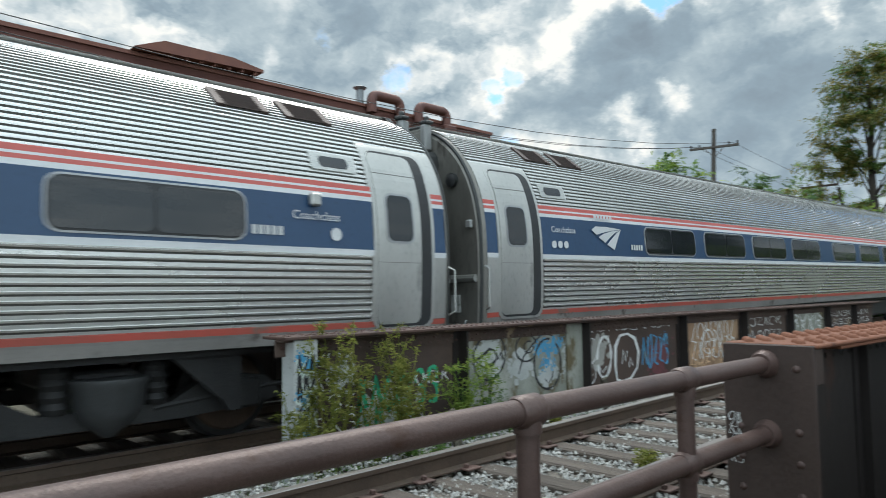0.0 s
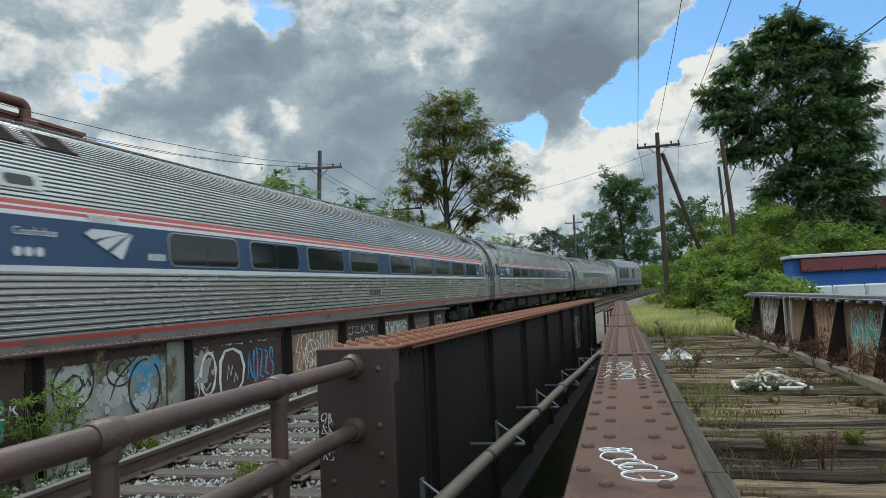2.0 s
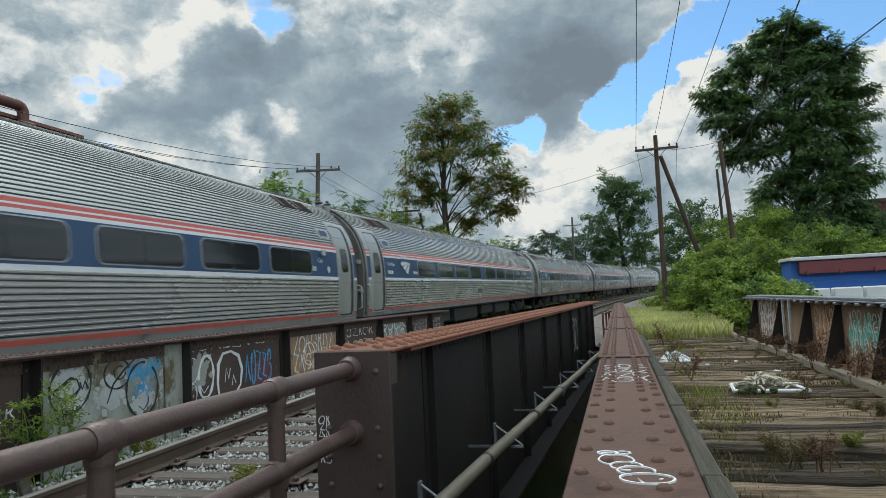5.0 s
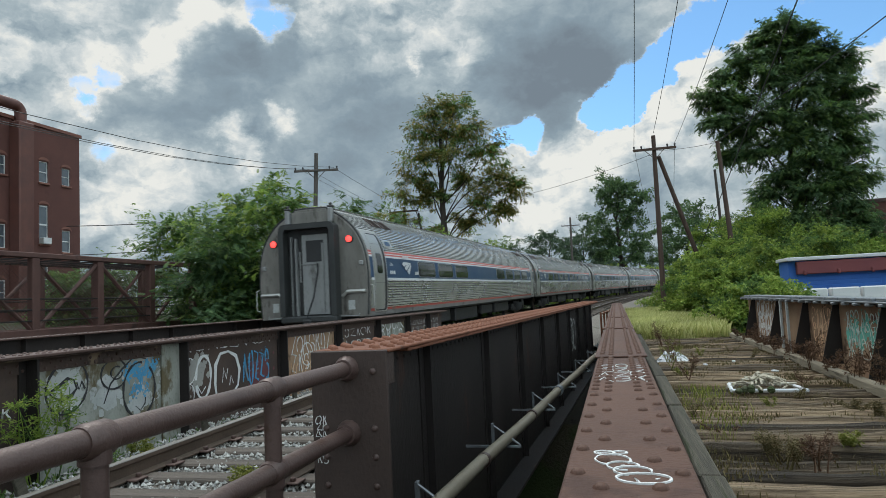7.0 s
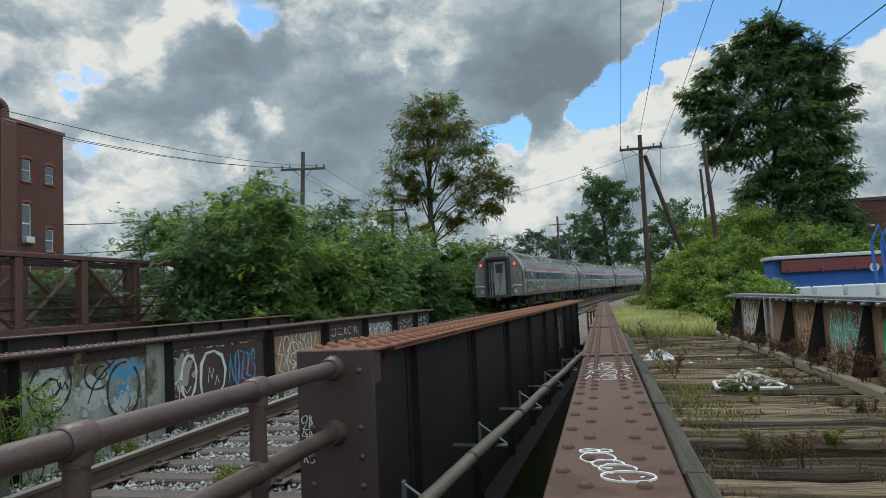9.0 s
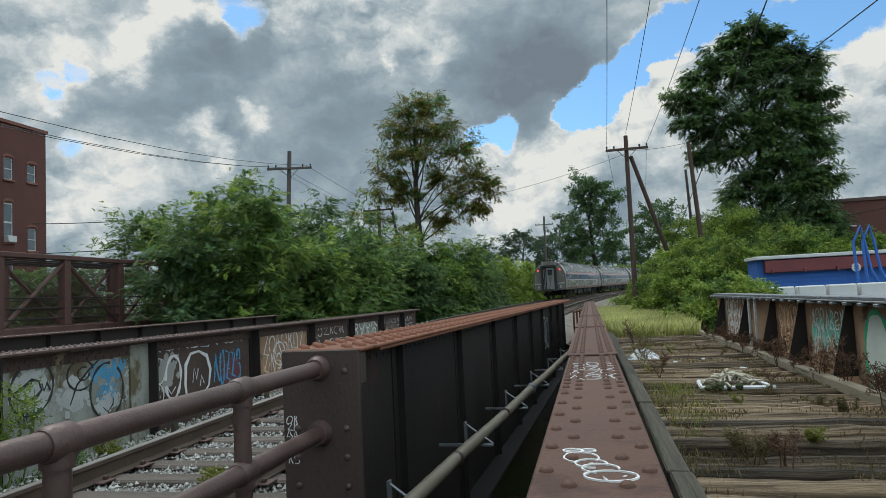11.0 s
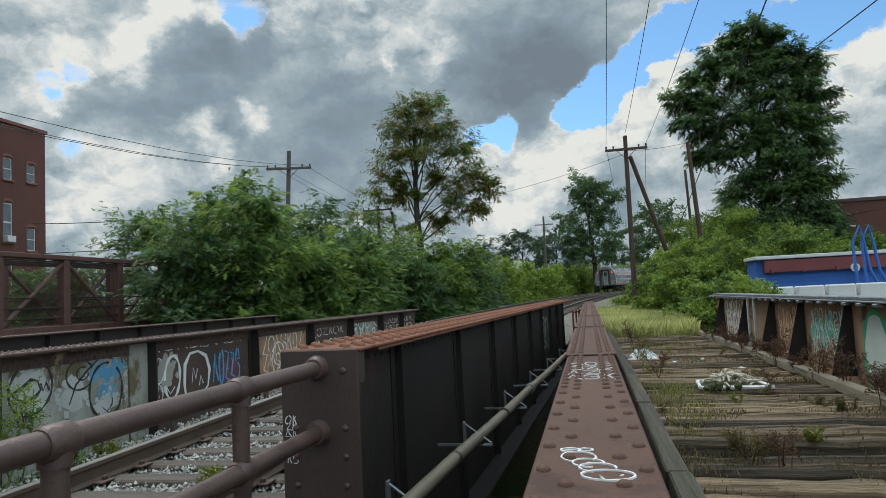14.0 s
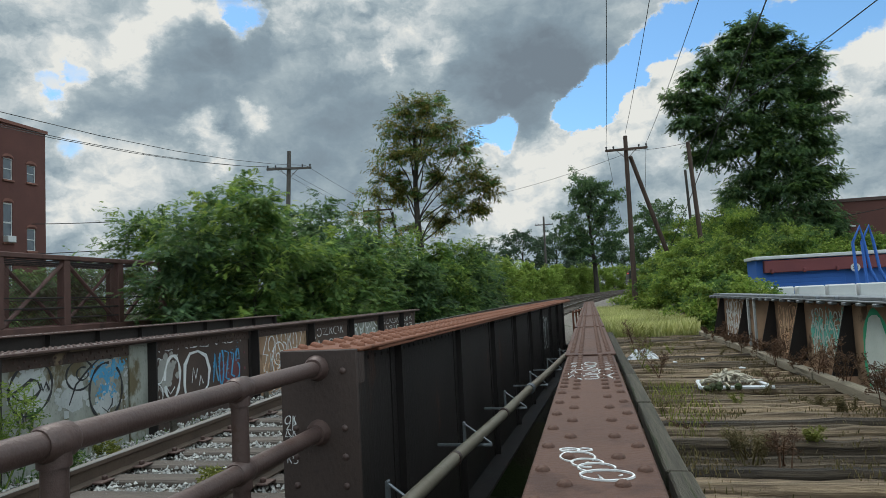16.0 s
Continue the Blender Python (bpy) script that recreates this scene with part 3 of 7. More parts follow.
def bend(y):
    return BEND * max(0.0, y - STRAIGHT_TO) ** 2


def rise(y):
    """The line climbs a little beyond the near abutment."""
    return 0.0105 * min(127.0, max(0.0, y - 3.0))


def along(x0, y):
    """A point of a line that keeps to the track, and its heading in degrees."""
    return x0 + bend(y), -math.degrees(math.atan(2 * BEND * max(0.0, y - STRAIGHT_TO)))


# ---------------------------------------------------------------- ground
def ground_height(x, y):
    """Level beside the line, with a sunken street under the bridge and a bank on the far side."""
    z = -0.42
    cut = 1.0 if 3.2 < y < 21.0 else 0.0
    if cut:
        return -4.6
    if y > 21:
        z += rise(y)
    if y > 30 and x > bend(y) + 3:
        z += min(2.2, (x - bend(y) - 3) * 0.18)
    if y > 30 and x < bend(y) - 14:
        z += min(1.5, (-(x - bend(y)) - 14) * 0.1)
    return z


def ground():
    xs = [-1500, -400, -120] + [-60 + 3 * i for i in range(41)] + [120, 400, 1500]
    ys = [-600, -150, -40, -10, 0, 3.19, 3.21, 8, 14, 20.99, 21.01] + [24 + 4 * i for i in range(50)] + [260, 500, 2500]
    m = Mesh()
    m.add([(x, y, ground_height(x, y)) for y in ys for x in xs], [(j * len(xs) + i, j * len(xs) + i + 1, (j + 1) * len(xs) + i + 1, (j + 1) * len(xs) + i) for j in range(len(ys) - 1) for i in range(len(xs) - 1)])
    solo("ground", m, EARTH, "bare earth with patches of low weeds", "ground", "structure")


ground()


def rail_mesh(x0, y0, y1, step=2.0):
    """A flat-bottomed rail that follows the line; z = 0 is under its foot."""
    sec = [(-0.07, 0), (0.07, 0), (0.07, 0.012), (0.012, 0.03), (0.012, 0.12), (0.036, 0.132), (0.036, 0.165), (0.03, 0.172), (-0.03, 0.172), (-0.036, 0.165), (-0.036, 0.132), (-0.012, 0.12), (-0.012, 0.03), (-0.07, 0.012)]
    m, n = Mesh(), len(sec)
    count = int((y1 - y0) / step) + 1
    for i in range(count):
        y = y0 + (y1 - y0) * i / (count - 1)
        m.v += [(x0 + bend(y) + u, y, w + rise(y)) for u, w in sec]
    for i in range(count - 1):
        for j in range(n):
            m.f.append((i * n + j, i * n + (j + 1) % n, (i + 1) * n + (j + 1) % n, (i + 1) * n + j))
            m.s.append(1 if j in (6, 7, 8) else 0)
    return m


def track(x0, z, y0, y1, name, label, sleeper_from):
    t = thing(name, label, "railway track", kind="structure")
    for side in (-1, 1):
        part("rail", rail_mesh(x0 + side * (GAUGE / 2 + 0.036), y0, y1), [RAIL_SIDE, RAIL_TOP], t, at=pose(0, 0, z))
    rng = random.Random(len(name))
    shapes = []
    for k in range(5):
        m = Mesh()
        m.cbox(-1.3 - rng.uniform(0, 0.06), 1.3 + rng.uniform(0, 0.08), -0.115, 0.115, -0.18, 0.0, 0.018)
        shapes.append(m.data("sleeper", TIE))
    far = Mesh()
    y = sleeper_from
    while y < y1:
        x, h = along(x0, y)
        at = pose(x + rng.uniform(-0.05, 0.05), y, z + rise(y) - rng.uniform(0, 0.012), 0, rng.uniform(-0.5, 0.5), h + rng.uniform(-1.6, 1.6))
        if y < 45:
            part("sleeper", shapes[rng.randrange(5)], None, t, at=at)
        else:
            far.box(-1.3, 1.3, -0.115, 0.115, -0.18, 0, 0, at)
        y += 0.53 + rng.uniform(-0.03, 0.03)
    part("far_sleepers", far, TIE, t, kind="stuff")
    return t


near_track = track(NEAR_X, 0.0, -6, 190, "railway_near_track", "rusty rails on weathered wooden sleepers in pale ballast", -3)
train_track = track(TRAIN_X, -0.12, -45, 260, "railway_main_track", "rails on dark sleepers between plate girders", -3)


def spikes():
    """Tie plates and spikes along the near rail."""
    m = Mesh()
    rng = random.Random(4)
    for i in range(40):
        y = 1.0 + 0.53 * i
        for side in (-1, 1):
            x = along(NEAR_X + side * 0.754, y)[0]
            h = rise(y)
            m.cbox(x - 0.16, x + 0.16, y - 0.085, y + 0.085, h, h + 0.016, 0.004)
            for dx in (-0.095, 0.095):
                yy = y + rng.uniform(-0.05, 0.05)
                m.cbox(x + dx - 0.02, x + dx + 0.02, yy - 0.022, yy + 0.022, h + 0.012, h + 0.05, 0.008)
    part("tie_plates", m, RUST_MID, near_track, "rusty tie plates with spikes", kind="stuff")


spikes()


def bed(m, x0, x1, y0, z0, z1):
    """Stone bed that follows the climb up to the far abutment."""
    ys = (y0, 3.0, 21.0)
    m.add([(x, y, z + (rise(y) if z == z1 else 0)) for y in ys for x in (x0, x1) for z in (z0, z1)],
          [(0, 1, 3, 2), (8, 10, 11, 9)] + [(k + a, k + b, k + b + 4, k + a + 4) for k in (0, 4) for a, b in ((0, 1), (1, 3), (3, 2), (2, 0))])


def ballast():
    """Bed of stone on the bridge and along the line, with loose stones on top."""
    m = Mesh()
    # bed on the bridge, between the girders
    bed(m, -5.1, -1.8, -6, -0.34, -0.062)
    solo("ballast_bed", m, GRAVEL, "pale grey ballast stone between sleepers", "ballast", "structure")
    m = Mesh()
    bed(m, -10.0, -5.65, -45, -0.5, -0.20)
    solo("deck_bed", m, GRAVEL, "dark ballast under the main track", "ballast", "structure")
    m = Mesh()
    step = 4.0
    ys = [21.0 + step * i for i in range(60)]
    prof = [(-11.2, -0.44), (-9.9, -0.16), (-5.5, -0.16), (-4.9, -0.10), (-1.7, -0.10), (-0.6, -0.44)]
    m.add([(x + bend(y), y, z + rise(y)) for y in ys for x, z in prof], [(i * 6 + j, i * 6 + j + 1, (i + 1) * 6 + j + 1, (i + 1) * 6 + j) for i in range(len(ys) - 1) for j in range(5)])
    solo("ballast_shoulder", m, GRAVEL, "grey ballast shoulder along the curved line", "ballast", "structure")
    g = np.random.default_rng(5)
    st = Mesh()
    octa = np.array([(1, 0, 0), (-1, 0, 0), (0, 1, 0), (0, -1, 0), (0, 0, 1), (0, 0, -1)], float)
    faces = ((0, 2, 4), (2, 1, 4), (1, 3, 4), (3, 0, 4), (2, 0, 5), (1, 2, 5), (3, 1, 5), (0, 3, 5))
    for i in range(34000):
        y = 2.0 + 19 * g.random() ** 1.25
        x = g.uniform(-5.05, -1.9)
        r = g.uniform(0.010, 0.025)
        pts = octa * g.uniform(0.6, 1.25, (6, 1)) * r
        a = g.random() * 6.28
        c, s = math.cos(a), math.sin(a)
        pts = pts @ np.array([[c, s, 0], [-s, c, 0], [0, 0, 1]]).T
        lift = rise(y) - 0.06 + r * 0.5 + 0.03 * g.random() + (0.06 * g.random() if x < -4.4 else 0.0)
        pts = pts + np.array([x, y, lift])
        st.add(pts.tolist(), faces)
    me = bpy.data.meshes.new("ballast_stones")
    me.from_pydata(st.v, [], st.f)
    me.materials.append(STONE)
    tagged(new("ballast_stones", me), "loose pale grey crushed ballast stones", "ballast", kind="stuff")


ballast()

# ---------------------------------------------------------------- bridge girders


def rivet_data(r=0.019, h=0.013, material=RUST_TOP):
    return Mesh().dome(0, 0, 0, r, h, 8).data("rivet", material, True)


LAYERS = [0]


def stroke(mesh, pts, width, slot=0, closed=False):
    """A sprayed line on a wall: points are (along, up); one ribbon with a little depth, each on its own layer."""
    n = len(pts)
    LAYERS[0] += 1
    top = 0.0016 + 0.00035 * (LAYERS[0] % 9)
    k = len(mesh.v)
    for i, (u, w) in enumerate(pts):
        a, b = pts[max(0, i - 1)], pts[min(n - 1, i + 1)]
        du, dw = b[0] - a[0], b[1] - a[1]
        d = math.hypot(du, dw) or 1.0
        h = width / 2 * (0.8 + 0.35 * math.sin(i * 1.7 + n))
        x, y = -dw / d * h, du / d * h
        mesh.v += [(u + x, w + y, 0.0), (u + x, w + y, top), (u - x, w - y, top), (u - x, w - y, 0.0)]
    for i in range(n - 1):
        a, b = k + 4 * i, k + 4 * i + 4
        mesh.f += [(a, a + 1, b + 1, b), (a + 1, a + 2, b + 2, b + 1), (a + 2, a + 3, b + 3, b + 2)]
        mesh.s += [slot] * 3
    e = k + 4 * (n - 1)
    mesh.f += [(k, k + 3, k + 2, k + 1), (e, e + 1, e + 2, e + 3)]
    mesh.s += [slot] * 2


def mist(mesh, u, w, a, b, n, rng, slot=0):
    """Sprayed paint that thins out at its rim: many small dabs."""
    for i in range(n):
        x, y = max(-1.6, min(1.6, rng.gauss(0, 0.62))), max(-1.5, min(1.5, rng.gauss(0, 0.6)))
        far = math.hypot(x, y)
        r = rng.uniform(0.25, 0.5) * min(a, b) * (1.15 - 0.5 * min(1.6, far))
        top = 0.0004 + 0.0022 * (i + 1) / n
        pts = [(u + a * x + r * math.cos(q) * rng.uniform(0.7, 1.3), w + b * y + r * math.sin(q) * rng.uniform(0.7, 1.3)) for q in [math.pi / 4 * m for m in range(8)]]
        mesh.prism(pts, 0.0, top, 2, slot)


def oval(u, w, a, b, n=22, start=0.0, sweep=360.0, lean=0.0):
    out = []
    for i in range(n + 1):
        t = radians(start + sweep * i / n)
        x, y = a * math.cos(t), b * math.sin(t)
        out.append((u + x + lean * y, w + y))
    return out


def blotch(mesh, u, w, a, b, rng, slot=0, n=26, depth=0.0025):
    """A sprayed patch with an uneven rim."""
    pts = []
    for i in range(n):
        t = 2 * math.pi * i / n
        k = rng.uniform(0.78, 1.12)
        pts.append((u + a * k * math.copysign(abs(math.cos(t)) ** 0.7, math.cos(t)), w + b * k * math.copysign(abs(math.sin(t)) ** 0.7, math.sin(t))))
    mesh.prism(pts, 0.0, depth, 2, slot)


def scrawl(mesh, u, w, width, height, count, rng, thick, slot=0):
    """A tag that cannot be read: hooked, looped and slashed strokes side by side."""
    step = width / count
    for i in range(count):
        a, h = u + step * (i + 0.5), height * rng.uniform(0.75, 1.15)
        b = step * rng.uniform(0.32, 0.55)
        lean = rng.uniform(-0.1, 0.3)
        kind = rng.randrange(5)
        if kind == 0:
            stroke(mesh, oval(a, w, b, h / 2, 12, rng.uniform(0, 360), rng.uniform(220, 330), lean), thick, slot)
        elif kind == 1:
            stroke(mesh, [(a - b, w - h / 2), (a - b * 0.2, w + h / 2), (a + b * 0.2, w - h * 0.1), (a + b, w - h / 2)], thick, slot)
        elif kind == 2:
            stroke(mesh, [(a - b, w + h / 2), (a + b * 0.8, w + h * 0.42), (a - b * 0.6, w - h * 0.4), (a + b, w - h / 2)], thick, slot)
        elif kind == 3:
            stroke(mesh, oval(a, w + h * 0.22, b * 0.8, h * 0.26, 9, 210, -230, lean), thick, slot)
            stroke(mesh, oval(a, w - h * 0.24, b * 0.9, h * 0.26, 9, 100, -230, lean), thick, slot)
        else:
            stroke(mesh, [(a - b * 0.4, w + h / 2), (a - b * 0.6, w - h / 2), (a - b * 0.5, w), (a + b * 0.6, w + h * 0.45), (a + b * 0.1, w + h * 0.05), (a + b * 0.8, w - h * 0.55)], thick, slot)


def on_wall(x, facing):
    """Pose for sprayed marks: (along, up, out) on a wall parallel to the track at x."""
    return Matrix(((0, 0, facing, x), (facing and 1, 0, 0, 0), (0, 1, 0, 0), (0, 0, 0, 1)))


def graffiti_girder():
    """The plate girder beside the main track, stiffened into bays, each bay sprayed over."""
    x, y0, y1, zt, zb = -5.42, 3.05, 21.0, 1.135, -0.30
    g = thing("plate_girder", "riveted steel plate girder covered in graffiti", "bridge girder", kind="structure")
    bays = [(3.40, 5.30, GIRDER_BROWN), (5.30, 7.60, GIRDER_PAINT), (7.60, 10.28, GIRDER_BROWN), (10.28, 12.6, GIRDER_TAN), (12.6, 14.9, GIRDER_BROWN), (14.9, 17.2, GIRDER_PAINT), (17.2, 19.2, GIRDER_BROWN), (19.2, 21.0, GIRDER_BROWN)]
    for a, b, m in bays:
        part("web_panel", Mesh().box(x - 0.012, x + 0.012, a, b, zb, zt - 0.02), m, g)
    part("top_flange", Mesh().cbox(x - 0.20, x + 0.20, y0, y1, zt - 0.03, zt, 0.006), RUST_MID, g, "rusty riveted top flange")
    part("flange_angle", Mesh().cbox(x + 0.012, x + 0.15, y0, y1, zt - 0.05, zt - 0.032, 0.004).box(x + 0.0121, x + 0.028, y0, y1, zt - 0.18, zt - 0.05), GIRDER_BROWN, g)
    part("bottom_flange", Mesh().cbox(x - 0.20, x + 0.20, y0, y1, zb - 0.03, zb, 0.006), RUST_MID, g)
    part("end_post", Mesh().cbox(x - 0.04, x + 0.17, y0 + 0.10, y0 + 0.34, zb, zt - 0.032, 0.01), SPRAY_PALE, g, "end post sprayed white and blue")
    stiff = Mesh().box(x + 0.012, x + 0.16, -0.012, 0.012, zb, zt - 0.05).box(x + 0.0125, x + 0.03, -0.09, 0.09, zb, zt - 0.06)
    sm = stiff.data("stiffener", RUST_DARK)
    for a, b, m in bays[1:]:
        part("stiffener", sm, None, g, at=pose(0, a, 0))
    sm2 = Mesh().cbox(x + 0.0125, x + 0.04, -0.17, 0.17, zb, zt - 0.055, 0.005).data("splice_plate", GIRDER_PAINT)
    part("splice_plate", sm2, None, g, "pale splice plate", at=pose(0, 7.42, 0))
    riv = Mesh()
    y = y0 + 0.06
    i = 0
    while y < y1:
        for dx in (-0.15, -0.08, 0.08, 0.15):
            riv.dome(x + dx, y + (0.05 if i % 2 else 0), zt, 0.02, 0.015, 6)
        riv.dome(0, 0, 0, 0.018, 0.013, 6, m=Matrix.Translation((x + 0.028, y, zt - 0.10)) @ pose(0, 0, 0, 0, 90))
        riv.dome(0, 0, 0, 0.018, 0.013, 6, m=Matrix.Translation((x + 0.028, y + 0.06, zt - 0.15)) @ pose(0, 0, 0, 0, 90))
        y += 0.13
        i += 1
    part("rivets", riv, RUST_MID, g, "rusty rivet heads", kind="stuff", smooth=True)
    rng = random.Random(8)
    wall = on_wall(x + 0.0125, 1)

    def spray(mesh, material, label, lift=0.0):
        part("graffiti", mesh, material, g, label, at=Matrix.Translation((lift, 0, 0)) @ wall)

    # bay with the grey ground: a fish-like loop and a round one on blue
    m = Mesh()
    stroke(m, oval(5.80, 0.76, 0.27, 0.26, 26, 100, 330, 0.1), 0.030)
    stroke(m, [(5.52, 0.80), (5.56, 0.74), (5.66, 0.77), (5.80, 0.85), (5.88, 0.83), (5.92, 0.74), (5.86, 0.68), (5.72, 0.64), (5.60, 0.70), (5.52, 0.80)], 0.036)
    stroke(m, [(5.92, 0.80), (5.95, 0.72), (5.99, 0.80), (6.03, 0.72)], 0.03)
    stroke(m, [(5.62, 0.62), (5.64, 0.44), (5.68, 0.60), (5.71, 0.40), (5.74, 0.54)], 0.024)
    stroke(m, oval(6.87, 0.60, 0.27, 0.31, 26, 80, 330), 0.030)
    stroke(m, oval(6.46, 0.82, 0.20, 0.16, 18, 20, 300), 0.022)
    stroke(m, oval(6.50, 0.83, 0.09, 0.07, 12, 60, 300), 0.018)
    stroke(m, [(6.30, 0.52), (6.40, 0.72), (6.58, 0.86), (6.78, 0.98), (6.98, 0.94)], 0.02)
    stroke(m, [(6.80, 0.42), (6.88, 0.36), (6.96, 0.43), (6.97, 0.50)], 0.018)
    scrawl(m, 6.3, 0.12, 0.5, 0.16, 4, rng, 0.024)
    spray(m, SPRAY_BLACK, "black outlined loops on grey", 0.004)
    m = Mesh()
    for k in range(7):
        mist(m, 6.68 + 0.075 * k, 0.80 + rng.uniform(-0.05, 0.04), 0.06, 0.10, 26, rng)
    for k in range(4):
        mist(m, 6.76 + 0.07 * k, 0.60 + rng.uniform(-0.06, 0.06), 0.05, 0.09, 14, rng)
    spray(m, SPRAY_BLUE, "light blue sprayed patch")
    m = Mesh()
    mist(m, 5.80, 0.76, 0.20, 0.18, 110, rng)
    mist(m, 6.35, 0.62, 0.18, 0.18, 40, rng)
    mist(m, 6.88, 0.46, 0.18, 0.14, 50, rng)
    mist(m, 7.22, 0.60, 0.05, 0.30, 20, rng)
    spray(m, SPRAY_PALE, "pale sprayed filling", -0.0005)
    # dark bay: two tall rounded outlines side by side, and thin scrolls before them
    m = Mesh()
    stroke(m, oval(8.13, 0.59, 0.17, 0.28, 24, 200, 345, 0.06), 0.05)
    stroke(m, [(8.44, 0.24), (8.40, 0.46), (8.42, 0.72), (8.54, 0.86), (8.74, 0.88), (8.94, 0.80), (9.03, 0.60), (8.98, 0.38), (8.80, 0.24), (8.58, 0.20), (8.44, 0.24)], 0.06)
    stroke(m, [(8.58, 0.46), (8.62, 0.66), (8.68, 0.50), (8.72, 0.64)], 0.024)
    stroke(m, [(8.76, 0.40), (8.80, 0.54), (8.86, 0.42)], 0.022)
    stroke(m, [(7.98, 0.50), (8.08, 0.38), (8.18, 0.46)], 0.022)
    stroke(m, oval(7.84, 0.70, 0.11, 0.16, 14, 60, 270), 0.02)
    stroke(m, oval(7.80, 0.40, 0.12, 0.14, 12, 200, 260), 0.02)
    scrawl(m, 8.0, 0.99, 2.0, 0.12, 8, rng, 0.014)
    spray(m, SPRAY_WHITE, "large white outlined letters", 0.003)
    m = Mesh()
    mist(m, 7.98, 0.66, 0.20, 0.20, 40, rng)
    spray(m, CONCRETE, "worn grey-green filling", -0.0004)
    m = Mesh()
    for k in range(6):
        mist(m, 9.16 + 0.13 * k, 0.62 + rng.uniform(-0.12, 0.12), 0.035, 0.13, 12, rng)
    scrawl(m, 9.12, 0.60, 0.8, 0.46, 5, rng, 0.038)
    spray(m, SPRAY_BLUE, "blue sprayed patches", 0.002)
    m = Mesh()
    mist(m, 9.62, 0.46, 0.28, 0.22, 90, rng)
    spray(m, SPRAY_RED, "dull red sprayed ground", -0.0005)
    # tan bay and beyond: crowded tags
    m = Mesh()
    for k in range(2):
        scrawl(m, 10.65, 0.50 + 0.30 * k, 1.7, 0.36, 7, rng, 0.028)
    scrawl(m, 7.6, 1.0, 2.2, 0.10, 7, rng, 0.012)
    stroke(m, oval(11.3, 0.62, 0.22, 0.2), 0.03)
    for k in range(2):
        scrawl(m, 12.7, 0.62 + 0.26 * k, 1.9, 0.18, 6, rng, 0.022)
    for k in range(3):
        scrawl(m, 15.1, 0.40 + 0.27 * k, 1.9, 0.26, 4, rng, 0.04)
    for k in range(2):
        scrawl(m, 17.4, 0.7 + 0.2 * k, 3.2, 0.15, 9, rng, 0.02)
    spray(m, SPRAY_WHITE, "crowded pale tags", 0.001)
    m = Mesh()
    for k in range(2):
        scrawl(m, 10.6, 0.16 + 0.24 * k, 1.8, 0.26, 7, rng, 0.026)
    spray(m, SPRAY_ORANGE, "pale orange tags", 0.002)
    # bay by the weeds: green lettering, and the white and blue end post
    m = Mesh()
    scrawl(m, 3.9, 0.55, 1.1, 0.35, 6, rng, 0.05)
    scrawl(m, 3.9, 0.30, 0.8, 0.25, 4, rng, 0.04)
    spray(m, SPRAY_GREEN, "green lettering", 0.001)
    m = Mesh()
    mist(m, 4.35, 0.30, 0.30, 0.22, 110, rng)
    mist(m, 3.75, 0.75, 0.12, 0.14, 30, rng)
    spray(m, SPRAY_PALE, "pale blue sprayed patch", -0.0005)
    m = Mesh()
    scrawl(m, 4.6, 0.62, 0.55, 0.12, 4, rng, 0.02)
    for k in range(5):
        scrawl(m, 3.42, 0.1 + k * 0.2, 0.5, 0.14, 3, rng, 0.016)
    spray(m, SPRAY_WHITE, "thin white tags", 0.002)
    m = Mesh()
    for k in range(6):
        scrawl(m, 3.17, 0.05 + 0.17 * k, 0.20, 0.16, 3, rng, 0.024)
    part("graffiti", m, SPRAY_BLACK, g, "dark tags on the end post", at=on_wall(x + 0.171, 1))
    m = Mesh()
    for k in range(4):
        blotch(m, 3.27, 0.1 + 0.26 * k, 0.10, 0.11, rng)
    part("graffiti", m, SPRAY_MINT, g, "pale patches on the end post", at=on_wall(x + 0.1705, 1))
    m = Mesh()
    for u, w in ((3.24, 0.95), (3.31, 0.88), (3.23, 0.60), (3.30, 0.30)):
        mist(m, u, w, 0.06, 0.06, 14, rng)
    part("graffiti", m, SPRAY_BLUE, g, "light blue patches on the end post", at=on_wall(x + 0.172, 1))


graffiti_girder()


def back_girder():
    x, y0, y1, zt, zb = -10.1, 3.0, 21.0, 1.16, -0.30
    g = thing("plate_girder", "dark rusty plate girder behind the main track", "bridge girder", kind="structure")
    part("web", Mesh().box(x - 0.012, x + 0.012, y0, y1, zb, zt - 0.03), RUST_DARK, g)
    part("top_flange", Mesh().cbox(x - 0.2, x + 0.2, y0, y1, zt - 0.03, zt, 0.006), RUST_MID, g)
    part("bottom_flange", Mesh().box(x - 0.2, x + 0.2, y0, y1, zb - 0.03, zb), RUST_DARK, g)
    sm = Mesh().box(-0.12, 0.12, -0.01, 0.01, zb, zt - 0.031).data("stiffener", RUST_DARK)
    for i in range(14):
        part("stiffener", sm, None, g, at=pose(x, y0 + 0.02 + i * 1.36, 0))
    riv = Mesh()
    for i in range(135):
        for dx in (-0.14, 0.14):
            riv.dome(x + dx, y0 + 0.06 + i * 0.132, zt, 0.02, 0.014, 6)
    part("rivets", riv, RUST_MID, g, kind="stuff", smooth=True)


back_girder()


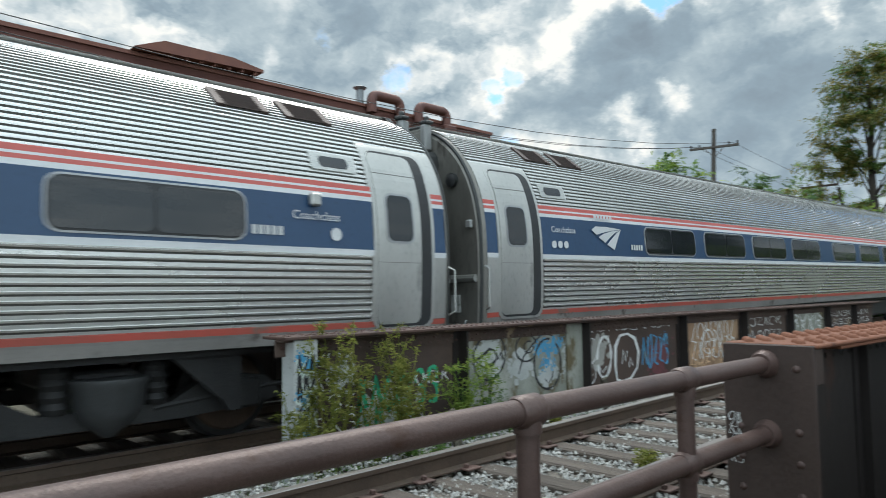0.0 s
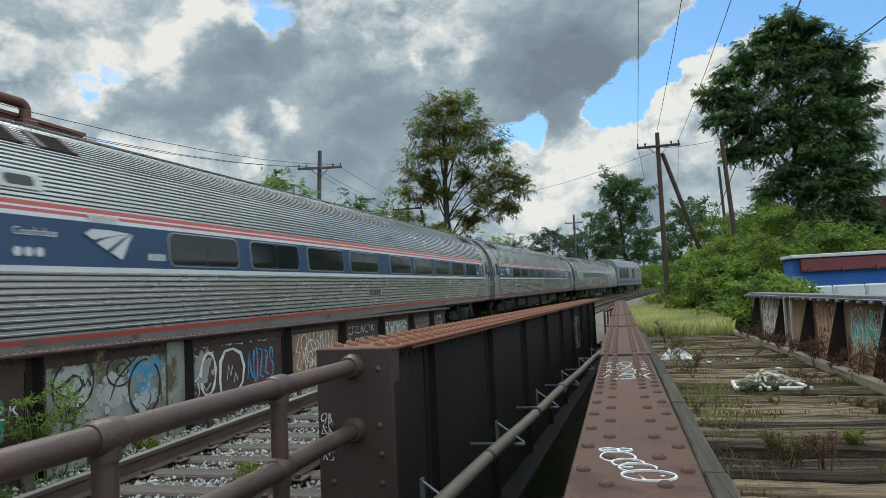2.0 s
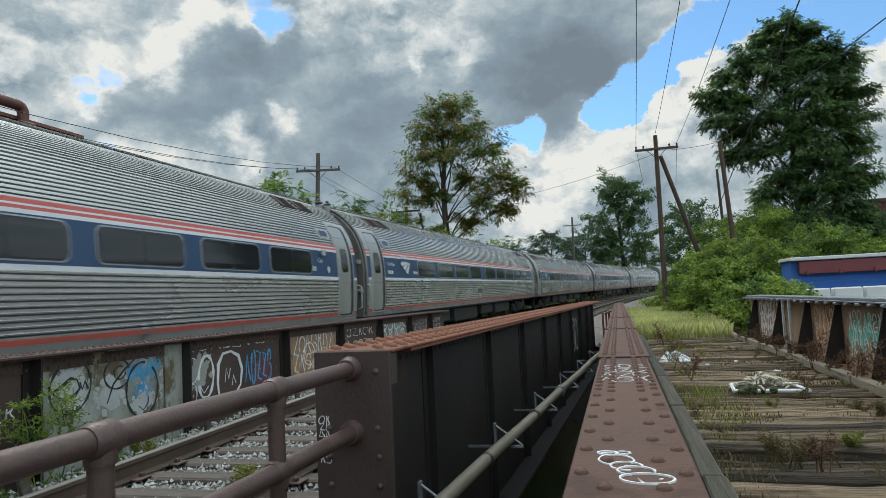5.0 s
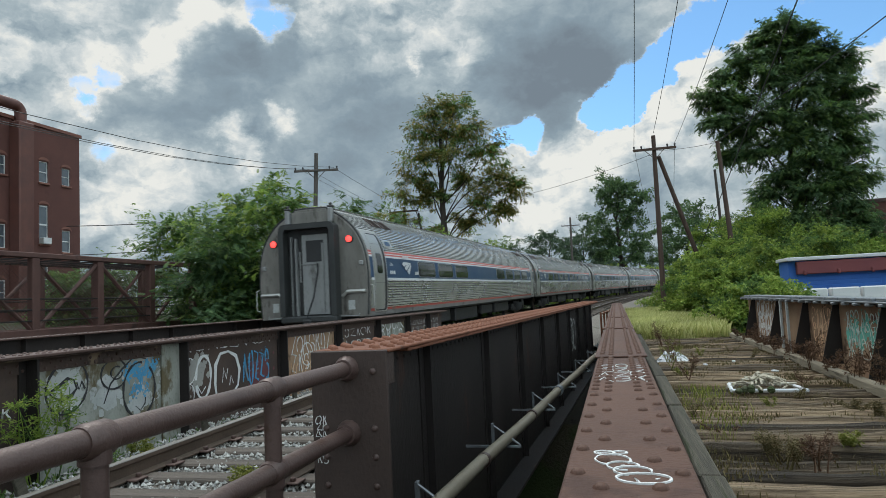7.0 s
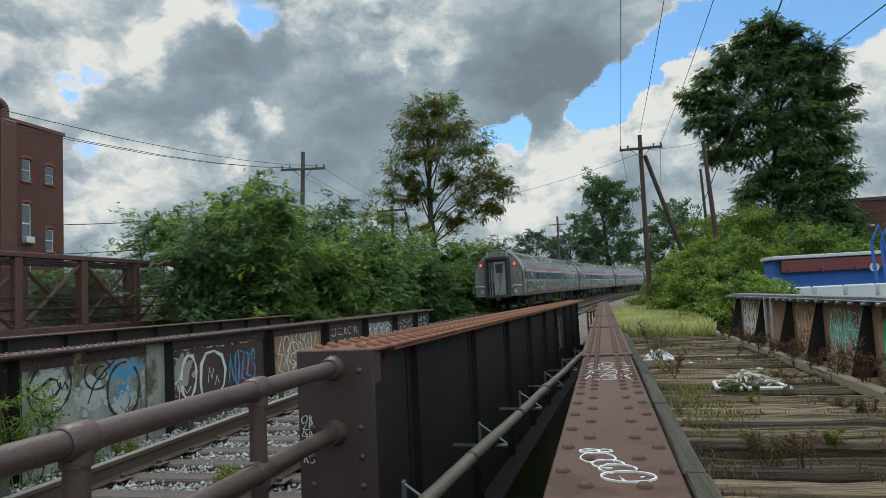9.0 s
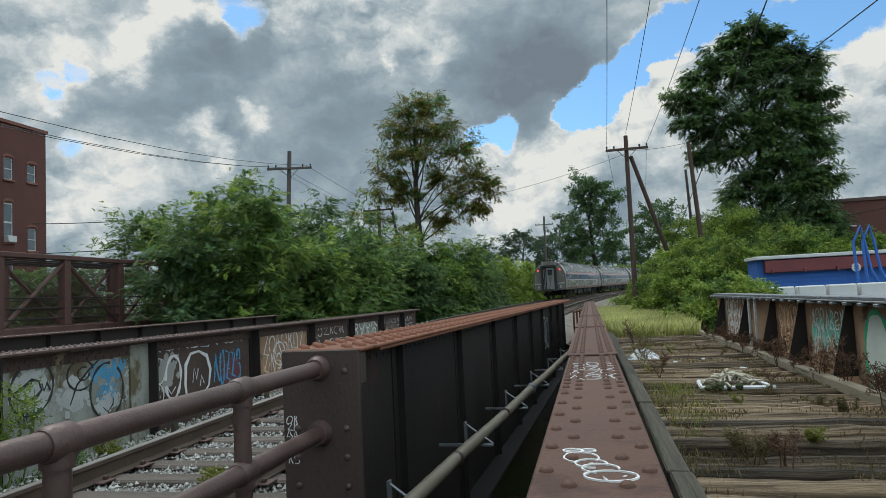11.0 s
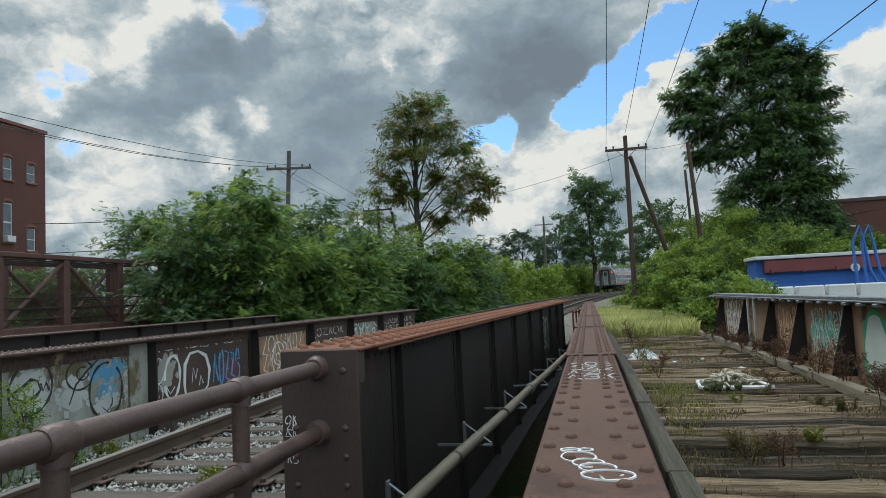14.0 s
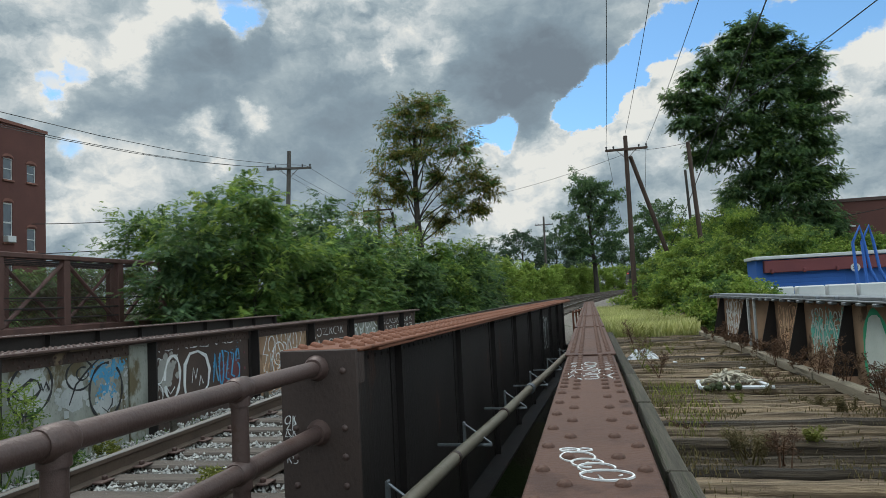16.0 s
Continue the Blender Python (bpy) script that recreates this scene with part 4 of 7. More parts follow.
def dark_girder():
    """The near track's girder: its end plate faces us, with the hand rail bolted to it."""
    a, b = Vector((-1.485, 3.62, 0)), Vector((-0.80, 21.2, 0))
    turn = -math.degrees(math.atan2(b.x - a.x, b.y - a.y))
    L = (b - a).length
    zt, zb = 1.20, -0.55
    g = thing("plate_girder", "dark rusty riveted plate girder with a red-brown top", "bridge girder", pose(a.x, a.y, 0, 0, 0, turn), kind="structure")
    part("web", Mesh().box(-0.012, 0.012, 0.02, L, zb, zt - 0.04), RUST_DARK, g)
    w = 0.235
    part("top_flange", Mesh().cbox(-w, w, 0.0, L, zt - 0.02, zt, 0.006).cbox(-w + 0.01, w - 0.01, 0.35, L, zt - 0.042, zt - 0.0201, 0.004), RUST_ORANGE, g, "red-brown riveted top flange")
    part("end_plate", Mesh().cbox(-w, w - 0.01, -0.024, 0.0, zb, zt - 0.003, 0.006).cbox(-w + 0.002, w - 0.012, 0.0005, 0.10, zt - 0.20, zt - 0.021, 0.006), RUST_END, g, "brown end plate with bolt heads")
    part("end_angle", Mesh().box(0.05, w - 0.012, 0.001, 0.016, zb, zt - 0.2).box(-w + 0.01, -0.05, 0.001, 0.016, zb, zt - 0.2), RUST_DARK, g)
    part("bottom_flange", Mesh().cbox(-w, w, 0.02, L, zb - 0.04, zb, 0.006), RUST_DARK, g)
    sm = Mesh().box(0.0125, 0.075, -0.008, 0.008, zb, zt - 0.0425).box(0.0125, 0.022, -0.10, 0.10, zb, zt - 0.05).box(-w + 0.1, -0.0125, -0.01, 0.01, zb, zt - 0.0425).data("stiffener", RUST_DARK)
    for i in range(9):
        part("stiffener", sm, None, g, at=pose(0, 1.25 + 1.95 * i, 0))
    rd = rivet_data(0.027, 0.024, RUST_ORANGE)
    i, y = 0, 0.07
    while y < L:
        for dx in ((-0.185, -0.075, 0.075, 0.185) if i % 2 else (-0.13, 0.13)):
            if y < 9:
                part("rivet", rd, None, g, at=pose(dx, y, zt))
        y += 0.085
        i += 1
    riv = Mesh()
    i, y = 0, 9.05
    while y < L:
        for dx in ((-0.185, -0.075, 0.075, 0.185) if i % 2 else (-0.13, 0.13)):
            riv.dome(dx, y, zt, 0.027, 0.024, 6)
        y += 0.085
        i += 1
    part("rivets", riv, RUST_ORANGE, g, kind="stuff", smooth=True)
    bd = rivet_data(0.02, 0.014, PIPE_RUST)
    for k in range(9):
        for dx in (-0.15, 0.14):
            z = zt - 0.12 - 0.155 * k
            if k != 1:
                part("bolt_head", bd, None, g, at=pose(dx, -0.024, z, 90))
    side = Mesh()
    for bay in range(8):
        y = 1.25 + 1.95 * bay
        for k in range(10):
            side.dome(0, 0, 0, 0.016, 0.011, 6, m=Matrix.Translation((0.026, y + 0.05, zt - 0.12 - 0.14 * k)) @ pose(0, 0, 0, 0, 90))
    for k in range(130):
        side.dome(0, 0, 0, 0.016, 0.011, 6, m=Matrix.Translation((0.012, 0.2 + 0.13 * k, zt - 0.11)) @ pose(0, 0, 0, 0, 90))
    part("web_rivets", side, RUST_DARK, g, kind="stuff")
    rng = random.Random(3)
    m = Mesh()
    for k in range(7):
        scrawl(m, -0.215, 0.60 + 0.036 * k, 0.075, 0.046, 2, rng, 0.005)
    part("graffiti", m, SPRAY_WHITE, g, "small white tag down the end plate", at=Matrix(((1, 0, 0, 0), (0, 0, -1, -0.0245), (0, 1, 0, 0), (0, 0, 0, 1))))
    m = Mesh()
    stroke(m, oval(11.68, 0.58, 0.36, 0.34, 20, 0, 360), 0.05)
    stroke(m, oval(12.25, 0.55, 0.28, 0.34, 16, 0, 360), 0.05)
    stroke(m, oval(11.7, 0.58, 0.14, 0.2), 0.04)
    part("graffiti", m, SPRAY_PALE, g, "faded grey round tag", at=on_wall(0.014, 1))
    # conduit on brackets along the girder's outer face
    c = thing("conduit_pipe", "grey-brown conduit pipe on steel brackets along a girder", "pipe", pose(a.x, a.y, 0, 0, 0, turn))
    cz = 0.275

    def cx(y):
        return 0.35 + 0.029 * y
    part("pipe", Mesh().tube([(cx(y), y, cz - 0.012 * (k % 2)) for k, y in enumerate([-6.0 + 1.85 * i for i in range(14)])], 0.047, 12), CONDUIT, c, smooth=True)
    for y in (1.4, 3.3, 5.0, 10.1, 15.5):
        part("coupling", Mesh().tube([(cx(y), y, cz - 0.006), (cx(y), y + (0.16 if y == 5.0 else 0.05), cz - 0.006)], 0.064 if y == 5.0 else 0.055, 12), GALV if y == 5.0 else PIPE_RUST, c, smooth=True)
    bm = Mesh().cbox(-0.13, -0.11, -0.025, 0.025, -0.09, 0.12, 0.004).cbox(-0.109, 0.115, -0.018, 0.018, -0.085, -0.062, 0.004)
    bm.tube([(-0.115, 0, 0.10), (0.11, 0, -0.06)], 0.009, 6)
    bm.box(-0.36, -0.131, -0.012, 0.012, -0.085, -0.065)
    bd2 = bm.data("bracket", GALV)
    for k in range(9):
        y = 0.35 + 1.85 * k
        part("bracket", bd2, None, c, at=pose(cx(y), y, cz))
    # pipe hand rail from the end plate back past the viewer
    h = thing("pipe_railing", "rusty brown two-rail pipe railing", "railing", group="railings")
    top, low = EYE_Z - 0.353, EYE_Z - 0.705
    x0, x1, ye = -1.50, -1.49, 3.6
    for z in (top, low):
        part("rail", Mesh().tube([(x0, ye, z), (-1.515, 2.0, z), (x1, -2.6, z)], 0.042, 14), PIPE_RUST, h, smooth=True)
        part("flange_collar", Mesh().tube([(x0, ye - 0.06, z), (x0, ye, z)], [0.055, 0.075], 14), PIPE_RUST, h, smooth=True)
    for y in (2.76, 1.705, 0.12, -0.95, -2.0):
        x = -1.512 if y > 1 else -1.50
        p = part("post", Mesh().tube([(x, y, -0.35), (x, y, top)], 0.038, 12), PIPE_RUST, h, smooth=True)
        for z in (top, low):
            part("tee_fitting", Mesh().tube([(x, y - 0.06, z), (x, y - 0.045, z), (x, y + 0.045, z), (x, y + 0.06, z)], [0.046, 0.054, 0.054, 0.046], 14).tube([(x, y, z - 0.07), (x, y, z)], 0.047, 12), PIPE_RUST, h, smooth=True)


dark_girder()


def brown_girder():
    """The girder whose red-brown riveted top runs off right below the viewer."""
    x, y0, y1, zt, zb = -0.016, -3.0, 25.0, 1.03, -0.75
    g = thing("plate_girder", "red-brown riveted girder top plate with white spray tags", "bridge girder", kind="structure")
    part("web", Mesh().box(x - 0.01, x + 0.01, y0, y1, zb, zt - 0.05), RUST_DARK, g)
    part("top_flange", Mesh().cbox(x - 0.149, x + 0.149, y0, y1, zt - 0.022, zt, 0.005), RUST_TOP, g, "red-brown top plate")
    part("flange_angle", Mesh().cbox(x - 0.14, x + 0.14, y0, y1, zt - 0.045, zt - 0.0225, 0.004), RUST_MID, g)
    for ya, yb, w in ((4.56, y1, 0.163), (7.89, y1, 0.160), (11.0, y1, 0.158)):
        k = (4.56, 7.89, 11.0).index(ya)
        part("cover_plate", Mesh().cbox(x - w, x + w, ya, yb, zt + 0.001 + 0.011 * k, zt + 0.0115 + 0.011 * k, 0.003), RUST_TOP, g)
    part("bottom_flange", Mesh().box(x - 0.15, x + 0.15, y0, y1, zb - 0.03, zb), RUST_DARK, g)

    def top(y):
        return zt + 0.0115 * sum(y > e for e in (4.56, 7.89, 11.0))
    rd = rivet_data(0.0185, 0.0135, RUST_TOP)
    riv = Mesh()
    y, i = 0.295, 0
    while y < y1:
        close = y > 3.0
        for dx in ((-0.118, 0.118) if i % 2 else (-0.062, 0.062)) if not close else (-0.118, -0.062, 0.062, 0.118):
            if y < 10.5:
                part("rivet", rd, None, g, at=pose(x + dx, y + (0.06 if close and abs(dx) > 0.1 else 0.0), top(y)))
            else:
                riv.dome(x + dx, y, top(y), 0.0185, 0.013, 6)
        y += 0.125
        i += 1
    part("rivets", riv, RUST_TOP, g, kind="stuff", smooth=True)
    sm = Mesh().box(-0.13, -0.0105, -0.01, 0.01, zb, zt - 0.046).box(0.0105, 0.13, -0.01, 0.01, zb, zt - 0.046).data("stiffener", RUST_DARK)
    for i in range(15):
        part("stiffener", sm, None, g, at=pose(x, 0.5 + 1.6 * i, 0))
    # white tag close by: loops in a row
    m = Mesh()
    # each loop runs behind the next nearer one, so only its open part is drawn
    for u, w, p, q, start, sweep in ((-0.076, 1.879, 0.026, 0.022, 0, 360), (-0.037, 1.881, 0.019, 0.015, 0, 360), (-0.054, 1.800, 0.043, 0.056, -40, 290), (-0.030, 1.737, 0.038, 0.042, -20, 300), (-0.008, 1.690, 0.043, 0.042, -20, 270), (0.014, 1.622, 0.060, 0.045, 0, 360)):
        stroke(m, oval(u, w, p, q, 22, start, sweep, -0.1), 0.0055)
    for u, w in ((-0.030, 1.745), (0.045, 1.625)):
        stroke(m, [(u - 0.004, w - 0.004), (u + 0.004, w + 0.004)], 0.005)
    stroke(m, [(0.0, 1.60), (-0.006, 1.63), (0.006, 1.585)], 0.005)
    stroke(m, [(-0.094, 1.873), (-0.058, 1.885)], 0.004)
    part("graffiti", m, SPRAY_WHITE, g, "small white looping tag", at=pose(0, 0, zt))
    m = Mesh()
    rng = random.Random(12)
    for k in range(4):
        scrawl(m, -0.12, 3.45 + 0.2 * k, 0.24, 0.2, 3, rng, 0.006)
    part("graffiti", m, PALE, g, "worn white tag", at=pose(x, 0, zt))


brown_girder()


def deck_girder():
    """The graffitied girder on the far side of the timber deck, with sloping knee plates."""
    x, y0, y1, zt, zb = 3.78, 3.0, 22.0, 1.13, -0.75
    g = thing("plate_girder", "steel deck girder with triangular knee braces and graffiti", "bridge girder", kind="structure")
    part("web", Mesh().box(x - 0.012, x + 0.012, y0, y1, zb, zt - 0.05), GIRDER_TAN, g)
    part("top_flange", Mesh().cbox(x - 0.22, x + 0.22, y0, y1, zt - 0.025, zt, 0.006), GALV, g, "pale grey top flange")
    part("flange_angle", Mesh().cbox(x - 0.16, x + 0.16, y0, y1, zt - 0.05, zt - 0.0255, 0.004), RUST_DARK, g)
    knee = Mesh().prism([(x - 0.013, zt - 0.051), (x - 0.10, zt - 0.051), (x - 0.36, zb + 0.76), (x - 0.013, zb + 0.76)], -0.011, 0.011, 1)
    knee.box(x - 0.16, x - 0.0131, -0.06, 0.06, zt - 0.08, zt - 0.0515)
    kd = knee.data("knee_brace", RUST_DARK)
    ys = [6.2, 8.7, 11.15, 13.45, 15.45, 17.85, 20.95]
    for y in ys:
        part("knee_brace", kd, None, g, at=pose(0, y, 0))
    lug = Mesh().cbox(-0.05, 0.05, -0.06, 0.06, -0.045, 0.0, 0.01).data("clip", GALV)
    y = 4.2
    while y < y1:
        part("clip", lug, None, g, at=pose(x - 0.2, y, zt - 0.026))
        y += 0.55
    plates = Mesh().cbox(-0.17, 0.17, -0.36, 0.36, 0.0, 0.05, 0.008).data("cover_plate", GALV)
    rng = random.Random(2)
    y = 4.5
    while y < y1 - 0.5:
        part("cover_plate", plates, None, g, at=pose(x + rng.uniform(-0.02, 0.04), y, zt + 0.001, 0, 0, rng.uniform(-2, 2)))
        y += 0.8
    wall = Matrix(((0, 0, -1, x - 0.0125), (1, 0, 0, 0), (0, 1, 0, 0), (0, 0, 0, 1)))

    def spray(mesh, material, label, lift=0.0):
        part("graffiti", mesh, material, g, label, at=Matrix.Translation((-lift, 0, 0)) @ wall)
    # from the viewer outwards: pale green bubbles, teal, pale orange letters, bare bay with struts, white letters
    m = Mesh()
    for c in (10.35, 9.45, 7.9, 7.1):
        m.prism(oval(c, 0.36, 0.42, 0.60, 26)[:-1], 0.0, 0.0025, 2)
    spray(m, SPRAY_MINT, "pale green bubble shapes")
    m = Mesh()
    for c in (10.35, 9.45, 7.9, 7.1):
        stroke(m, oval(c, 0.36, 0.44, 0.62, 26, 90, 360), 0.09)
        stroke(m, [(c - 0.12, 0.12), (c + 0.05, 0.20), (c + 0.14, 0.14)], 0.035)
    spray(m, SPRAY_GREEN, "bright green outlines", 0.003)
    m = Mesh()
    for k in range(9):
        mist(m, 11.5 + 0.19 * k, 0.62 + rng.uniform(-0.12, 0.14), 0.12, 0.22, 34, rng)
    spray(m, SPRAY_TEAL, "teal sprayed patches")
    m = Mesh()
    for k in range(3):
        scrawl(m, 11.5, 0.35 + 0.22 * k, 1.6, 0.34, 7, rng, 0.028)
    spray(m, SPRAY_MINT, "pale scrawl", 0.005)
    m = Mesh()
    for k in range(3):
        scrawl(m, 13.7, 0.22 + 0.27 * k, 1.5, 0.42, 6, rng, 0.045)
    spray(m, SPRAY_ORANGE, "pale orange outlined letters")
    m = Mesh()
    for k in range(3):
        scrawl(m, 18.1, 0.22 + 0.29 * k, 2.6, 0.46, 9, rng, 0.07)
    spray(m, SPRAY_WHITE, "white outlined letters")
    strut = Mesh().cbox(x - 0.24, x - 0.19, -0.04, 0.04, zb + 0.76, zt - 0.0515, 0.008).data("strut", SPRAY_PALE)
    for y in (16.35, 16.95):
        part("strut", strut, None, g, "pale upright strut", at=pose(0, y, 0))


deck_girder()


def timber_deck():
    """Old sleepers laid close across the disused span, with guard timbers along both edges."""
    d = thing("timber_deck", "weathered grey wooden bridge deck with moss and gaps", "deck", kind="structure")
    rng = random.Random(6)
    shapes = []
    for k in range(8):
        # one long baulk with worn, uneven edges
        m, n = Mesh(), 11
        w = rng.uniform(0.06, 0.105)
        split = rng.uniform(-0.3, 0.3)
        for s in range(n + 1):
            x = -1.62 + 3.24 * s / n
            a, b = w + rng.uniform(-0.016, 0.008), w + rng.uniform(-0.016, 0.008)
            t = rng.uniform(-0.03, 0.0)
            m.v += [(x, -a, -0.22), (x, -a, t - 0.05), (x, -a + 0.03, t - 0.006), (x, split * w, t - rng.uniform(0.0, 0.014)), (x, b - 0.03, t + rng.uniform(-0.01, 0.004)), (x, b, t - 0.05), (x, b, -0.22)]
        for s in range(n):
            for q in range(7):
                m.f.append((s * 7 + q, s * 7 + (q + 1) % 7, (s + 1) * 7 + (q + 1) % 7, (s + 1) * 7 + q))
                m.s.append(0)
        m.f += [tuple(range(7)), tuple(range(n * 7 + 6, n * 7 - 1, -1))]
        m.s += [0, 0]
        shapes.append(m.data("plank", PLANK))
    y = 2.2
    while y < 24.6:
        z = -0.07 + rng.choice((0.0, 0.0, 0.02, -0.03, -0.09)) + rng.uniform(-0.012, 0.012)
        part("plank", shapes[rng.randrange(8)], None, d, at=pose(2.10 + rng.uniform(-0.04, 0.04), y, z, 0, rng.uniform(-0.6, 0.6), rng.uniform(-1.2, 1.2)))
        y += 0.255 + rng.uniform(-0.05, 0.07)
    for x, w, z in ((0.56, 0.085, 0.10), (3.33, 0.075, 0.05)):
        y = 1.2
        while y < 24.4:
            ln = rng.uniform(2.6, 4.2)
            m = Mesh().cbox(-w, w, 0, ln - 0.03, -0.15, 0.0, 0.016)
            part("guard_timber", m, PLANK_TAN if x > 3 else PLANK_LONG, d, "long guard timber along the deck edge", at=pose(x + rng.uniform(-0.012, 0.012), y, z + rng.uniform(-0.01, 0.01), 0, rng.uniform(-2, 2), rng.uniform(-0.25, 0.25)))
            y += ln
    for x in (0.2, 1.5, 2.9, 3.6):
        part("stringer", Mesh().cbox(x - 0.12, x + 0.12, 2.2, 24.6, -0.75, -0.31, 0.01), RUST_DARK, d)


timber_deck()


# concrete coloured dark to stand in for deep shadow under the bridge
SHADED_CONCRETE = mat("shaded_concrete", (0.045, 0.042, 0.038), (0.085, 0.078, 0.068), 1.0, 0.9, 0, 0.3, 30, spots=(0.03, 0.028, 0.025), spot_at=0.55)


def abutments():
    m = Mesh().box(-60, 40, 21.0, 21.6, -5.0, -0.45)
    solo("abutment", m, SHADED_CONCRETE, "concrete bridge abutment, coloured dark for the shadow under the bridge", "abutment", "structure")
    m = Mesh().box(-60, 40, 2.6, 3.19, -5.0, -0.5)
    solo("abutment", m, SHADED_CONCRETE, "concrete bridge abutment, coloured dark for the shadow under the bridge", "abutment", "structure")
    m = Mesh()
    m.box(-5.1, -1.8, 3.3, 21.0, -0.62, -0.345).box(-9.9, -5.6, 3.3, 21.0, -0.75, -0.505)
    solo("bridge_floor", m, RUST_DARK, "dark steel bridge floor under the ballast", "bridge floor", "structure")


def end_railing():
    """Low rusty railing where the near track leaves the bridge."""
    r = thing("end_railing", "short rusty steel railing at the bridge end", "railing", group="railings")
    xs, ys, foot, head = (-0.52, -0.20), (21.7, 25.6), -0.25, 0.86
    for k in range(5):
        x, y = xs[0] + (xs[1] - xs[0]) * k / 4, ys[0] + (ys[1] - ys[0]) * k / 4
        part("post", Mesh().cbox(x - 0.03, x + 0.03, y - 0.03, y + 0.03, foot - 0.1, head, 0.008), RUST_ORANGE, r)
    for z in (head - 0.06, 0.32):
        part("rail", Mesh().tube([(xs[0], ys[0], z), (xs[1], ys[1], z)], 0.028, 8), RUST_ORANGE, r)


end_railing()
abutments()
# ---------------------------------------------------------------- the train
CAR_L = 25.6


def shell_x(h):
    """Half width of a coach at a height above the rail."""
    if h <= 1.9:
        return 1.60 - 0.05 * ((1.9 - h) / 0.95) ** 2
    u = min(1.0, (h - 1.9) / (3.86 - 1.9))
    return 1.60 * (1 - u ** 2.6) ** 0.555


def profile(fluted=True, band=True):
    """The right half of a coach's section from sill to crown: (x, height, slot). Slots: 0 steel, 1 sill, 2 red sill, 3 white, 4 blue, 5 red, 6 flat steel."""
    rows = [(0.95, 1, 0), (1.05, 1, 0), (1.075, 2, 0.002), (1.13, 2, 0.002)]
    side = 0 if fluted else 6
    h = 1.14
    while h < 1.82:
        if fluted:
            # slot 8 paints the shaded underside of the ridge
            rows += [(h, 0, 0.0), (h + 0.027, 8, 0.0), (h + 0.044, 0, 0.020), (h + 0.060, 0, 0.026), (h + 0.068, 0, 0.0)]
        else:
            rows += [(h, 6, 0.006)]
        h += 0.0725
    rows += [(1.868, 3 if band else side, 0.008), (1.93, 3 if band else side, 0.008), (1.931, 4 if band else side, 0.004), (2.46, 4 if band else side, 0.004)]
    for lo, hi, slot in ((2.475, 2.525, 3), (2.526, 2.566, 5), (2.567, 2.590, 3), (2.591, 2.640, 5)):
        rows += [(lo, slot if band else side, 0.006), (hi, slot if band else side, 0.006)]
    h = 2.65
    while h < 3.80:
        d = 0.055 if h < 3.3 else 0.04 if h < 3.6 else 0.022
        if fluted or h > 3.17:
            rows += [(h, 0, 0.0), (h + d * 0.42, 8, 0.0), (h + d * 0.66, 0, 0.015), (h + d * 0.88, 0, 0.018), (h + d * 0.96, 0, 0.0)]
        else:
            rows += [(h, 6, 0.006)]
        h += d
    out = []
    for h, slot, lift in rows:
        dx = shell_x(h + 0.01) - shell_x(h - 0.01) if h > 1.9 else 0.0
        n = Vector((0.02, -dx)).normalized()
        out.append((shell_x(h) + n.x * lift, h + n.y * lift, slot))
    return out + [(0.45, 3.845, 0 if fluted else 6), (0.0, 3.868, 0 if fluted else 6)]


SHELL_MATS = [STEEL, SKIRT, RED_DIRTY, WHITE, BLUE, RED, STEEL_FLAT, GREY_END, FLUTE_SHADE]


def shell_section(mesh, prof, y0, y1):
    full = prof + [(-x, h, s) for x, h, s in prof[-2::-1]]
    k, n = len(mesh.v), len(full)
    mesh.v += [(x, y, h) for y in (y0, y1) for x, h, s in full]
    for i in range(n - 1):
        mesh.f.append((k + i, k + i + 1, k + n + i + 1, k + n + i))
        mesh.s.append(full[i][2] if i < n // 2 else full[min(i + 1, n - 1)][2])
    mesh.f.append((k, k + n, k + 2 * n - 1, k + n - 1))
    mesh.s.append(1)


def end_cap(mesh, y, out):
    """The rounded end of a coach: the section drawn in a little, then closed."""
    plain = [(shell_x(0.95 + 0.08 * i), 0.95 + 0.08 * i) for i in range(36)] + [(0.45, 3.845), (0.0, 3.865)]
    full = plain + [(-x, h) for x, h in plain[-2::-1]]
    n, k = len(full), len(mesh.v)
    for inset, dy in ((1.0, 0.0), (0.985, 0.06), (0.955, 0.105)):
        mesh.v += [(x * inset, y + out * dy, 0.95 + (h - 0.95) * (0.5 + inset / 2)) for x, h in full]
    for r in range(2):
        for i in range(n - 1):
            mesh.f.append((k + r * n + i, k + r * n + i + 1, k + (r + 1) * n + i + 1, k + (r + 1) * n + i))
            mesh.s.append(7)
    mesh.f.append(tuple(range(k + 2 * n, k + 3 * n)))
    mesh.s.append(7)


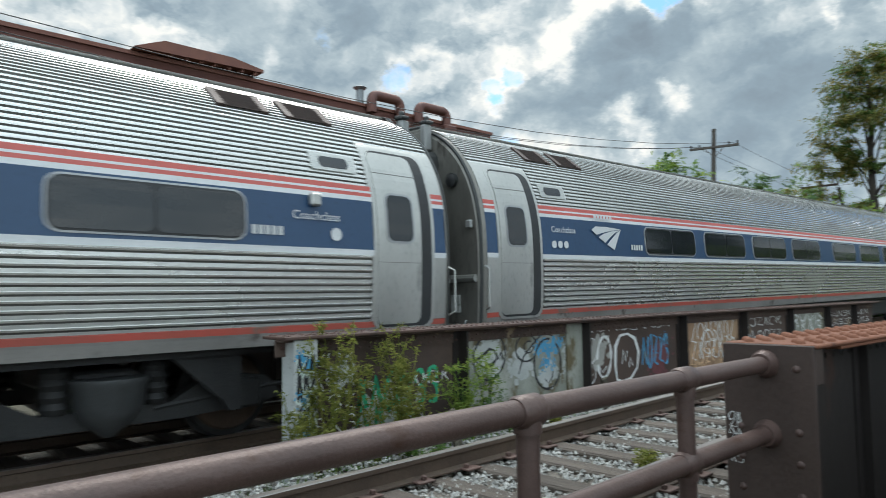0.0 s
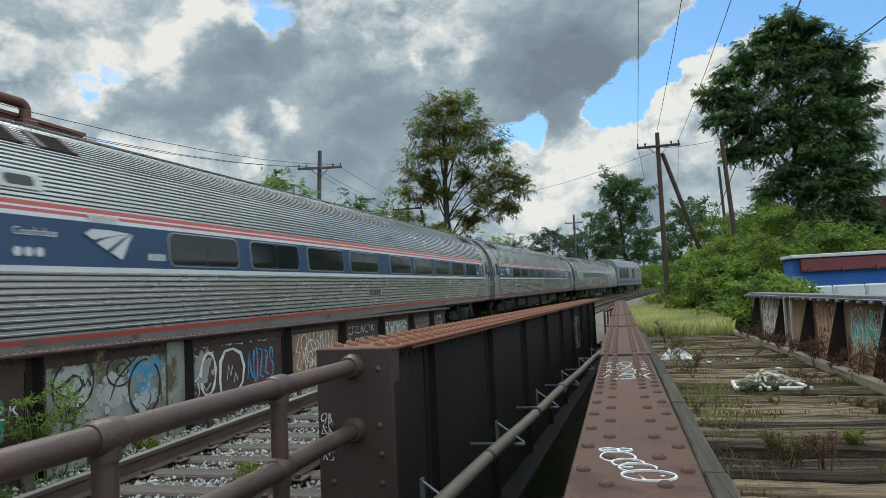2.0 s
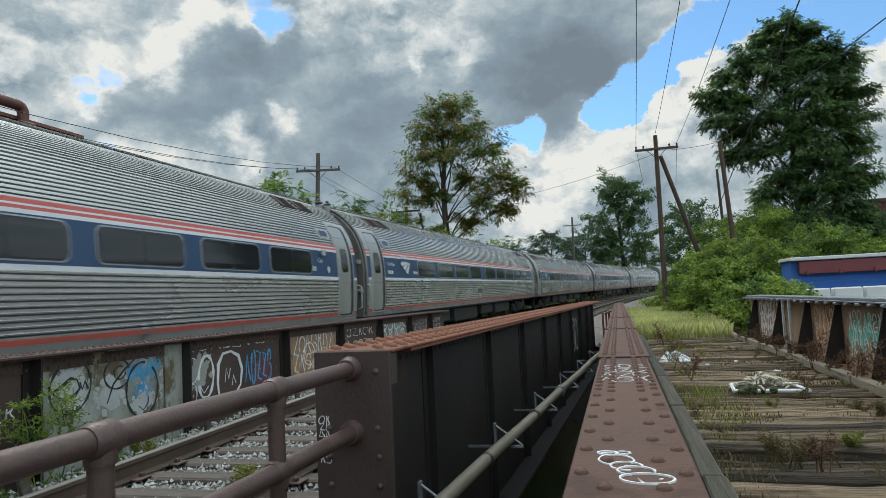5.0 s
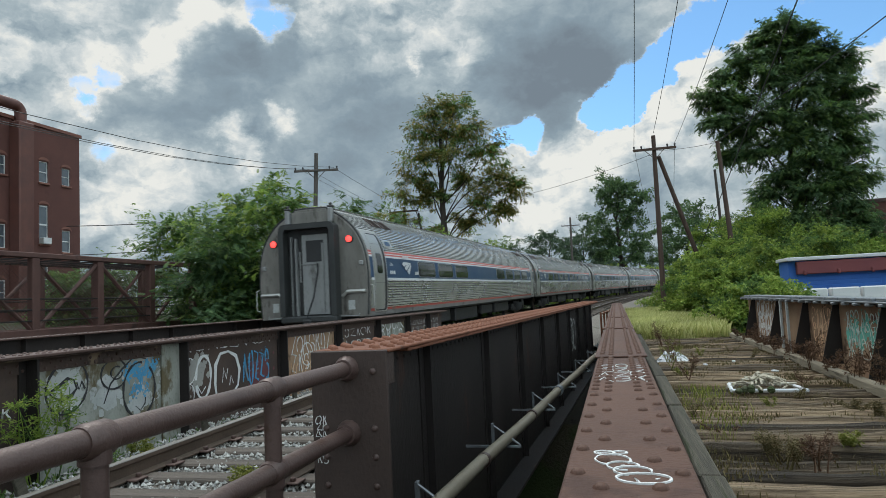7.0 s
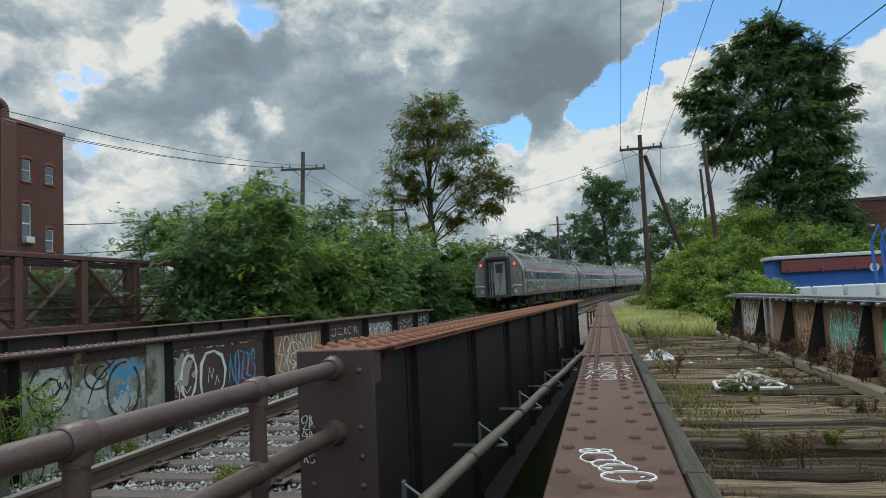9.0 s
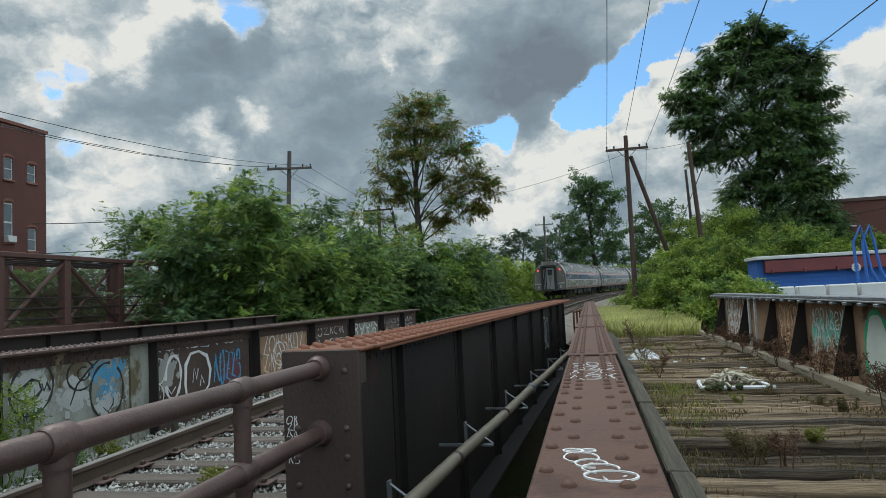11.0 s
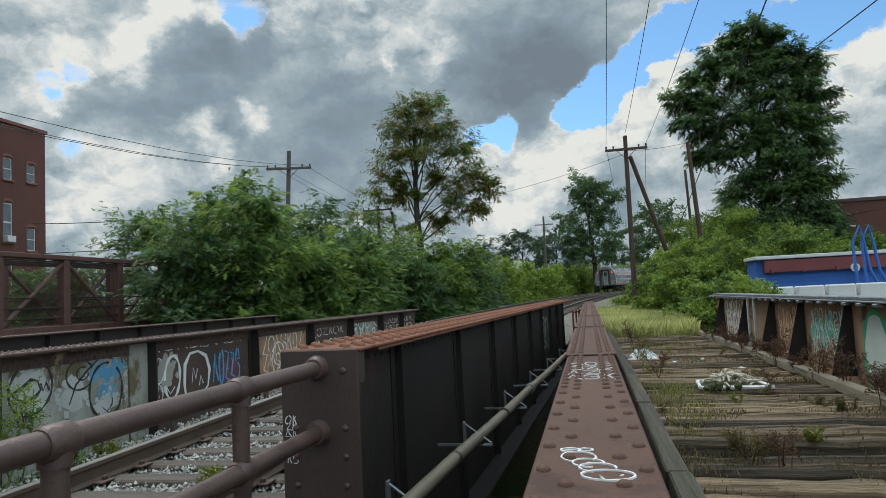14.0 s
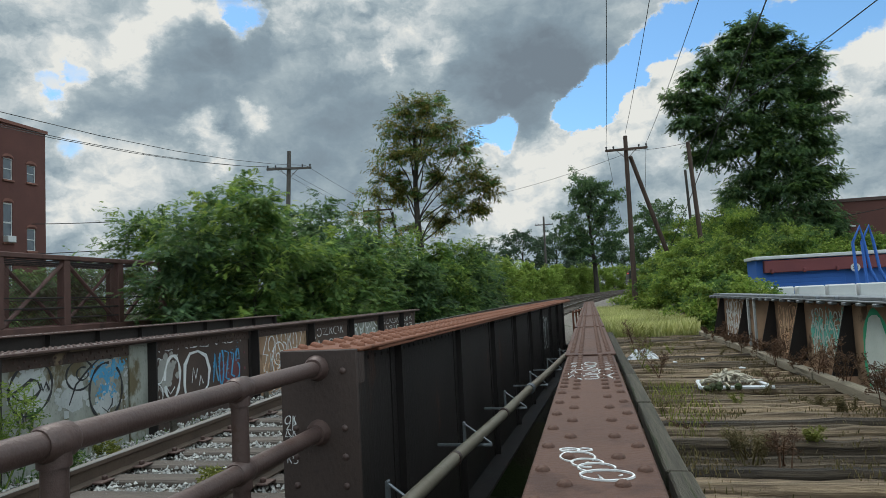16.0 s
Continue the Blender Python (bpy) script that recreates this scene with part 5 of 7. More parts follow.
def patch(mesh, y0, y1, h0, h1, r, lift, side=1, slot=0):
    """A rounded plate that follows the curve of the coach's side."""
    rows = [(h0 + r * (1 - math.cos(radians(a))), r * (1 - math.sin(radians(a)))) for a in (0, 30, 60, 90)]
    m = max(1, int((h1 - h0 - 2 * r) / 0.12))
    rows += [(h0 + r + (h1 - h0 - 2 * r) * i / m, 0.0) for i in range(1, m)]
    rows += [(h1 - r * (1 - math.cos(radians(a))), r * (1 - math.sin(radians(a)))) for a in (90, 60, 30, 0)]
    k = len(mesh.v)
    for h, ins in rows:
        for ly in (lift, -0.012):
            mesh.v += [(side * (shell_x(h) + ly), y0 + ins, h), (side * (shell_x(h) + ly), y1 - ins, h)]
    for i in range(len(rows) - 1):
        a, b = k + 4 * i, k + 4 * i + 4
        for q in ((a, a + 1, b + 1, b), (a, b, b + 2, a + 2), (a + 1, a + 3, b + 3, b + 1)):
            mesh.f.append(q)
            mesh.s.append(slot)
    e = k + 4 * (len(rows) - 1)
    mesh.f += [(k, k + 2, k + 3, k + 1), (e, e + 1, e + 3, e + 2)]
    mesh.s += [slot, slot]
    return mesh


def letters(text, size, material, parent, at, label):
    c = bpy.data.curves.new("lettering", "FONT")
    c.body, c.size, c.extrude, c.resolution_u = text, size, 0.001, 2
    tmp = bpy.data.objects.new("lettering", c)
    me = bpy.data.meshes.new_from_object(tmp)
    bpy.data.objects.remove(tmp)
    me.materials.clear()
    me.materials.append(material)
    return part("lettering", me, None, parent, label, at=at)


def on_side(y, h):
    """Pose for flat marks on the right side of a coach: read along -y to the right when seen from outside."""
    slope = math.atan2(shell_x(h + 0.05) - shell_x(h - 0.05), 0.1)
    return Matrix.Translation((shell_x(h) + 0.011, y, h)) @ pose(0, 0, 0, 0, 0, 90) @ pose(0, 0, 0, 90 - math.degrees(-slope))


def wheelset_data():
    m = Mesh().tube([(-1.0, 0, 0), (1.0, 0, 0)], 0.075, 10)
    for s in (-1, 1):
        m.tube([(s * 0.66, 0, 0), (s * 0.69, 0, 0), (s * 0.70, 0, 0), (s * 0.80, 0, 0)], [0.485, 0.485, 0.455, 0.455], 28)
        m.tube([(s * 0.80, 0, 0), (s * 0.82, 0, 0)], [0.40, 0.38], 20, 1)
        for k in range(6):
            a = k * math.pi / 3
            m.tube([(s * 0.815, 0.22 * math.cos(a), 0.22 * math.sin(a)), (s * 0.835, 0.22 * math.cos(a), 0.22 * math.sin(a))], 0.035, 6, 1)
        m.tube([(s * 0.82, 0, 0), (s * 0.98, 0, 0)], 0.10, 12)
    return m.data("wheelset", [TRUCK, RAIL_SIDE], True)


def truck_frame_data():
    m = Mesh()
    for s in (-1, 1):
        x = s * 1.08
        m.prism([(-1.75, 0.40), (-1.55, 0.62), (-1.0, 0.70), (-0.55, 0.46), (0.55, 0.46), (1.0, 0.70), (1.55, 0.62), (1.75, 0.40), (1.3, 0.34), (0.7, 0.30), (-0.7, 0.30), (-1.3, 0.34)], x - 0.07, x + 0.07, 0)
        for y in (-1.3, 1.3):
            m.cbox(x - 0.10, x + 0.12, y - 0.16, y + 0.16, 0.32, 0.62, 0.03)
        m.tube([(x + s * 0.05, 0.4, 0.42), (x + s * 0.05, 1.95, 0.55)], 0.03, 8)
    m.cbox(-1.1, 1.1, -0.28, 0.28, 0.55, 0.80, 0.03)
    return m.data("truck_frame", TRUCK, True)


WHEELS, TRUCK_FRAME = wheelset_data(), truck_frame_data()
SPRING = Mesh().tube([(0, 0, 0.46 + 0.05 * i) for i in range(9)], [0.13 if i % 2 else 0.105 for i in range(9)], 12).data("coil_spring", TRUCK, True)
HOPPER = Mesh().tube([(0, 0, 0.22), (0, 0, 0.36), (0, 0, 0.50), (0, 0, 0.66), (0, 0, 0.70), (0, 0, 0.74)], [0.05, 0.22, 0.30, 0.31, 0.34, 0.34], 16).data("air_spring", HOPPER_GREY, True)
HANGER = Mesh().prism([(0.0, 0.93), (0.75, 0.93), (0.75, 0.34), (0.62, 0.34), (0.55, 0.45)], 1.28, 1.34, 0).data("hanger_bracket", TRUCK)
LONG, ENDS = profile(True), profile(False)
LONG_PLAIN, ENDS_PLAIN = profile(True, False), profile(False, False)
VEST = 1.14


def body_data(band):
    m = Mesh()
    e = CAR_L / 2
    shell_section(m, LONG if band else LONG_PLAIN, -e + VEST, e - VEST)
    for s in (-1, 1):
        a, b = sorted((s * e, s * (e - VEST)))
        shell_section(m, ENDS if band else ENDS_PLAIN, a, b)
        end_cap(m, s * e, s)
    return m.data("body", SHELL_MATS)


BODY, BODY_PLAIN = body_data(True), body_data(False)
RIM = {s: patch(Mesh(), -0.87, 0.87, 1.965, 2.455, 0.12, 0.012, s).data("window", RUBBER_RIM) for s in (1, -1)}
SEAL = {s: patch(Mesh(), -0.852, 0.852, 1.983, 2.437, 0.11, 0.015, s).data("seal", BLACKISH) for s in (1, -1)}
PANE = {(s, k): patch(Mesh(), -0.832 + 0.842 * k, -0.010 + 0.842 * k, 2.003, 2.417, 0.07, 0.018, s).data("pane", GLASS) for s in (1, -1) for k in (0, 1)}
RIM_S = {s: patch(Mesh(), -0.52, 0.52, 1.975, 2.45, 0.08, 0.012, s).data("window", RUBBER_RIM) for s in (1, -1)}
PANE_S = {s: patch(Mesh(), -0.502, 0.502, 1.993, 2.432, 0.06, 0.017, s).data("pane", GLASS) for s in (1, -1)}
DOOR_FRAME = {s: patch(Mesh(), -0.45, 0.47, 1.04, 3.16, 0.13, 0.010, s).data("door_frame", STEEL_FLAT) for s in (1, -1)}
# black seal, widened along one edge to paint the door recess's shadow
DOOR_GAP = {s: patch(Mesh(), -0.40, 0.42, 1.07, 3.12, 0.12, 0.0125, s).data("door_seal", BLACKISH) for s in (1, -1)}
DOOR = {s: patch(Mesh(), -0.40, 0.25, 1.10, 3.09, 0.09, 0.020, s).data("door", STEEL_FLAT) for s in (1, -1)}
DOOR_RIM = {s: patch(Mesh(), -0.28, 0.14, 2.02, 2.60, 0.09, 0.026, s).data("door_window", RUBBER_RIM) for s in (1, -1)}
DOOR_PANE = {s: patch(Mesh(), -0.255, 0.115, 2.045, 2.575, 0.08, 0.030, s).data("pane", GLASS) for s in (1, -1)}
SIGN_RIM = {s: patch(Mesh(), -0.30, 0.30, 2.78, 2.98, 0.03, 0.020, s).data("sign_box", STEEL_FLAT) for s in (1, -1)}
SIGN_PANE = {s: patch(Mesh(), -0.19, 0.19, 2.82, 2.94, 0.05, 0.025, s).data("pane", GLASS) for s in (1, -1)}


def vent_data(s):
    """One louvred vent on the shoulder of the roof."""
    m = Mesh()
    h0, h1 = 3.36, 3.60
    a, b = Vector((s * shell_x(h0), 0, h0)), Vector((s * shell_x(h1), 0, h1))
    d = b - a
    n = Vector((abs(d.z) * s, 0, abs(d.x))).normalized() * 0.045
    for off in (-0.25, 0.25):
        lo, hi = Vector((0, off - 0.05, 0)), Vector((0, off + 0.05, 0))
        m.add([a + lo, b + lo, b + hi, a + hi, a + n + lo, b + n + lo, b + n + hi, a + n + hi], ((0, 1, 2, 3), (4, 5, 6, 7), (0, 1, 5, 4), (1, 2, 6, 5), (2, 3, 7, 6), (3, 0, 4, 7)))
    for k in range(6):
        p = a + d * (k + 0.5) / 6 + n * 0.6
        m.box(p.x - 0.025, p.x + 0.025, -0.22, 0.22, p.z - 0.012, p.z + 0.012)
    return m.data("roof_vent", RUST_END)


VENT = {s: vent_data(s) for s in (1, -1)}


def end_gear(car, s, tail):
    """Diaphragm, door, steps, hand rails and lamps at one end of a coach (s: 1 ahead, -1 behind)."""
    y = s * (CAR_L / 2 + 0.105)

    def yy(a, b):
        return sorted((y + s * a, y + s * b))
    a, b = yy(0.0, 0.30)
    arch = [(-0.80, 1.03), (-0.80, 3.22), (-0.785, 3.32), (-0.73, 3.39), (-0.64, 3.42), (0.64, 3.42), (0.73, 3.39), (0.785, 3.32), (0.80, 3.22), (0.80, 1.03), (0.66, 1.03), (0.66, 3.20), (0.60, 3.28), (-0.60, 3.28), (-0.66, 3.20), (-0.66, 1.03)]
    d = part("diaphragm", Mesh().prism(arch, a, b, 1), FRAME_GREY, car, "dark grey gangway diaphragm frame")
    part("threshold", Mesh().cbox(-0.80, 0.80, a, b, 0.86, 1.02, 0.03), FRAME_GREY, d)
    a, b = yy(0.005, 0.012)
    # dark back and flat black strips paint the shade inside the recess
    part("recess_back", Mesh().box(-0.66, 0.66, a, b, 1.0, 3.3), TRUCK, d)
    part("recess_side", Mesh().box(-0.655, -0.36, *yy(0.0125, 0.02), 1.02, 3.27), BLACKISH, d)
    part("recess_side", Mesh().box(0.50, 0.655, *yy(0.0125, 0.02), 1.02, 3.27), BLACKISH, d)
    part("side_channel", Mesh().cbox(-0.56, -0.53, *yy(0.021, 0.10), 1.03, 3.1, 0.005).cbox(-0.40, -0.37, *yy(0.021, 0.16), 1.03, 3.05, 0.005), STEEL_DULL, d, kind="stuff")
    a, b = yy(-0.02, 0.03)
    part("gangway_door", Mesh().cbox(-0.26, 0.48, a, b, 1.05, 3.14, 0.01), STEEL_DULL, d, "pale grey gangway door")
    a, b = yy(0.0302, 0.04)
    part("door_pane", Mesh().cbox(-0.14, 0.36, a, b, 2.42, 2.98, 0.003), BLACKISH, d)
    a, b = yy(0.0305, 0.07)
    part("grab_bar", Mesh().tube([(-0.31, (a + b) / 2, 1.9), (-0.31, (a + b) / 2, 2.7)], 0.018, 8).tube([(-0.31, (a + b) / 2, 2.36), (0.20, (a + b) / 2, 2.36)], 0.014, 8).tube([(0.34, (a + b) / 2, 1.1), (0.34, (a + b) / 2, 2.9)], 0.03, 8), STEEL_DULL, d)
    a, b = yy(0.0, 0.02)
    part("header_panel", Mesh().cbox(-0.54, 0.54, *yy(0.0, 0.02), 3.44, 3.74, 0.006), GREY_END, car, "stained grey panel over the gangway")
    for x in (-0.68, 0.56):
        part("roof_post", Mesh().cbox(x, x + 0.12, *yy(0.0, 0.14), 3.425, 3.80, 0.02), STEEL_DULL, car)
        part("roof_hook", Mesh().cbox(x - 0.02, x + 0.14, *yy(-0.02, 0.13), 3.81, 3.86, 0.015).cbox(x + 0.02, x + 0.10, *yy(0.02, 0.09), 3.862, 3.93, 0.02), FRAME_GREY, car, "dark steel roof hook")
    for q in (-1, 1):
        part("end_rib", Mesh().tube([(q * 1.50, y + s * 0.02, 1.60), (q * 0.98, y + s * 0.02, 1.60), (q * 0.84, y + s * 0.02, 1.48)], 0.05, 8), STEEL_FLAT, car)
        part("end_rim", Mesh().tube([(q * shell_x(1.0 + 0.11 * k) * 0.975, y - s * 0.035, 1.0 + 0.11 * k) for k in range(26)] + [(q * 0.45, y - s * 0.035, 3.825), (0, y - s * 0.035, 3.845)], 0.026, 6), FRAME_GREY, car, "dark rim round the end")
    for x in (-1.09, 1.09):
        ln = part("tail_lamp", Mesh().tube([(x, y - s * 0.02, 2.95), (x, y + s * 0.05, 2.95)], 0.10, 18), FRAME_GREY, car, "round lamp housing", smooth=True)
        part("lens", Mesh().tube([(x, y + s * 0.05, 2.95), (x, y + s * 0.07, 2.95)], [0.085, 0.05], 18), TAIL if tail else BLACKISH, ln, "glowing red lens" if tail else "unlit dark lens", smooth=True)
        part("step_plate", Mesh().cbox(x - 0.09, x + 0.09, *yy(0.0, 0.012), 1.14, 1.38, 0.004), SPRAY_PALE, car, "small pale notice plate")
    for x in (-1.46, 1.34):
        part("latch", Mesh().cbox(x, x + 0.12, *yy(0.0, 0.05), 2.26, 2.38, 0.02), STEEL_DULL, car)
    for sx in (-1, 1):
        part("hand_rail", Mesh().tube([(sx * 1.60, y - s * 0.06, 1.18), (sx * 1.69, y - s * 0.04, 1.22), (sx * 1.69, y - s * 0.04, 1.72), (sx * 1.60, y - s * 0.06, 1.76)], 0.014, 8), STEEL_FLAT, car, smooth=True)
        part("step", Mesh().tube([(sx * 0.78, y + s * 0.05, 0.98), (sx * 1.30, y + s * 0.05, 0.98), (sx * 1.30, y + s * 0.02, 1.04)], 0.016, 8), STEEL_DULL, car)
    if tail:
        part("hose", Mesh().tube([(0.18, y + s * 0.05, 2.38), (0.22, y + s * 0.12, 2.15), (0.12, y + s * 0.2, 1.5), (0.0, y + s * 0.33, 1.05), (-0.06, y + s * 0.33, 0.75)], 0.022, 8), BLACKISH, car, "black hanging cable", smooth=True)
    part("coupler", Mesh().cbox(-0.13, 0.13, *yy(-0.3, 0.42), 0.70, 0.95, 0.04), TRUCK, car)


def mark(car, y, h):
    """The operator's sign as plain white sweeping shapes."""
    m = Mesh()
    # three blades that fan out from one point and end along a slant
    m.prism([(-0.050, 0.27), (0.080, 0.20), (0.236, 0.235), (0.470, 0.275), (0.730, 0.31), (0.340, 0.335), (0.054, 0.33)][::-1], 0, 0.0020, 2)
    m.prism([(0.132, 0.165), (0.301, 0.08), (0.444, 0.17), (0.574, 0.245), (0.730, 0.30), (0.496, 0.272), (0.275, 0.225)][::-1], 0, 0.0024, 2)
    m.prism([(0.353, 0.055), (0.548, -0.03), (0.626, 0.10), (0.691, 0.21), (0.749, 0.30), (0.626, 0.245), (0.496, 0.155)][::-1], 0, 0.0028, 2)
    bars = Mesh()
    for k in range(6):
        bars.box(0.02 + 0.085 * k, 0.08 + 0.085 * k, 0.45, 0.51, 0, 0.002)
    part("emblem", m, WHITE, car, "white sweeping emblem", at=on_side(y, h))
    part("emblem_bar", bars, WHITE, car, "row of small white bars", at=on_side(y, h))


def number_bars(car, y, h, n=5, size=0.09, material=None):
    m = Mesh()
    for k in range(n):
        m.box(k * size * 0.8, k * size * 0.8 + size * 0.55, 0, size, 0, 0.002)
    part("number_bars", m, material or PALE, car, "small pale bars", at=on_side(y, h))


def coach(label, windows, band=True, tail=False, sign="Coachclass", plate=None):
    """windows: (place along the car, wide or small)."""
    car = thing("passenger_coach", label, "railway coach", group="coaches of the train")
    part("body", BODY if band else BODY_PLAIN, None, car, "fluted stainless steel body" if not band else "fluted stainless steel body with blue band and red stripes")
    for side in (1, -1):
        for y, wide in windows:
            w = part("window", (RIM if wide else RIM_S)[side], None, car, at=pose(0, y, 0))
            if wide:
                part("seal", SEAL[side], None, w)
            for k in ((0, 1) if wide else (0,)):
                part("pane", PANE[side, k] if wide else PANE_S[side], None, w)
        for e in (1, -1):
            y = e * (CAR_L / 2 - 0.66)
            at = pose(0, y, 0)
            f = part("door_frame", DOOR_FRAME[side], None, car, at=at)
            part("door_seal", DOOR_GAP[side], None, f)
            dr = part("door", DOOR[side], None, car, "brushed steel sliding door", at=at)
            dw = part("door_window", DOOR_RIM[side], None, dr)
            for h in (1.80, 2.83):
                part("seam", Mesh().box(side * shell_x(h) - 0.0225, side * shell_x(h) + 0.0225, -0.39, 0.24, h - 0.003, h + 0.003), SKIRT, dr)
            part("pane", DOOR_PANE[side], None, car, at=at)
            sb = part("sign_box", SIGN_RIM[side], None, car, at=pose(0, e * (CAR_L / 2 - 1.56), 0))
            part("pane", SIGN_PANE[side], None, sb)
    for side in (1, -1):
        for y in (CAR_L / 2 - 2.45, CAR_L / 2 - 1.65, -CAR_L / 2 + 1.65, -CAR_L / 2 + 2.45):
            part("roof_vent", VENT[side], None, car, "rusty louvred roof vent", at=pose(0, y, 0))
    for s in (1, -1):
        end_gear(car, s, tail and s < 0)
        t = part("truck", TRUCK_FRAME, None, car, "dark wheel truck", at=pose(0, s * 9.07, 0))
        for y in (-1.3, 1.3):
            part("wheelset", WHEELS, None, t, at=pose(0, y, 0.455))
        for sx in (-1, 1):
            part("air_spring", HOPPER, None, t, "grey funnel-shaped air spring", at=pose(sx * 1.14, 0, 0))
            for y in (-0.42, 0.42):
                part("coil_spring", SPRING, None, t, at=pose(sx * 1.08, y, 0))
        part("hanger_bracket", HANGER, None, car, at=pose(0, s * 9.07 + 0.42, 0))
    for a, b, z in ((-6.4, -4.6, 0.42), (-3.9, -0.5, 0.36), (0.3, 2.4, 0.45), (3.0, 6.2, 0.40)):
        part("equipment_box", Mesh().cbox(-1.27, 1.27, a, b, z, 0.879, 0.05), TRUCK, car, "dark underfloor equipment box")
    part("underframe", Mesh().box(-1.4, 1.4, -12.4, 12.4, 0.88, 0.945), TRUCK, car)
    if band:
        mark(car, -CAR_L / 2 + 2.38, 2.06)
        letters(sign, 0.13, WHITE, car, on_side(-CAR_L / 2 + 1.35, 2.26), "small white lettering")
        letters(sign, 0.13, WHITE, car, on_side(CAR_L / 2 - 2.15, 2.22), "small white lettering")
        number_bars(car, -CAR_L / 2 + 3.42, 2.04)
        number_bars(car, CAR_L / 2 - 2.60, 2.04)
        dots = Mesh()
        for k in range(3):
            dots.tube([(0.09 * k + 0.05 * k, 0, 0), (0.09 * k + 0.05 * k, 0, 0.003)], 0.055, 14)
        part("symbol", dots, WHITE, car, "small round white symbols", at=on_side(-CAR_L / 2 + 1.4, 2.08))
        part("symbol", Mesh().tube([(0, 0, 0), (0, 0, 0.003)], 0.07, 14), WHITE, car, "small round white symbol", at=on_side(CAR_L / 2 - 1.62, 2.08))
        part("wall_lamp", Mesh().cbox(1.57, 1.66, CAR_L / 2 - 1.95, CAR_L / 2 - 1.83, 2.36, 2.50, 0.02), STEEL_FLAT, car)
    if plate is not None:
        p = part("number_plate", Mesh().cbox(shell_x(1.5) + 0.010, shell_x(1.5) + 0.026, plate - 0.45, plate + 0.45, 1.40, 1.58, 0.004), STEEL_FLAT, car, "steel plate with dark bars")
        m = Mesh()
        for k in range(5):
            m.box(shell_x(1.5) + 0.024, shell_x(1.5) + 0.029, plate - 0.36 + 0.15 * k, plate - 0.27 + 0.15 * k, 1.425, 1.555)
        part("number_bars", m, BLACKISH, p, "dark bars")
    return car


LOCO_GREY = mat("silver_grey_paint", (0.20, 0.21, 0.215), (0.28, 0.29, 0.295), 0.8, 0.45, 0.3, 0.05, 20, streak=(1, 0.4, 1), spots=(0.13, 0.13, 0.125), spot_at=0.6)


def locomotive():
    car = thing("locomotive", "silver-grey diesel locomotive with dark grilles", "locomotive")
    L = 21.0
    sec = [(-1.5, 1.0), (-1.52, 3.3), (-1.15, 3.95), (-0.5, 4.25), (0.5, 4.25), (1.15, 3.95), (1.52, 3.3), (1.5, 1.0)]
    part("body", Mesh().prism(sec, -L / 2, L / 2 - 2.6, 1), LOCO_GREY, car, "grey body")
    nose = Mesh()
    n = len(sec)
    nose.add([(x, L / 2 - 2.599, z) for x, z in sec] + [(x * 0.85, L / 2, min(z, 2.7)) for x, z in sec], [(i, (i + 1) % n, (i + 1) % n + n, i + n) for i in range(n)] + [tuple(range(n, 2 * n))])
    part("nose", nose, LOCO_GREY, car, "sloping nose")
    for y in (-8.6, -6.3, -4.0, 0.8):
        for s in (-1, 1):
            part("grille", Mesh().cbox(s * 1.515 - 0.02, s * 1.515 + 0.02, y, y + 1.7, 1.9, 3.1, 0.008), BLACKISH, car)
    part("stripe", Mesh().box(-1.53, 1.53, -L / 2 + 0.01, L / 2 - 2.7, 1.25, 1.6), BLUE, car, "dark blue stripe")
    for s in (-1, 1):
        part("cab_window", Mesh().cbox(s * 1.515 - 0.02, s * 1.515 + 0.02, L / 2 - 4.2, L / 2 - 3.2, 2.7, 3.3, 0.01), GLASS, car)
    part("fuel_tank", Mesh().cbox(-1.3, 1.3, -3, 3, 0.3, 0.98, 0.1), TRUCK, car)
    part("rear_door", Mesh().cbox(-0.35, 0.35, -L / 2 - 0.03, -L / 2 + 0.02, 1.2, 3.2, 0.01), GREY_END, car)
    part("roof_stack", Mesh().cbox(-0.6, 0.6, -2.5, 1.5, 4.2, 4.4, 0.05), STEEL_DULL, car)
    for s in (1, -1):
        t = part("truck", TRUCK_FRAME, None, car, "dark wheel truck", at=pose(0, s * 6.6, 0))
        for y in (-1.3, 1.3):
            part("wheelset", WHEELS, None, t, at=pose(0, y, 0.455))
    return car


ROW = [(9.28 - 2.1 * k - (0.55 if k > 4 else 0), True) for k in range(9)]
CAFE = [(y, True) for y in (-8.15, -6.05, -3.93, 3.1, 5.25, 7.4, 9.5)]
COACH_LABEL = "fluted stainless steel coach with blue window band and red stripes"
train = [
    (locomotive(), 63.7, 6.6),
    (coach("plain silver fluted steel coach with dark windows", [(-8.2 + 1.37 * k, False) for k in range(13)], band=False), 39.3, 9.07),
    (coach(COACH_LABEL, ROW), 12.8, 9.07),
    (coach(COACH_LABEL, ROW, plate=-1.2), -13.7, 9.07),
    (coach(COACH_LABEL, ROW, plate=-1.2), -40.2, 9.07),
    (coach("stainless steel food service coach with red tail lamps lit", CAFE, tail=True, sign="Cafe"), -66.7, 9.07),
]
letters("FOOD SERVICE CAR", 0.15, BLACKISH, train[-1][0], on_side(-CAR_L / 2 + 2.35, 2.80), "dark lettering")
TRAIN_RAIL_Z = -0.12 + 0.172


def train_at(t):
    """Where the rear face of the third vehicle is along the line."""
    early = min(t, 7.0)
    go = 6.7 + 11.919 * early + 0.1121 * early ** 2 + 0.00135 * early ** 3
    late = t - early
    # it stops gaining speed as it reaches the curve
    return go + 13.05 * late + 0.32 * (1 - math.exp(-2 * late))


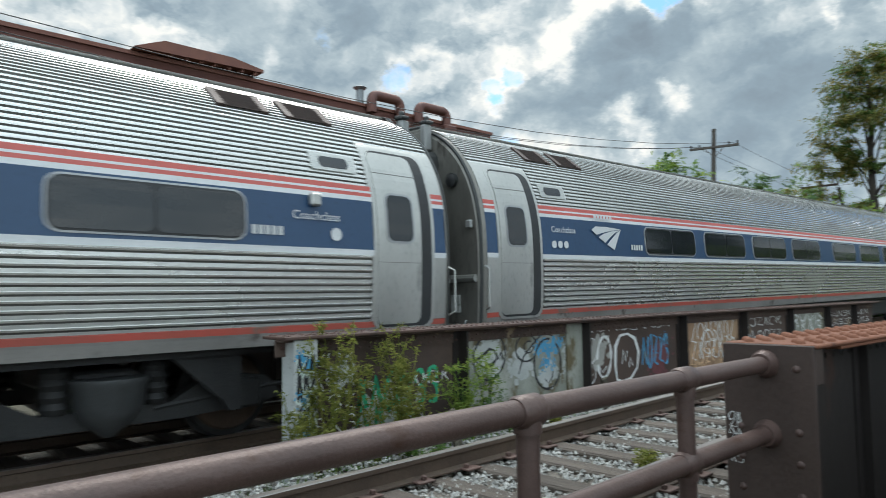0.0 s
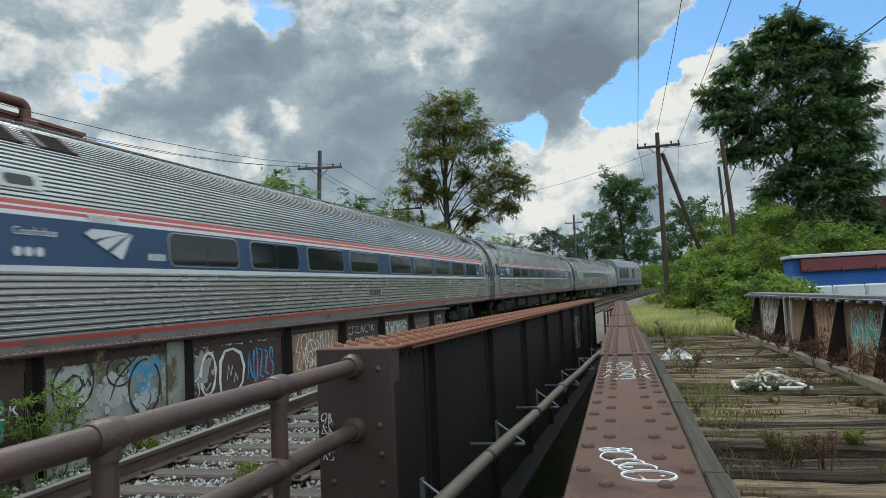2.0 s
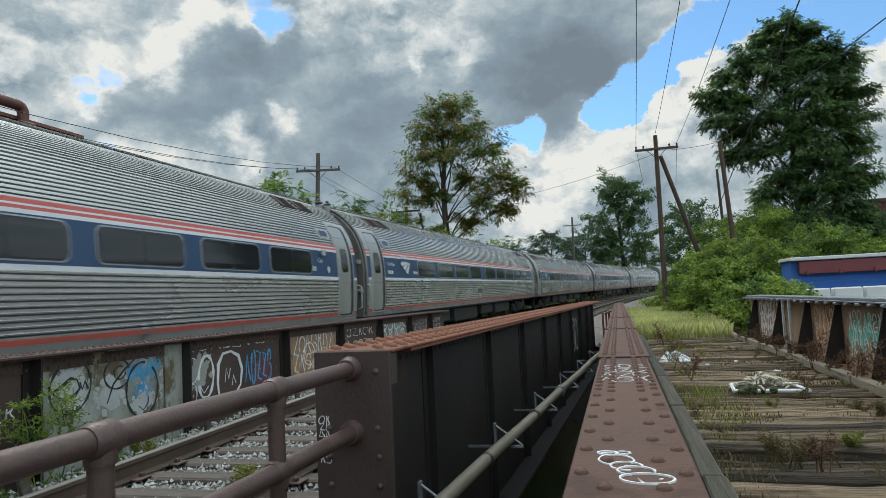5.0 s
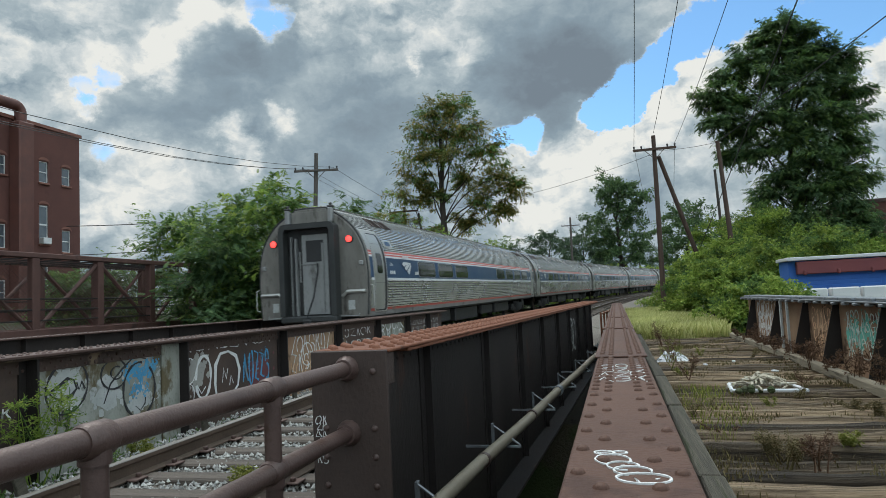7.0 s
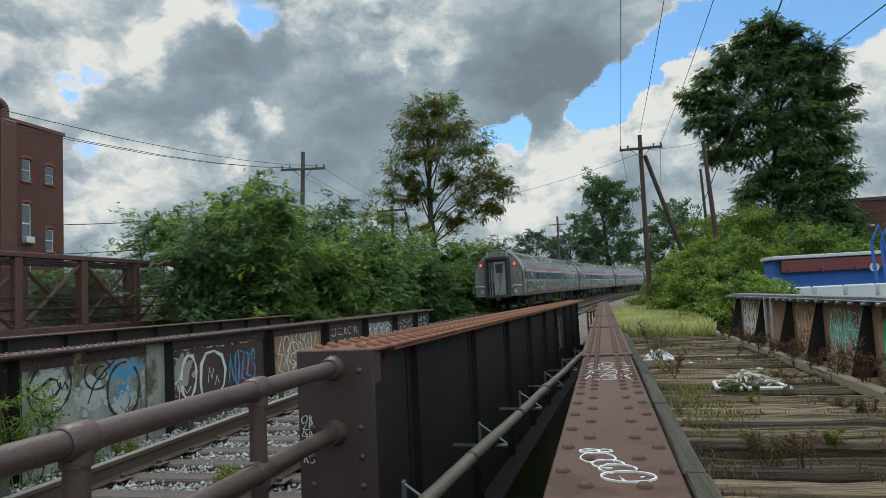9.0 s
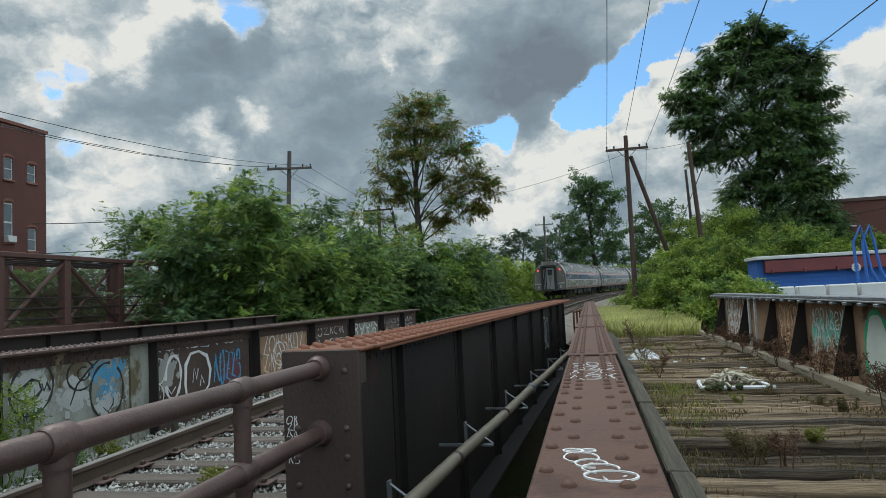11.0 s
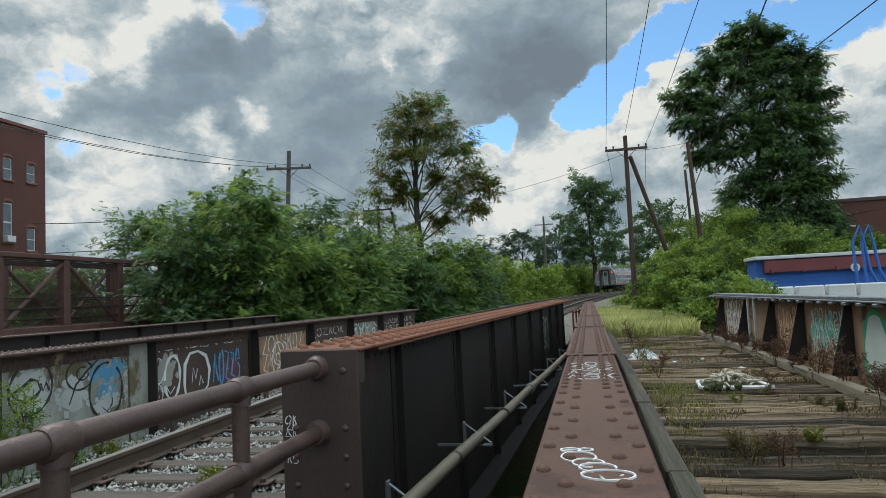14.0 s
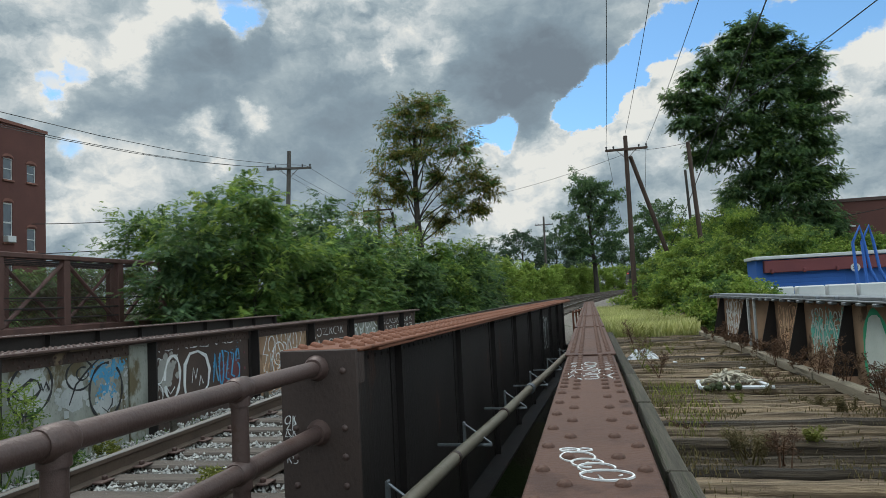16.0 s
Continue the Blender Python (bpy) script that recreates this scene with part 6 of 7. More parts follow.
def vehicle_pose(middle, half):
    a, b = middle - half, middle + half
    xa, xb = along(TRAIN_X, a)[0], along(TRAIN_X, b)[0]
    return pose((xa + xb) / 2, middle, TRAIN_RAIL_Z + (rise(a) + rise(b)) / 2, 0, 0, -math.degrees(math.atan2(xb - xa, b - a))) @ pose(0, 0, 0, math.degrees(math.atan2(rise(b) - rise(a), b - a)))


def motions():
    for ob, off, half in train:
        walk(ob, [(k * 0.5, vehicle_pose(train_at(k * 0.5) + off, half)) for k in range(33)])
        for truck in ob.children:
            for w in truck.children:
                if w.name.startswith("wheelset"):
                    y = w.matrix_basis.translation.y
                    walk(w, [(k / 30, pose(0, y, 0.455) @ pose(0, 0, 0, -math.degrees((train_at(k / 30) - 6.7) / 0.455))) for k in range(481)])


# ---------------------------------------------------------------- trees and bushes


def limb(mesh, a, b, r0, r1, rng, bendy=0.08, n=6):
    a, b = Vector(a), Vector(b)
    L = (b - a).length
    pts, rad = [], []
    off = Vector((rng.uniform(-1, 1), rng.uniform(-1, 1), rng.uniform(0, 0.8))) * L * bendy
    for i in range(n + 1):
        t = i / n
        pts.append(a.lerp(b, t) + off * math.sin(math.pi * t) + Vector((rng.uniform(-1, 1), rng.uniform(-1, 1), 0)) * L * 0.008)
        rad.append(r0 + (r1 - r0) * t)
    mesh.tube(pts, rad, 7)
    return pts


def sprays(centres, per, seed, droop=0.25):
    """Leaf places along feathery sprays: (origin, direction, length) each."""
    g = np.random.default_rng(seed)
    out = []
    for c, d, ln in centres:
        t = g.random(per) ** 0.8
        d = np.array(d)
        side = np.cross(d, (0, 0, 1.0))
        side /= np.linalg.norm(side) + 1e-9
        p = np.array(c) + d * (ln * t)[:, None] + side * (g.normal(size=per) * ln * 0.30 * (1.1 - 0.6 * t))[:, None]
        p[:, 2] += g.normal(size=per) * ln * 0.11 - droop * ln * t * t
        out.append(p)
    return np.concatenate(out)


def fronds(name, centres, per, length, material, parent, seed, droop=0.35, pairs=5, width=0.30):
    """One mesh of feathered leaves: leaflets in pairs along a drooping stalk, set along the sprays."""
    g = np.random.default_rng(seed)
    c = np.repeat(np.array([x[0] for x in centres]), per, 0)
    d = np.repeat(np.array([x[1] for x in centres]), per, 0)
    ln = np.repeat(np.array([x[2] for x in centres]), per)[:, None]
    n = len(c)

    def unit(v):
        return v / (np.linalg.norm(v, axis=1)[:, None] + 1e-9)
    t = g.random((n, 1)) ** 0.8
    o = c + d * ln * t + g.normal(size=(n, 3)) * ln * np.array([0.20, 0.20, 0.09])
    o[:, 2:] -= 0.2 * ln * t * t
    way = unit(d + g.normal(size=(n, 3)) * 0.75)
    way[:, 2] = way[:, 2] * 0.5 - 0.05
    way = unit(way)
    side = unit(np.cross(way, np.array([0, 0, 1.0]) + g.normal(size=(n, 3)) * 0.35))
    size = length * g.uniform(0.6, 1.3, (n, 1))
    down = np.array([0, 0, 1.0])
    stalk = [o + way * size * k / pairs - down * size * droop * (k / pairs) ** 2 for k in range(pairs + 1)]
    cols = list(stalk)
    for k in range(pairs):
        mid = (stalk[k] + stalk[k + 1]) / 2 + way * size * 0.10 - down * size * 0.07
        w = width * (0.65 + 0.35 * math.sin(math.pi * (k + 0.6) / pairs))
        cols += [mid + side * size * w, mid - side * size * w]
    per_v = len(cols)
    verts = np.stack(cols, 1).reshape(-1, 3)
    tri = []
    for k in range(pairs):
        tri += [(k, k + 1, pairs + 1 + 2 * k), (k + 1, k, pairs + 2 + 2 * k)]
    loops = (np.array(tri).ravel()[None, :] + (np.arange(n) * per_v)[:, None]).ravel()
    me = bpy.data.meshes.new(name)
    me.vertices.add(len(verts))
    me.vertices.foreach_set("co", verts.astype(np.float32).ravel())
    me.loops.add(len(loops))
    me.loops.foreach_set("vertex_index", loops.astype(np.int32))
    me.polygons.add(len(loops) // 3)
    me.polygons.foreach_set("loop_start", np.arange(0, len(loops), 3, dtype=np.int32))
    me.materials.append(material)
    me.update(calc_edges=True)
    ob = new(name, me)
    ob.parent = parent
    return tagged(ob, kind="stuff")


def tree(name, label, base, trunk_to, r, masses, material, seed, per=70, size=0.2, twigs=14, bark=BARK, second=None, spread=1.0, category="tree", droop=0.25, feather=0.0, flat=1.0):
    """masses: (x, y, z, radius) of the crown's clumps from the base; limbs run from the trunk to each."""
    rng = random.Random(seed)
    t = thing(name, label, category, pose(*base))
    wood = Mesh()
    top = Vector(trunk_to)
    spine = limb(wood, (0, 0, -0.4), top, r, r * 0.35, rng, 0.03, 10)
    centres = []
    for x, y, z, s in masses:
        k = min(len(spine) - 1, max(2, int(len(spine) * (z / max(top.z, 1)) * 0.72)))
        way = limb(wood, spine[k], (x, y, z), r * 0.20, r * 0.04, rng, 0.12)
        for j in range(twigs):
            d = Vector((rng.gauss(0, 1), rng.gauss(0, 1), rng.gauss(0.15, 0.6) * flat)).normalized()
            c = Vector((x, y, z)) + d * s * rng.uniform(0.0, 0.55)
            ln = s * rng.uniform(0.45, 0.85) * spread
            if j % 3 == 0:
                limb(wood, way[-1 - (j % 2)], c + d * ln * 0.5, r * 0.045, r * 0.012, rng, 0.1, 3)
            centres.append((tuple(c), tuple(d), ln))
    part("trunk", wood, bark, t, "trunk and limbs", smooth=True)
    if feather:
        low, high = min(c[0][2] for c in centres), max(c[0][2] for c in centres)
        turned = [bool(second) and rng.random() < 0.08 + 0.30 * (c[0][2] - low) / (high - low + 1e-6) for c in centres]
        for mt, which in ((material, False), (second, True)):
            some = [c for c, k in zip(centres, turned) if k == which]
            if some:
                fronds("crown", some, per, feather, mt, t, seed + which, droop)
        return t
    spots = sprays(centres, per, seed, droop)
    if second:
        g = np.random.default_rng(seed + 50)
        # whole sprays turn the second colour, mostly near the top
        hi = (spots[::per, 2] - spots[:, 2].min()) / (np.ptp(spots[:, 2]) + 1e-6)
        pick = np.repeat(g.random(len(centres)) < 0.08 + 0.30 * hi, per)
        tagged(leaves("crown", spots[~pick], size, material, t, seed=seed), kind="stuff")
        if pick.any():
            tagged(leaves("crown", spots[pick], size, second, t, seed=seed + 1), kind="stuff")
    else:
        tagged(leaves("crown", spots, size, material, t, seed=seed), kind="stuff")
    return t


def round_masses(n, w, h, z0, seed, s0=1.0, s1=1.8, depth=None, shape=None):
    rng = random.Random(seed)
    out = []
    for i in range(n):
        u = (i + 0.5) / n
        z = z0 + h * u
        k = shape(u) if shape else math.sin(math.pi * min(0.95, 0.18 + 0.8 * u)) ** 0.6
        a = i * 2.4 + rng.uniform(-0.5, 0.5)
        q = k * rng.uniform(0.45, 1.0)
        out.append((w * q * math.cos(a), (depth or w) * q * math.sin(a), z, rng.uniform(s0, s1)))
    return out


# the tall thin-crowned tree beyond the line, and its smaller neighbour
tree("locust_tree", "tall thin-crowned olive-green tree with dark forked trunk", (-12.1, 52, -0.4), (-0.6, 0, 15.5), 0.36,
     [(-1.0, 0, 17.0, 1.5), (0.6, 0.5, 17.2, 1.3), (-1.9, 0, 15.3, 1.6), (1.6, -0.4, 15.2, 1.6), (0, 0.8, 15.2, 1.6), (2.9, 0, 13.6, 1.5), (-2.6, 0, 13.4, 1.5), (0.4, -1, 13.2, 1.5),
      (3.6, 0.4, 11.3, 1.5), (4.8, 0, 10.2, 1.2), (-3.0, 0.5, 11.6, 1.3), (1.4, 0.8, 11.4, 1.3), (2.8, -0.8, 9.4, 1.3), (-1.4, 0, 10.2, 1.1), (1.0, 0.3, 8.0, 1.0), (4.0, 0, 8.6, 0.9)],
     LEAF_OLIVE, 21, 60, 0.135, 30, second=LEAF_MID, spread=1.2, feather=0.25, flat=0.95)
tree("locust_tree", "slender yellow-green tree with sparse leaves", (-14.3, 53, -0.4), (-0.8, 0, 9.0), 0.22,
     [(-2.2, 0, 10.6, 1.2), (-0.6, 0, 10.0, 1.1), (-3.4, 0, 9.0, 1.1), (-1.8, 0, 8.4, 1.0), (0.4, 0, 7.6, 0.9), (-2.9, 0, 7.0, 1.0), (-1.2, 0, 6.2, 1.0)],
     LEAF_OLIVE, 22, 40, 0.12, 20, second=LEAF_LIGHT, spread=1.2, feather=0.24, flat=0.7)
# the broad dark tree on the bank
tree("bank_tree", "large dark green tree on the bank", (11.0, 46, 0.8), (-0.2, 0, 14.5), 0.40,
     [(0.08, 0, 16.9, 1.0), (-0.64, 0, 16.0, 1.1), (1.16, 0, 16.0, 1.1), (0.26, 0.5, 15.2, 1.3), (2.24, 0, 15.0, 1.1), (-1.81, 0, 14.9, 1.2), (3.41, 0, 14.2, 1.1), (1.16, -0.6, 14.0, 1.4), (-2.98, 0, 13.9, 1.2), (-0.82, -0.6, 13.6, 1.4), (-4.24, 0, 12.9, 1.1), (2.6, 0, 12.8, 1.3), (3.77, 0, 12.1, 1.1),
      (-2.8, 0, 12.2, 1.3), (0.62, -1, 12.2, 1.5), (-3.97, 0, 11.2, 1.1), (-2.53, 0.2, 10.4, 1.2), (1.97, -0.6, 11.0, 1.4), (3.41, 0, 10.4, 1.2), (0.71, -1, 10.2, 1.3), (2.06, -1, 9.2, 1.4), (3.23, 0, 8.6, 1.2), (-3.07, 0.2, 8.9, 0.9), (1.07, -1.2, 8.0, 1.4), (2.78, -0.6, 7.2, 1.3), (3.5, 0, 6.6, 1.2), (1.7, -1.4, 6.2, 1.4)] +
     [(-1.6, -0.8, 9.0, 1.1), (-1.0, -1.0, 11.0, 1.3), (0.0, -1.2, 9.2, 1.3), (2.51, -0.8, 5.2, 1.4), (3.14, -0.4, 4.2, 1.3), (0.44, -1.4, 6.0, 1.2), (2.06, -1.2, 3.8, 1.5), (0.62, -1.6, 4.2, 1.4), (-0.82, -1.2, 4.8, 1.2), (3.14, -0.5, 2.8, 1.4), (-0.64, -1.0, 7.2, 1.1), (-1.81, -1.0, 6.0, 1.2), (-2.26, -1.0, 4.4, 1.3), (-1.72, -1.4, 3.0, 1.4), (1.16, -1.4, 2.4, 1.5)],
     LEAF_DARK, 23, 46, 0.15, 32, second=LEAF_MID, droop=0.45, spread=1.15, feather=0.30, flat=0.8)
# trees in the middle distance
tree("broadleaf_tree", "dark rounded tree beside the line", (1.3, 116, 0.0), (-0.6, 0, 13.5), 0.5, round_masses(18, 4.6, 13.5, 6.5, 3, 1.9, 3.1), LEAF_DARK, 24, 90, 0.34, 16)
tree("broadleaf_tree", "dark tree with low crown beside the line", (7.2, 72, 0.3), (0, 0, 6.0), 0.3, round_masses(14, 3.8, 7.8, 1.6, 4, 1.4, 2.1), LEAF_DARK, 25, 70, 0.24, 14)
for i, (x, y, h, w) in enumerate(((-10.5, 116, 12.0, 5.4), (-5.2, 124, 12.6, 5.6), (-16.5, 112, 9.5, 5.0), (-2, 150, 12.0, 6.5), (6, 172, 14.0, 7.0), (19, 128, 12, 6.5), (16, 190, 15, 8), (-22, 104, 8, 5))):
    tree("distant_tree", "hazy blue-green rounded tree in the distance", (x, y, 0.2), (0, 0, h * 0.7), 0.3, round_masses(11, w, h * 0.72, h * 0.22, 30 + i, 1.8, 2.8), LEAF_HAZE, 40 + i, 70, 0.34, 14)
# tall shrubs along the far side of the line
SHRUBS = ((-15.6, 25, 5.2, 2.8, 0), (-13.4, 26, 6.8, 2.8, 1), (-15.8, 29, 8.0, 3.2, 2), (-14.2, 33, 7.4, 3.4, 0), (-12.6, 30, 5.0, 2.6, 2), (-13.4, 38, 7.0, 3.6, 0), (-11.8, 35, 4.6, 2.6, 1), (-12.2, 43, 6.4, 3.4, 2), (-10.6, 41, 4.4, 2.4, 0),
          (-11.2, 49, 6.2, 3.2, 1), (-9.6, 47, 4.2, 2.4, 2), (-10.2, 57, 6.6, 3.4, 1), (-9.6, 56, 4.4, 2.4, 0), (-10.4, 66, 6.2, 3.4, 0), (-9.2, 76, 5.8, 3.4, 1), (-8.0, 86, 5.6, 3.4, 1), (-6.4, 96, 5.4, 3.4, 1), (-5.2, 105, 6.0, 3.6, 1), (-3.6, 113, 6.0, 3.8, 1), (-1.8, 121, 6.2, 3.8, 1), (0.4, 130, 6.4, 3.8, 1), (2.8, 139, 6.4, 4.0, 1), (5.6, 150, 7.0, 4.2, 1), (9.5, 162, 7.5, 4.6, 1), (14, 175, 8, 5.5, 0), (-12, 98, 6.5, 4.0, 0), (-19.2, 31, 7.2, 3.2, 2), (-17.8, 38, 7.0, 3.4, 2), (-16.6, 46, 7.0, 3.6, 0), (-23.5, 27, 4.2, 3.0, 0), (-27.5, 31, 4.4, 3.2, 0), (-22.6, 32, 7.4, 3.2, 1))
for i, (x, y, h, w, kind) in enumerate(SHRUBS):
    tree("tall_shrub", ("dense dark green shrub beside the line", "bright green shrub beside the line", "feathery-leaved green shrub beside the line")[kind], (x, y, -0.45), (0, 0, h * 0.6), 0.10,
         round_masses(14, w * 0.8, h * 0.86, h * 0.08, 60 + i, 0.9, 1.5, shape=lambda u: 1.0 - 0.55 * u), (LEAF_DARK, LEAF_LIGHT if y > 75 else LEAF_MID, LEAF_MID)[kind], 80 + i, 19 if y < 48 else 13 if y < 80 else 40, 0.27, 20, feather=0.33 if y < 48 else 0.42 if y < 80 else 0.0, second=(LEAF_MID, LEAF_LIGHT, LEAF_LIGHT)[kind], category="shrub", spread=1.15)
# vine-covered bushes on the near bank
BUSHES = ((5.0, 26, 1.7, 1.5, 1), (5.4, 27.8, 1.5, 1.1, 1), (4.2, 33, 2.6, 1.9, 0), (6.4, 34, 3.0, 2.4, 0), (9.0, 35, 3.2, 2.6, 1), (5.8, 40, 4.0, 2.4, 0), (8.6, 42, 5.4, 3.0, 0), (11.8, 40, 3.0, 2.8, 1), (14.8, 42, 2.0, 2.4, 1), (4.8, 47, 3.4, 2.4, 0), (7.4, 52, 6.4, 3.2, 0),
          (6.2, 60, 4.2, 2.8, 0), (8.4, 66, 5.6, 3.4, 0), (12.0, 60, 6.5, 4.0, 0), (10.6, 84, 6.0, 3.6, 0), (12.5, 98, 6.0, 4.0, 0), (15.0, 112, 7.0, 4.5, 0))
for i, (x, y, h, w, kind) in enumerate(BUSHES):
    tree("vine_bush", ("vine-covered green bush on the bank", "bright yellow-green bush on the bank")[kind], (x, y, ground_height(x, y)), (0, 0, h * 0.5), 0.06,
         round_masses(12, w, h * 0.8, h * 0.08, 120 + i, 0.6, 1.1, shape=lambda u: 1.0 - 0.7 * u * u), LEAF_LIGHT, 140 + i, 90 if y < 55 else 40, 0.15 if y < 55 else 0.22, 18, second=LEAF_MID, category="bush", spread=1.2)


def blades(name, n, x0, x1, y0, y1, h, material, label, seed, z=None, wide=0.018, fn=None, category="grass"):
    g = np.random.default_rng(seed)
    xs, ys = g.uniform(x0, x1, n), g.uniform(y0, y1, n)
    zs = np.array([(z if z is not None else ground_height(a, b)) for a, b in zip(xs, ys)])
    hh = h * g.uniform(0.45, 1.2, n)
    if fn:
        keep = np.array([fn(a, b) for a, b in zip(xs, ys)]) > g.random(n)
        xs, ys, zs, hh = xs[keep], ys[keep], zs[keep], hh[keep]
        n = len(xs)
    a = g.random(n) * 6.28
    lean = g.uniform(0.1, 0.5, n) * hh
    p = np.stack([xs, ys, zs], 1)
    side = np.stack([np.cos(a), np.sin(a), np.zeros(n)], 1) * wide
    tilt = np.stack([-np.sin(a) * lean, np.cos(a) * lean, hh], 1)
    mid = p + tilt * np.array([0.35, 0.35, 0.6])
    quad = np.stack([p - side, p + side, mid + side * 0.7, p + tilt], 1)
    me = bpy.data.meshes.new(name)
    me.vertices.add(4 * n)
    me.vertices.foreach_set("co", quad.astype(np.float32).ravel())
    me.loops.add(4 * n)
    me.loops.foreach_set("vertex_index", np.arange(4 * n, dtype=np.int32))
    me.polygons.add(n)
    me.polygons.foreach_set("loop_start", np.arange(0, 4 * n, 4, dtype=np.int32))
    me.materials.append(material)
    me.update(calc_edges=True)
    return tagged(new(name, me), label, category, kind="stuff")


blades("tall_grass", 42000, 0.35, 3.3, 22.5, 40.0, 0.55, GRASS, "tall pale yellow-green grass beside the line", 7, wide=0.014)
blades("verge_grass", 14000, -14.0, -10.4, 21.6, 60.0, 0.5, WEED, "rough green grass beside the line", 8, wide=0.02)


def patchy(x, y):
    return max(0.0, noise.noise(Vector((x * 1.1, y * 0.7, 3.0))) * 1.6 - 0.12)


blades("deck_moss", 60000, 0.7, 3.4, 3.0, 24.0, 0.045, STRAW, "low dry moss and grass on the deck", 9, z=-0.09, wide=0.007, fn=patchy)
blades("deck_weeds", 14000, 0.7, 3.2, 4.0, 24.0, 0.06, STRAW, "thin dry weeds growing through the deck", 10, z=-0.09, wide=0.006, fn=lambda x, y: patchy(x + 7, y) * 0.9)
blades("trackside_weeds", 3500, -5.2, -4.5, 2.0, 9.0, 0.11, LEAF_MID, "low green weeds beside the ballast", 11, z=-0.08, wide=0.012, fn=lambda x, y: max(0, 1.1 - abs(y - 5.6) * 0.28))


blades("deck_grass", 1300, 0.75, 1.75, 7.4, 11.2, 0.14, WEED, "thin green grass growing between deck timbers", 12, z=-0.12, wide=0.004, fn=lambda x, y: max(0.0, 0.9 - 1.5 * abs(x - 0.75 - (y - 7.4) * 0.12)))


def weed(name, base, height, seed, material=WEED, n=1, label="tall yellow-green weed with feathery leaves", spread=0.24, size=0.042):
    rng = random.Random(seed)
    t = thing(name, label, "weed", pose(*base))
    wood, spots = Mesh(), []
    for s in range(n):
        tip = Vector((rng.uniform(-1, 1) * spread, rng.uniform(-1, 1) * spread, height * rng.uniform(0.7, 1.05)))
        st = Vector((rng.uniform(-0.08, 0.08), rng.uniform(-0.08, 0.08), -0.05))
        pts = limb(wood, st, tip, 0.008, 0.003, rng, 0.06, 6)
        for k in range(11):
            t0 = rng.uniform(0.3, 1.0)
            p = st.lerp(tip, t0)
            q = p + Vector((rng.uniform(-1, 1), rng.uniform(-1, 1), rng.uniform(0.1, 0.9))) * min(0.19, 0.30 * height) * (1.25 - t0 * 0.6)
            wood.tube([p, q], 0.0025, 4)
            for j in range(20):
                c = p.lerp(q, rng.uniform(0.2, 1.1))
                spots.append((c.x + rng.gauss(0, 0.013), c.y + rng.gauss(0, 0.013), c.z + rng.gauss(0, 0.013)))
    part("stem", wood, material, t)
    tagged(leaves("leaf_mass", np.array(spots), size, material, t, aspect=0.3, seed=seed, up=0.2), kind="stuff")


for i, (x, y, z, h, n, mt) in enumerate(((-5.0, 3.18, -0.1, 0.75, 6, WEED), (-5.05, 3.42, 0.1, 1.15, 7, WEED), (-4.95, 3.75, -0.1, 1.0, 4, WEED), (-5.0, 4.15, -0.1, 1.25, 10, WEED), (-5.05, 4.45, -0.1, 1.0, 3, WEED), (-5.0, 4.95, -0.1, 0.98, 7, LEAF_LIGHT), (-5.05, 5.15, -0.1, 0.9, 3, LEAF_MID),
                                      (-4.9, 5.5, -0.1, 0.35, 4, LEAF_MID), (-4.85, 6.2, -0.1, 0.3, 4, WEED), (-4.7, 4.2, -0.1, 0.3, 5, LEAF_MID), (-2.9, 4.9, -0.1, 0.3, 3, WEED))):
    weed("weed", (x, y, z), h, 200 + i, mt, n, "tall yellow-green weed against the girder" if mt is WEED else "green weed against the girder")
for i in range(16):
    rng = random.Random(300 + i)
    y = 6.8 + i * 0.95 + rng.uniform(-0.3, 0.3)
    weed("dead_weed", (3.35 + rng.uniform(-0.12, 0.06), y, -0.05), rng.uniform(0.3, 0.7), 320 + i, DEAD, 4, "dry brown weed along the deck edge", 0.26, 0.034)
for i, (x, y, h) in enumerate(((1.05, 12.5, 0.4), (0.95, 14.0, 0.5), (0.9, 15.2, 0.55), (1.2, 16.8, 0.7), (1.0, 18.2, 0.7), (1.5, 19.2, 0.6), (1.1, 20.4, 0.6))):
    weed("dead_weed", (x, y, -0.08), h, 350 + i, DEAD if i % 2 == 0 else WEED, 3, "dry weed growing through the deck", 0.24, 0.024)

for i in range(16):
    rng = random.Random(400 + i)
    x, y = rng.uniform(0.75, 3.1), 4.2 + 0.9 * i + rng.uniform(-0.3, 0.3)
    weed("deck_weed", (x, y, -0.1), rng.uniform(0.12, 0.24), 430 + i, (DEAD, STRAW, WEED, STRAW)[i % 4], 3, ("dry reddish weed between deck timbers", "dry straw-coloured weed between deck timbers", "small green weed between deck timbers", "dry straw-coloured weed between deck timbers")[i % 4], 0.22, 0.018)

for i, (x, y, h, mt) in enumerate(((1.25, 6.75, 0.26, STRAW), (1.38, 6.6, 0.22, STRAW), (1.56, 6.5, 0.24, DEAD), (2.05, 7.2, 0.15, WEED), (2.85, 8.9, 0.16, STRAW), (2.6, 9.1, 0.14, STRAW))):
    weed("deck_weed", (x, y, -0.1), h, 470 + i, mt, 6, "dry reddish weed between deck timbers" if mt is DEAD else "small yellow-green weed between deck timbers" if mt is WEED else "dry straw-coloured weed between deck timbers", 0.16, 0.022)

# ---------------------------------------------------------------- buildings


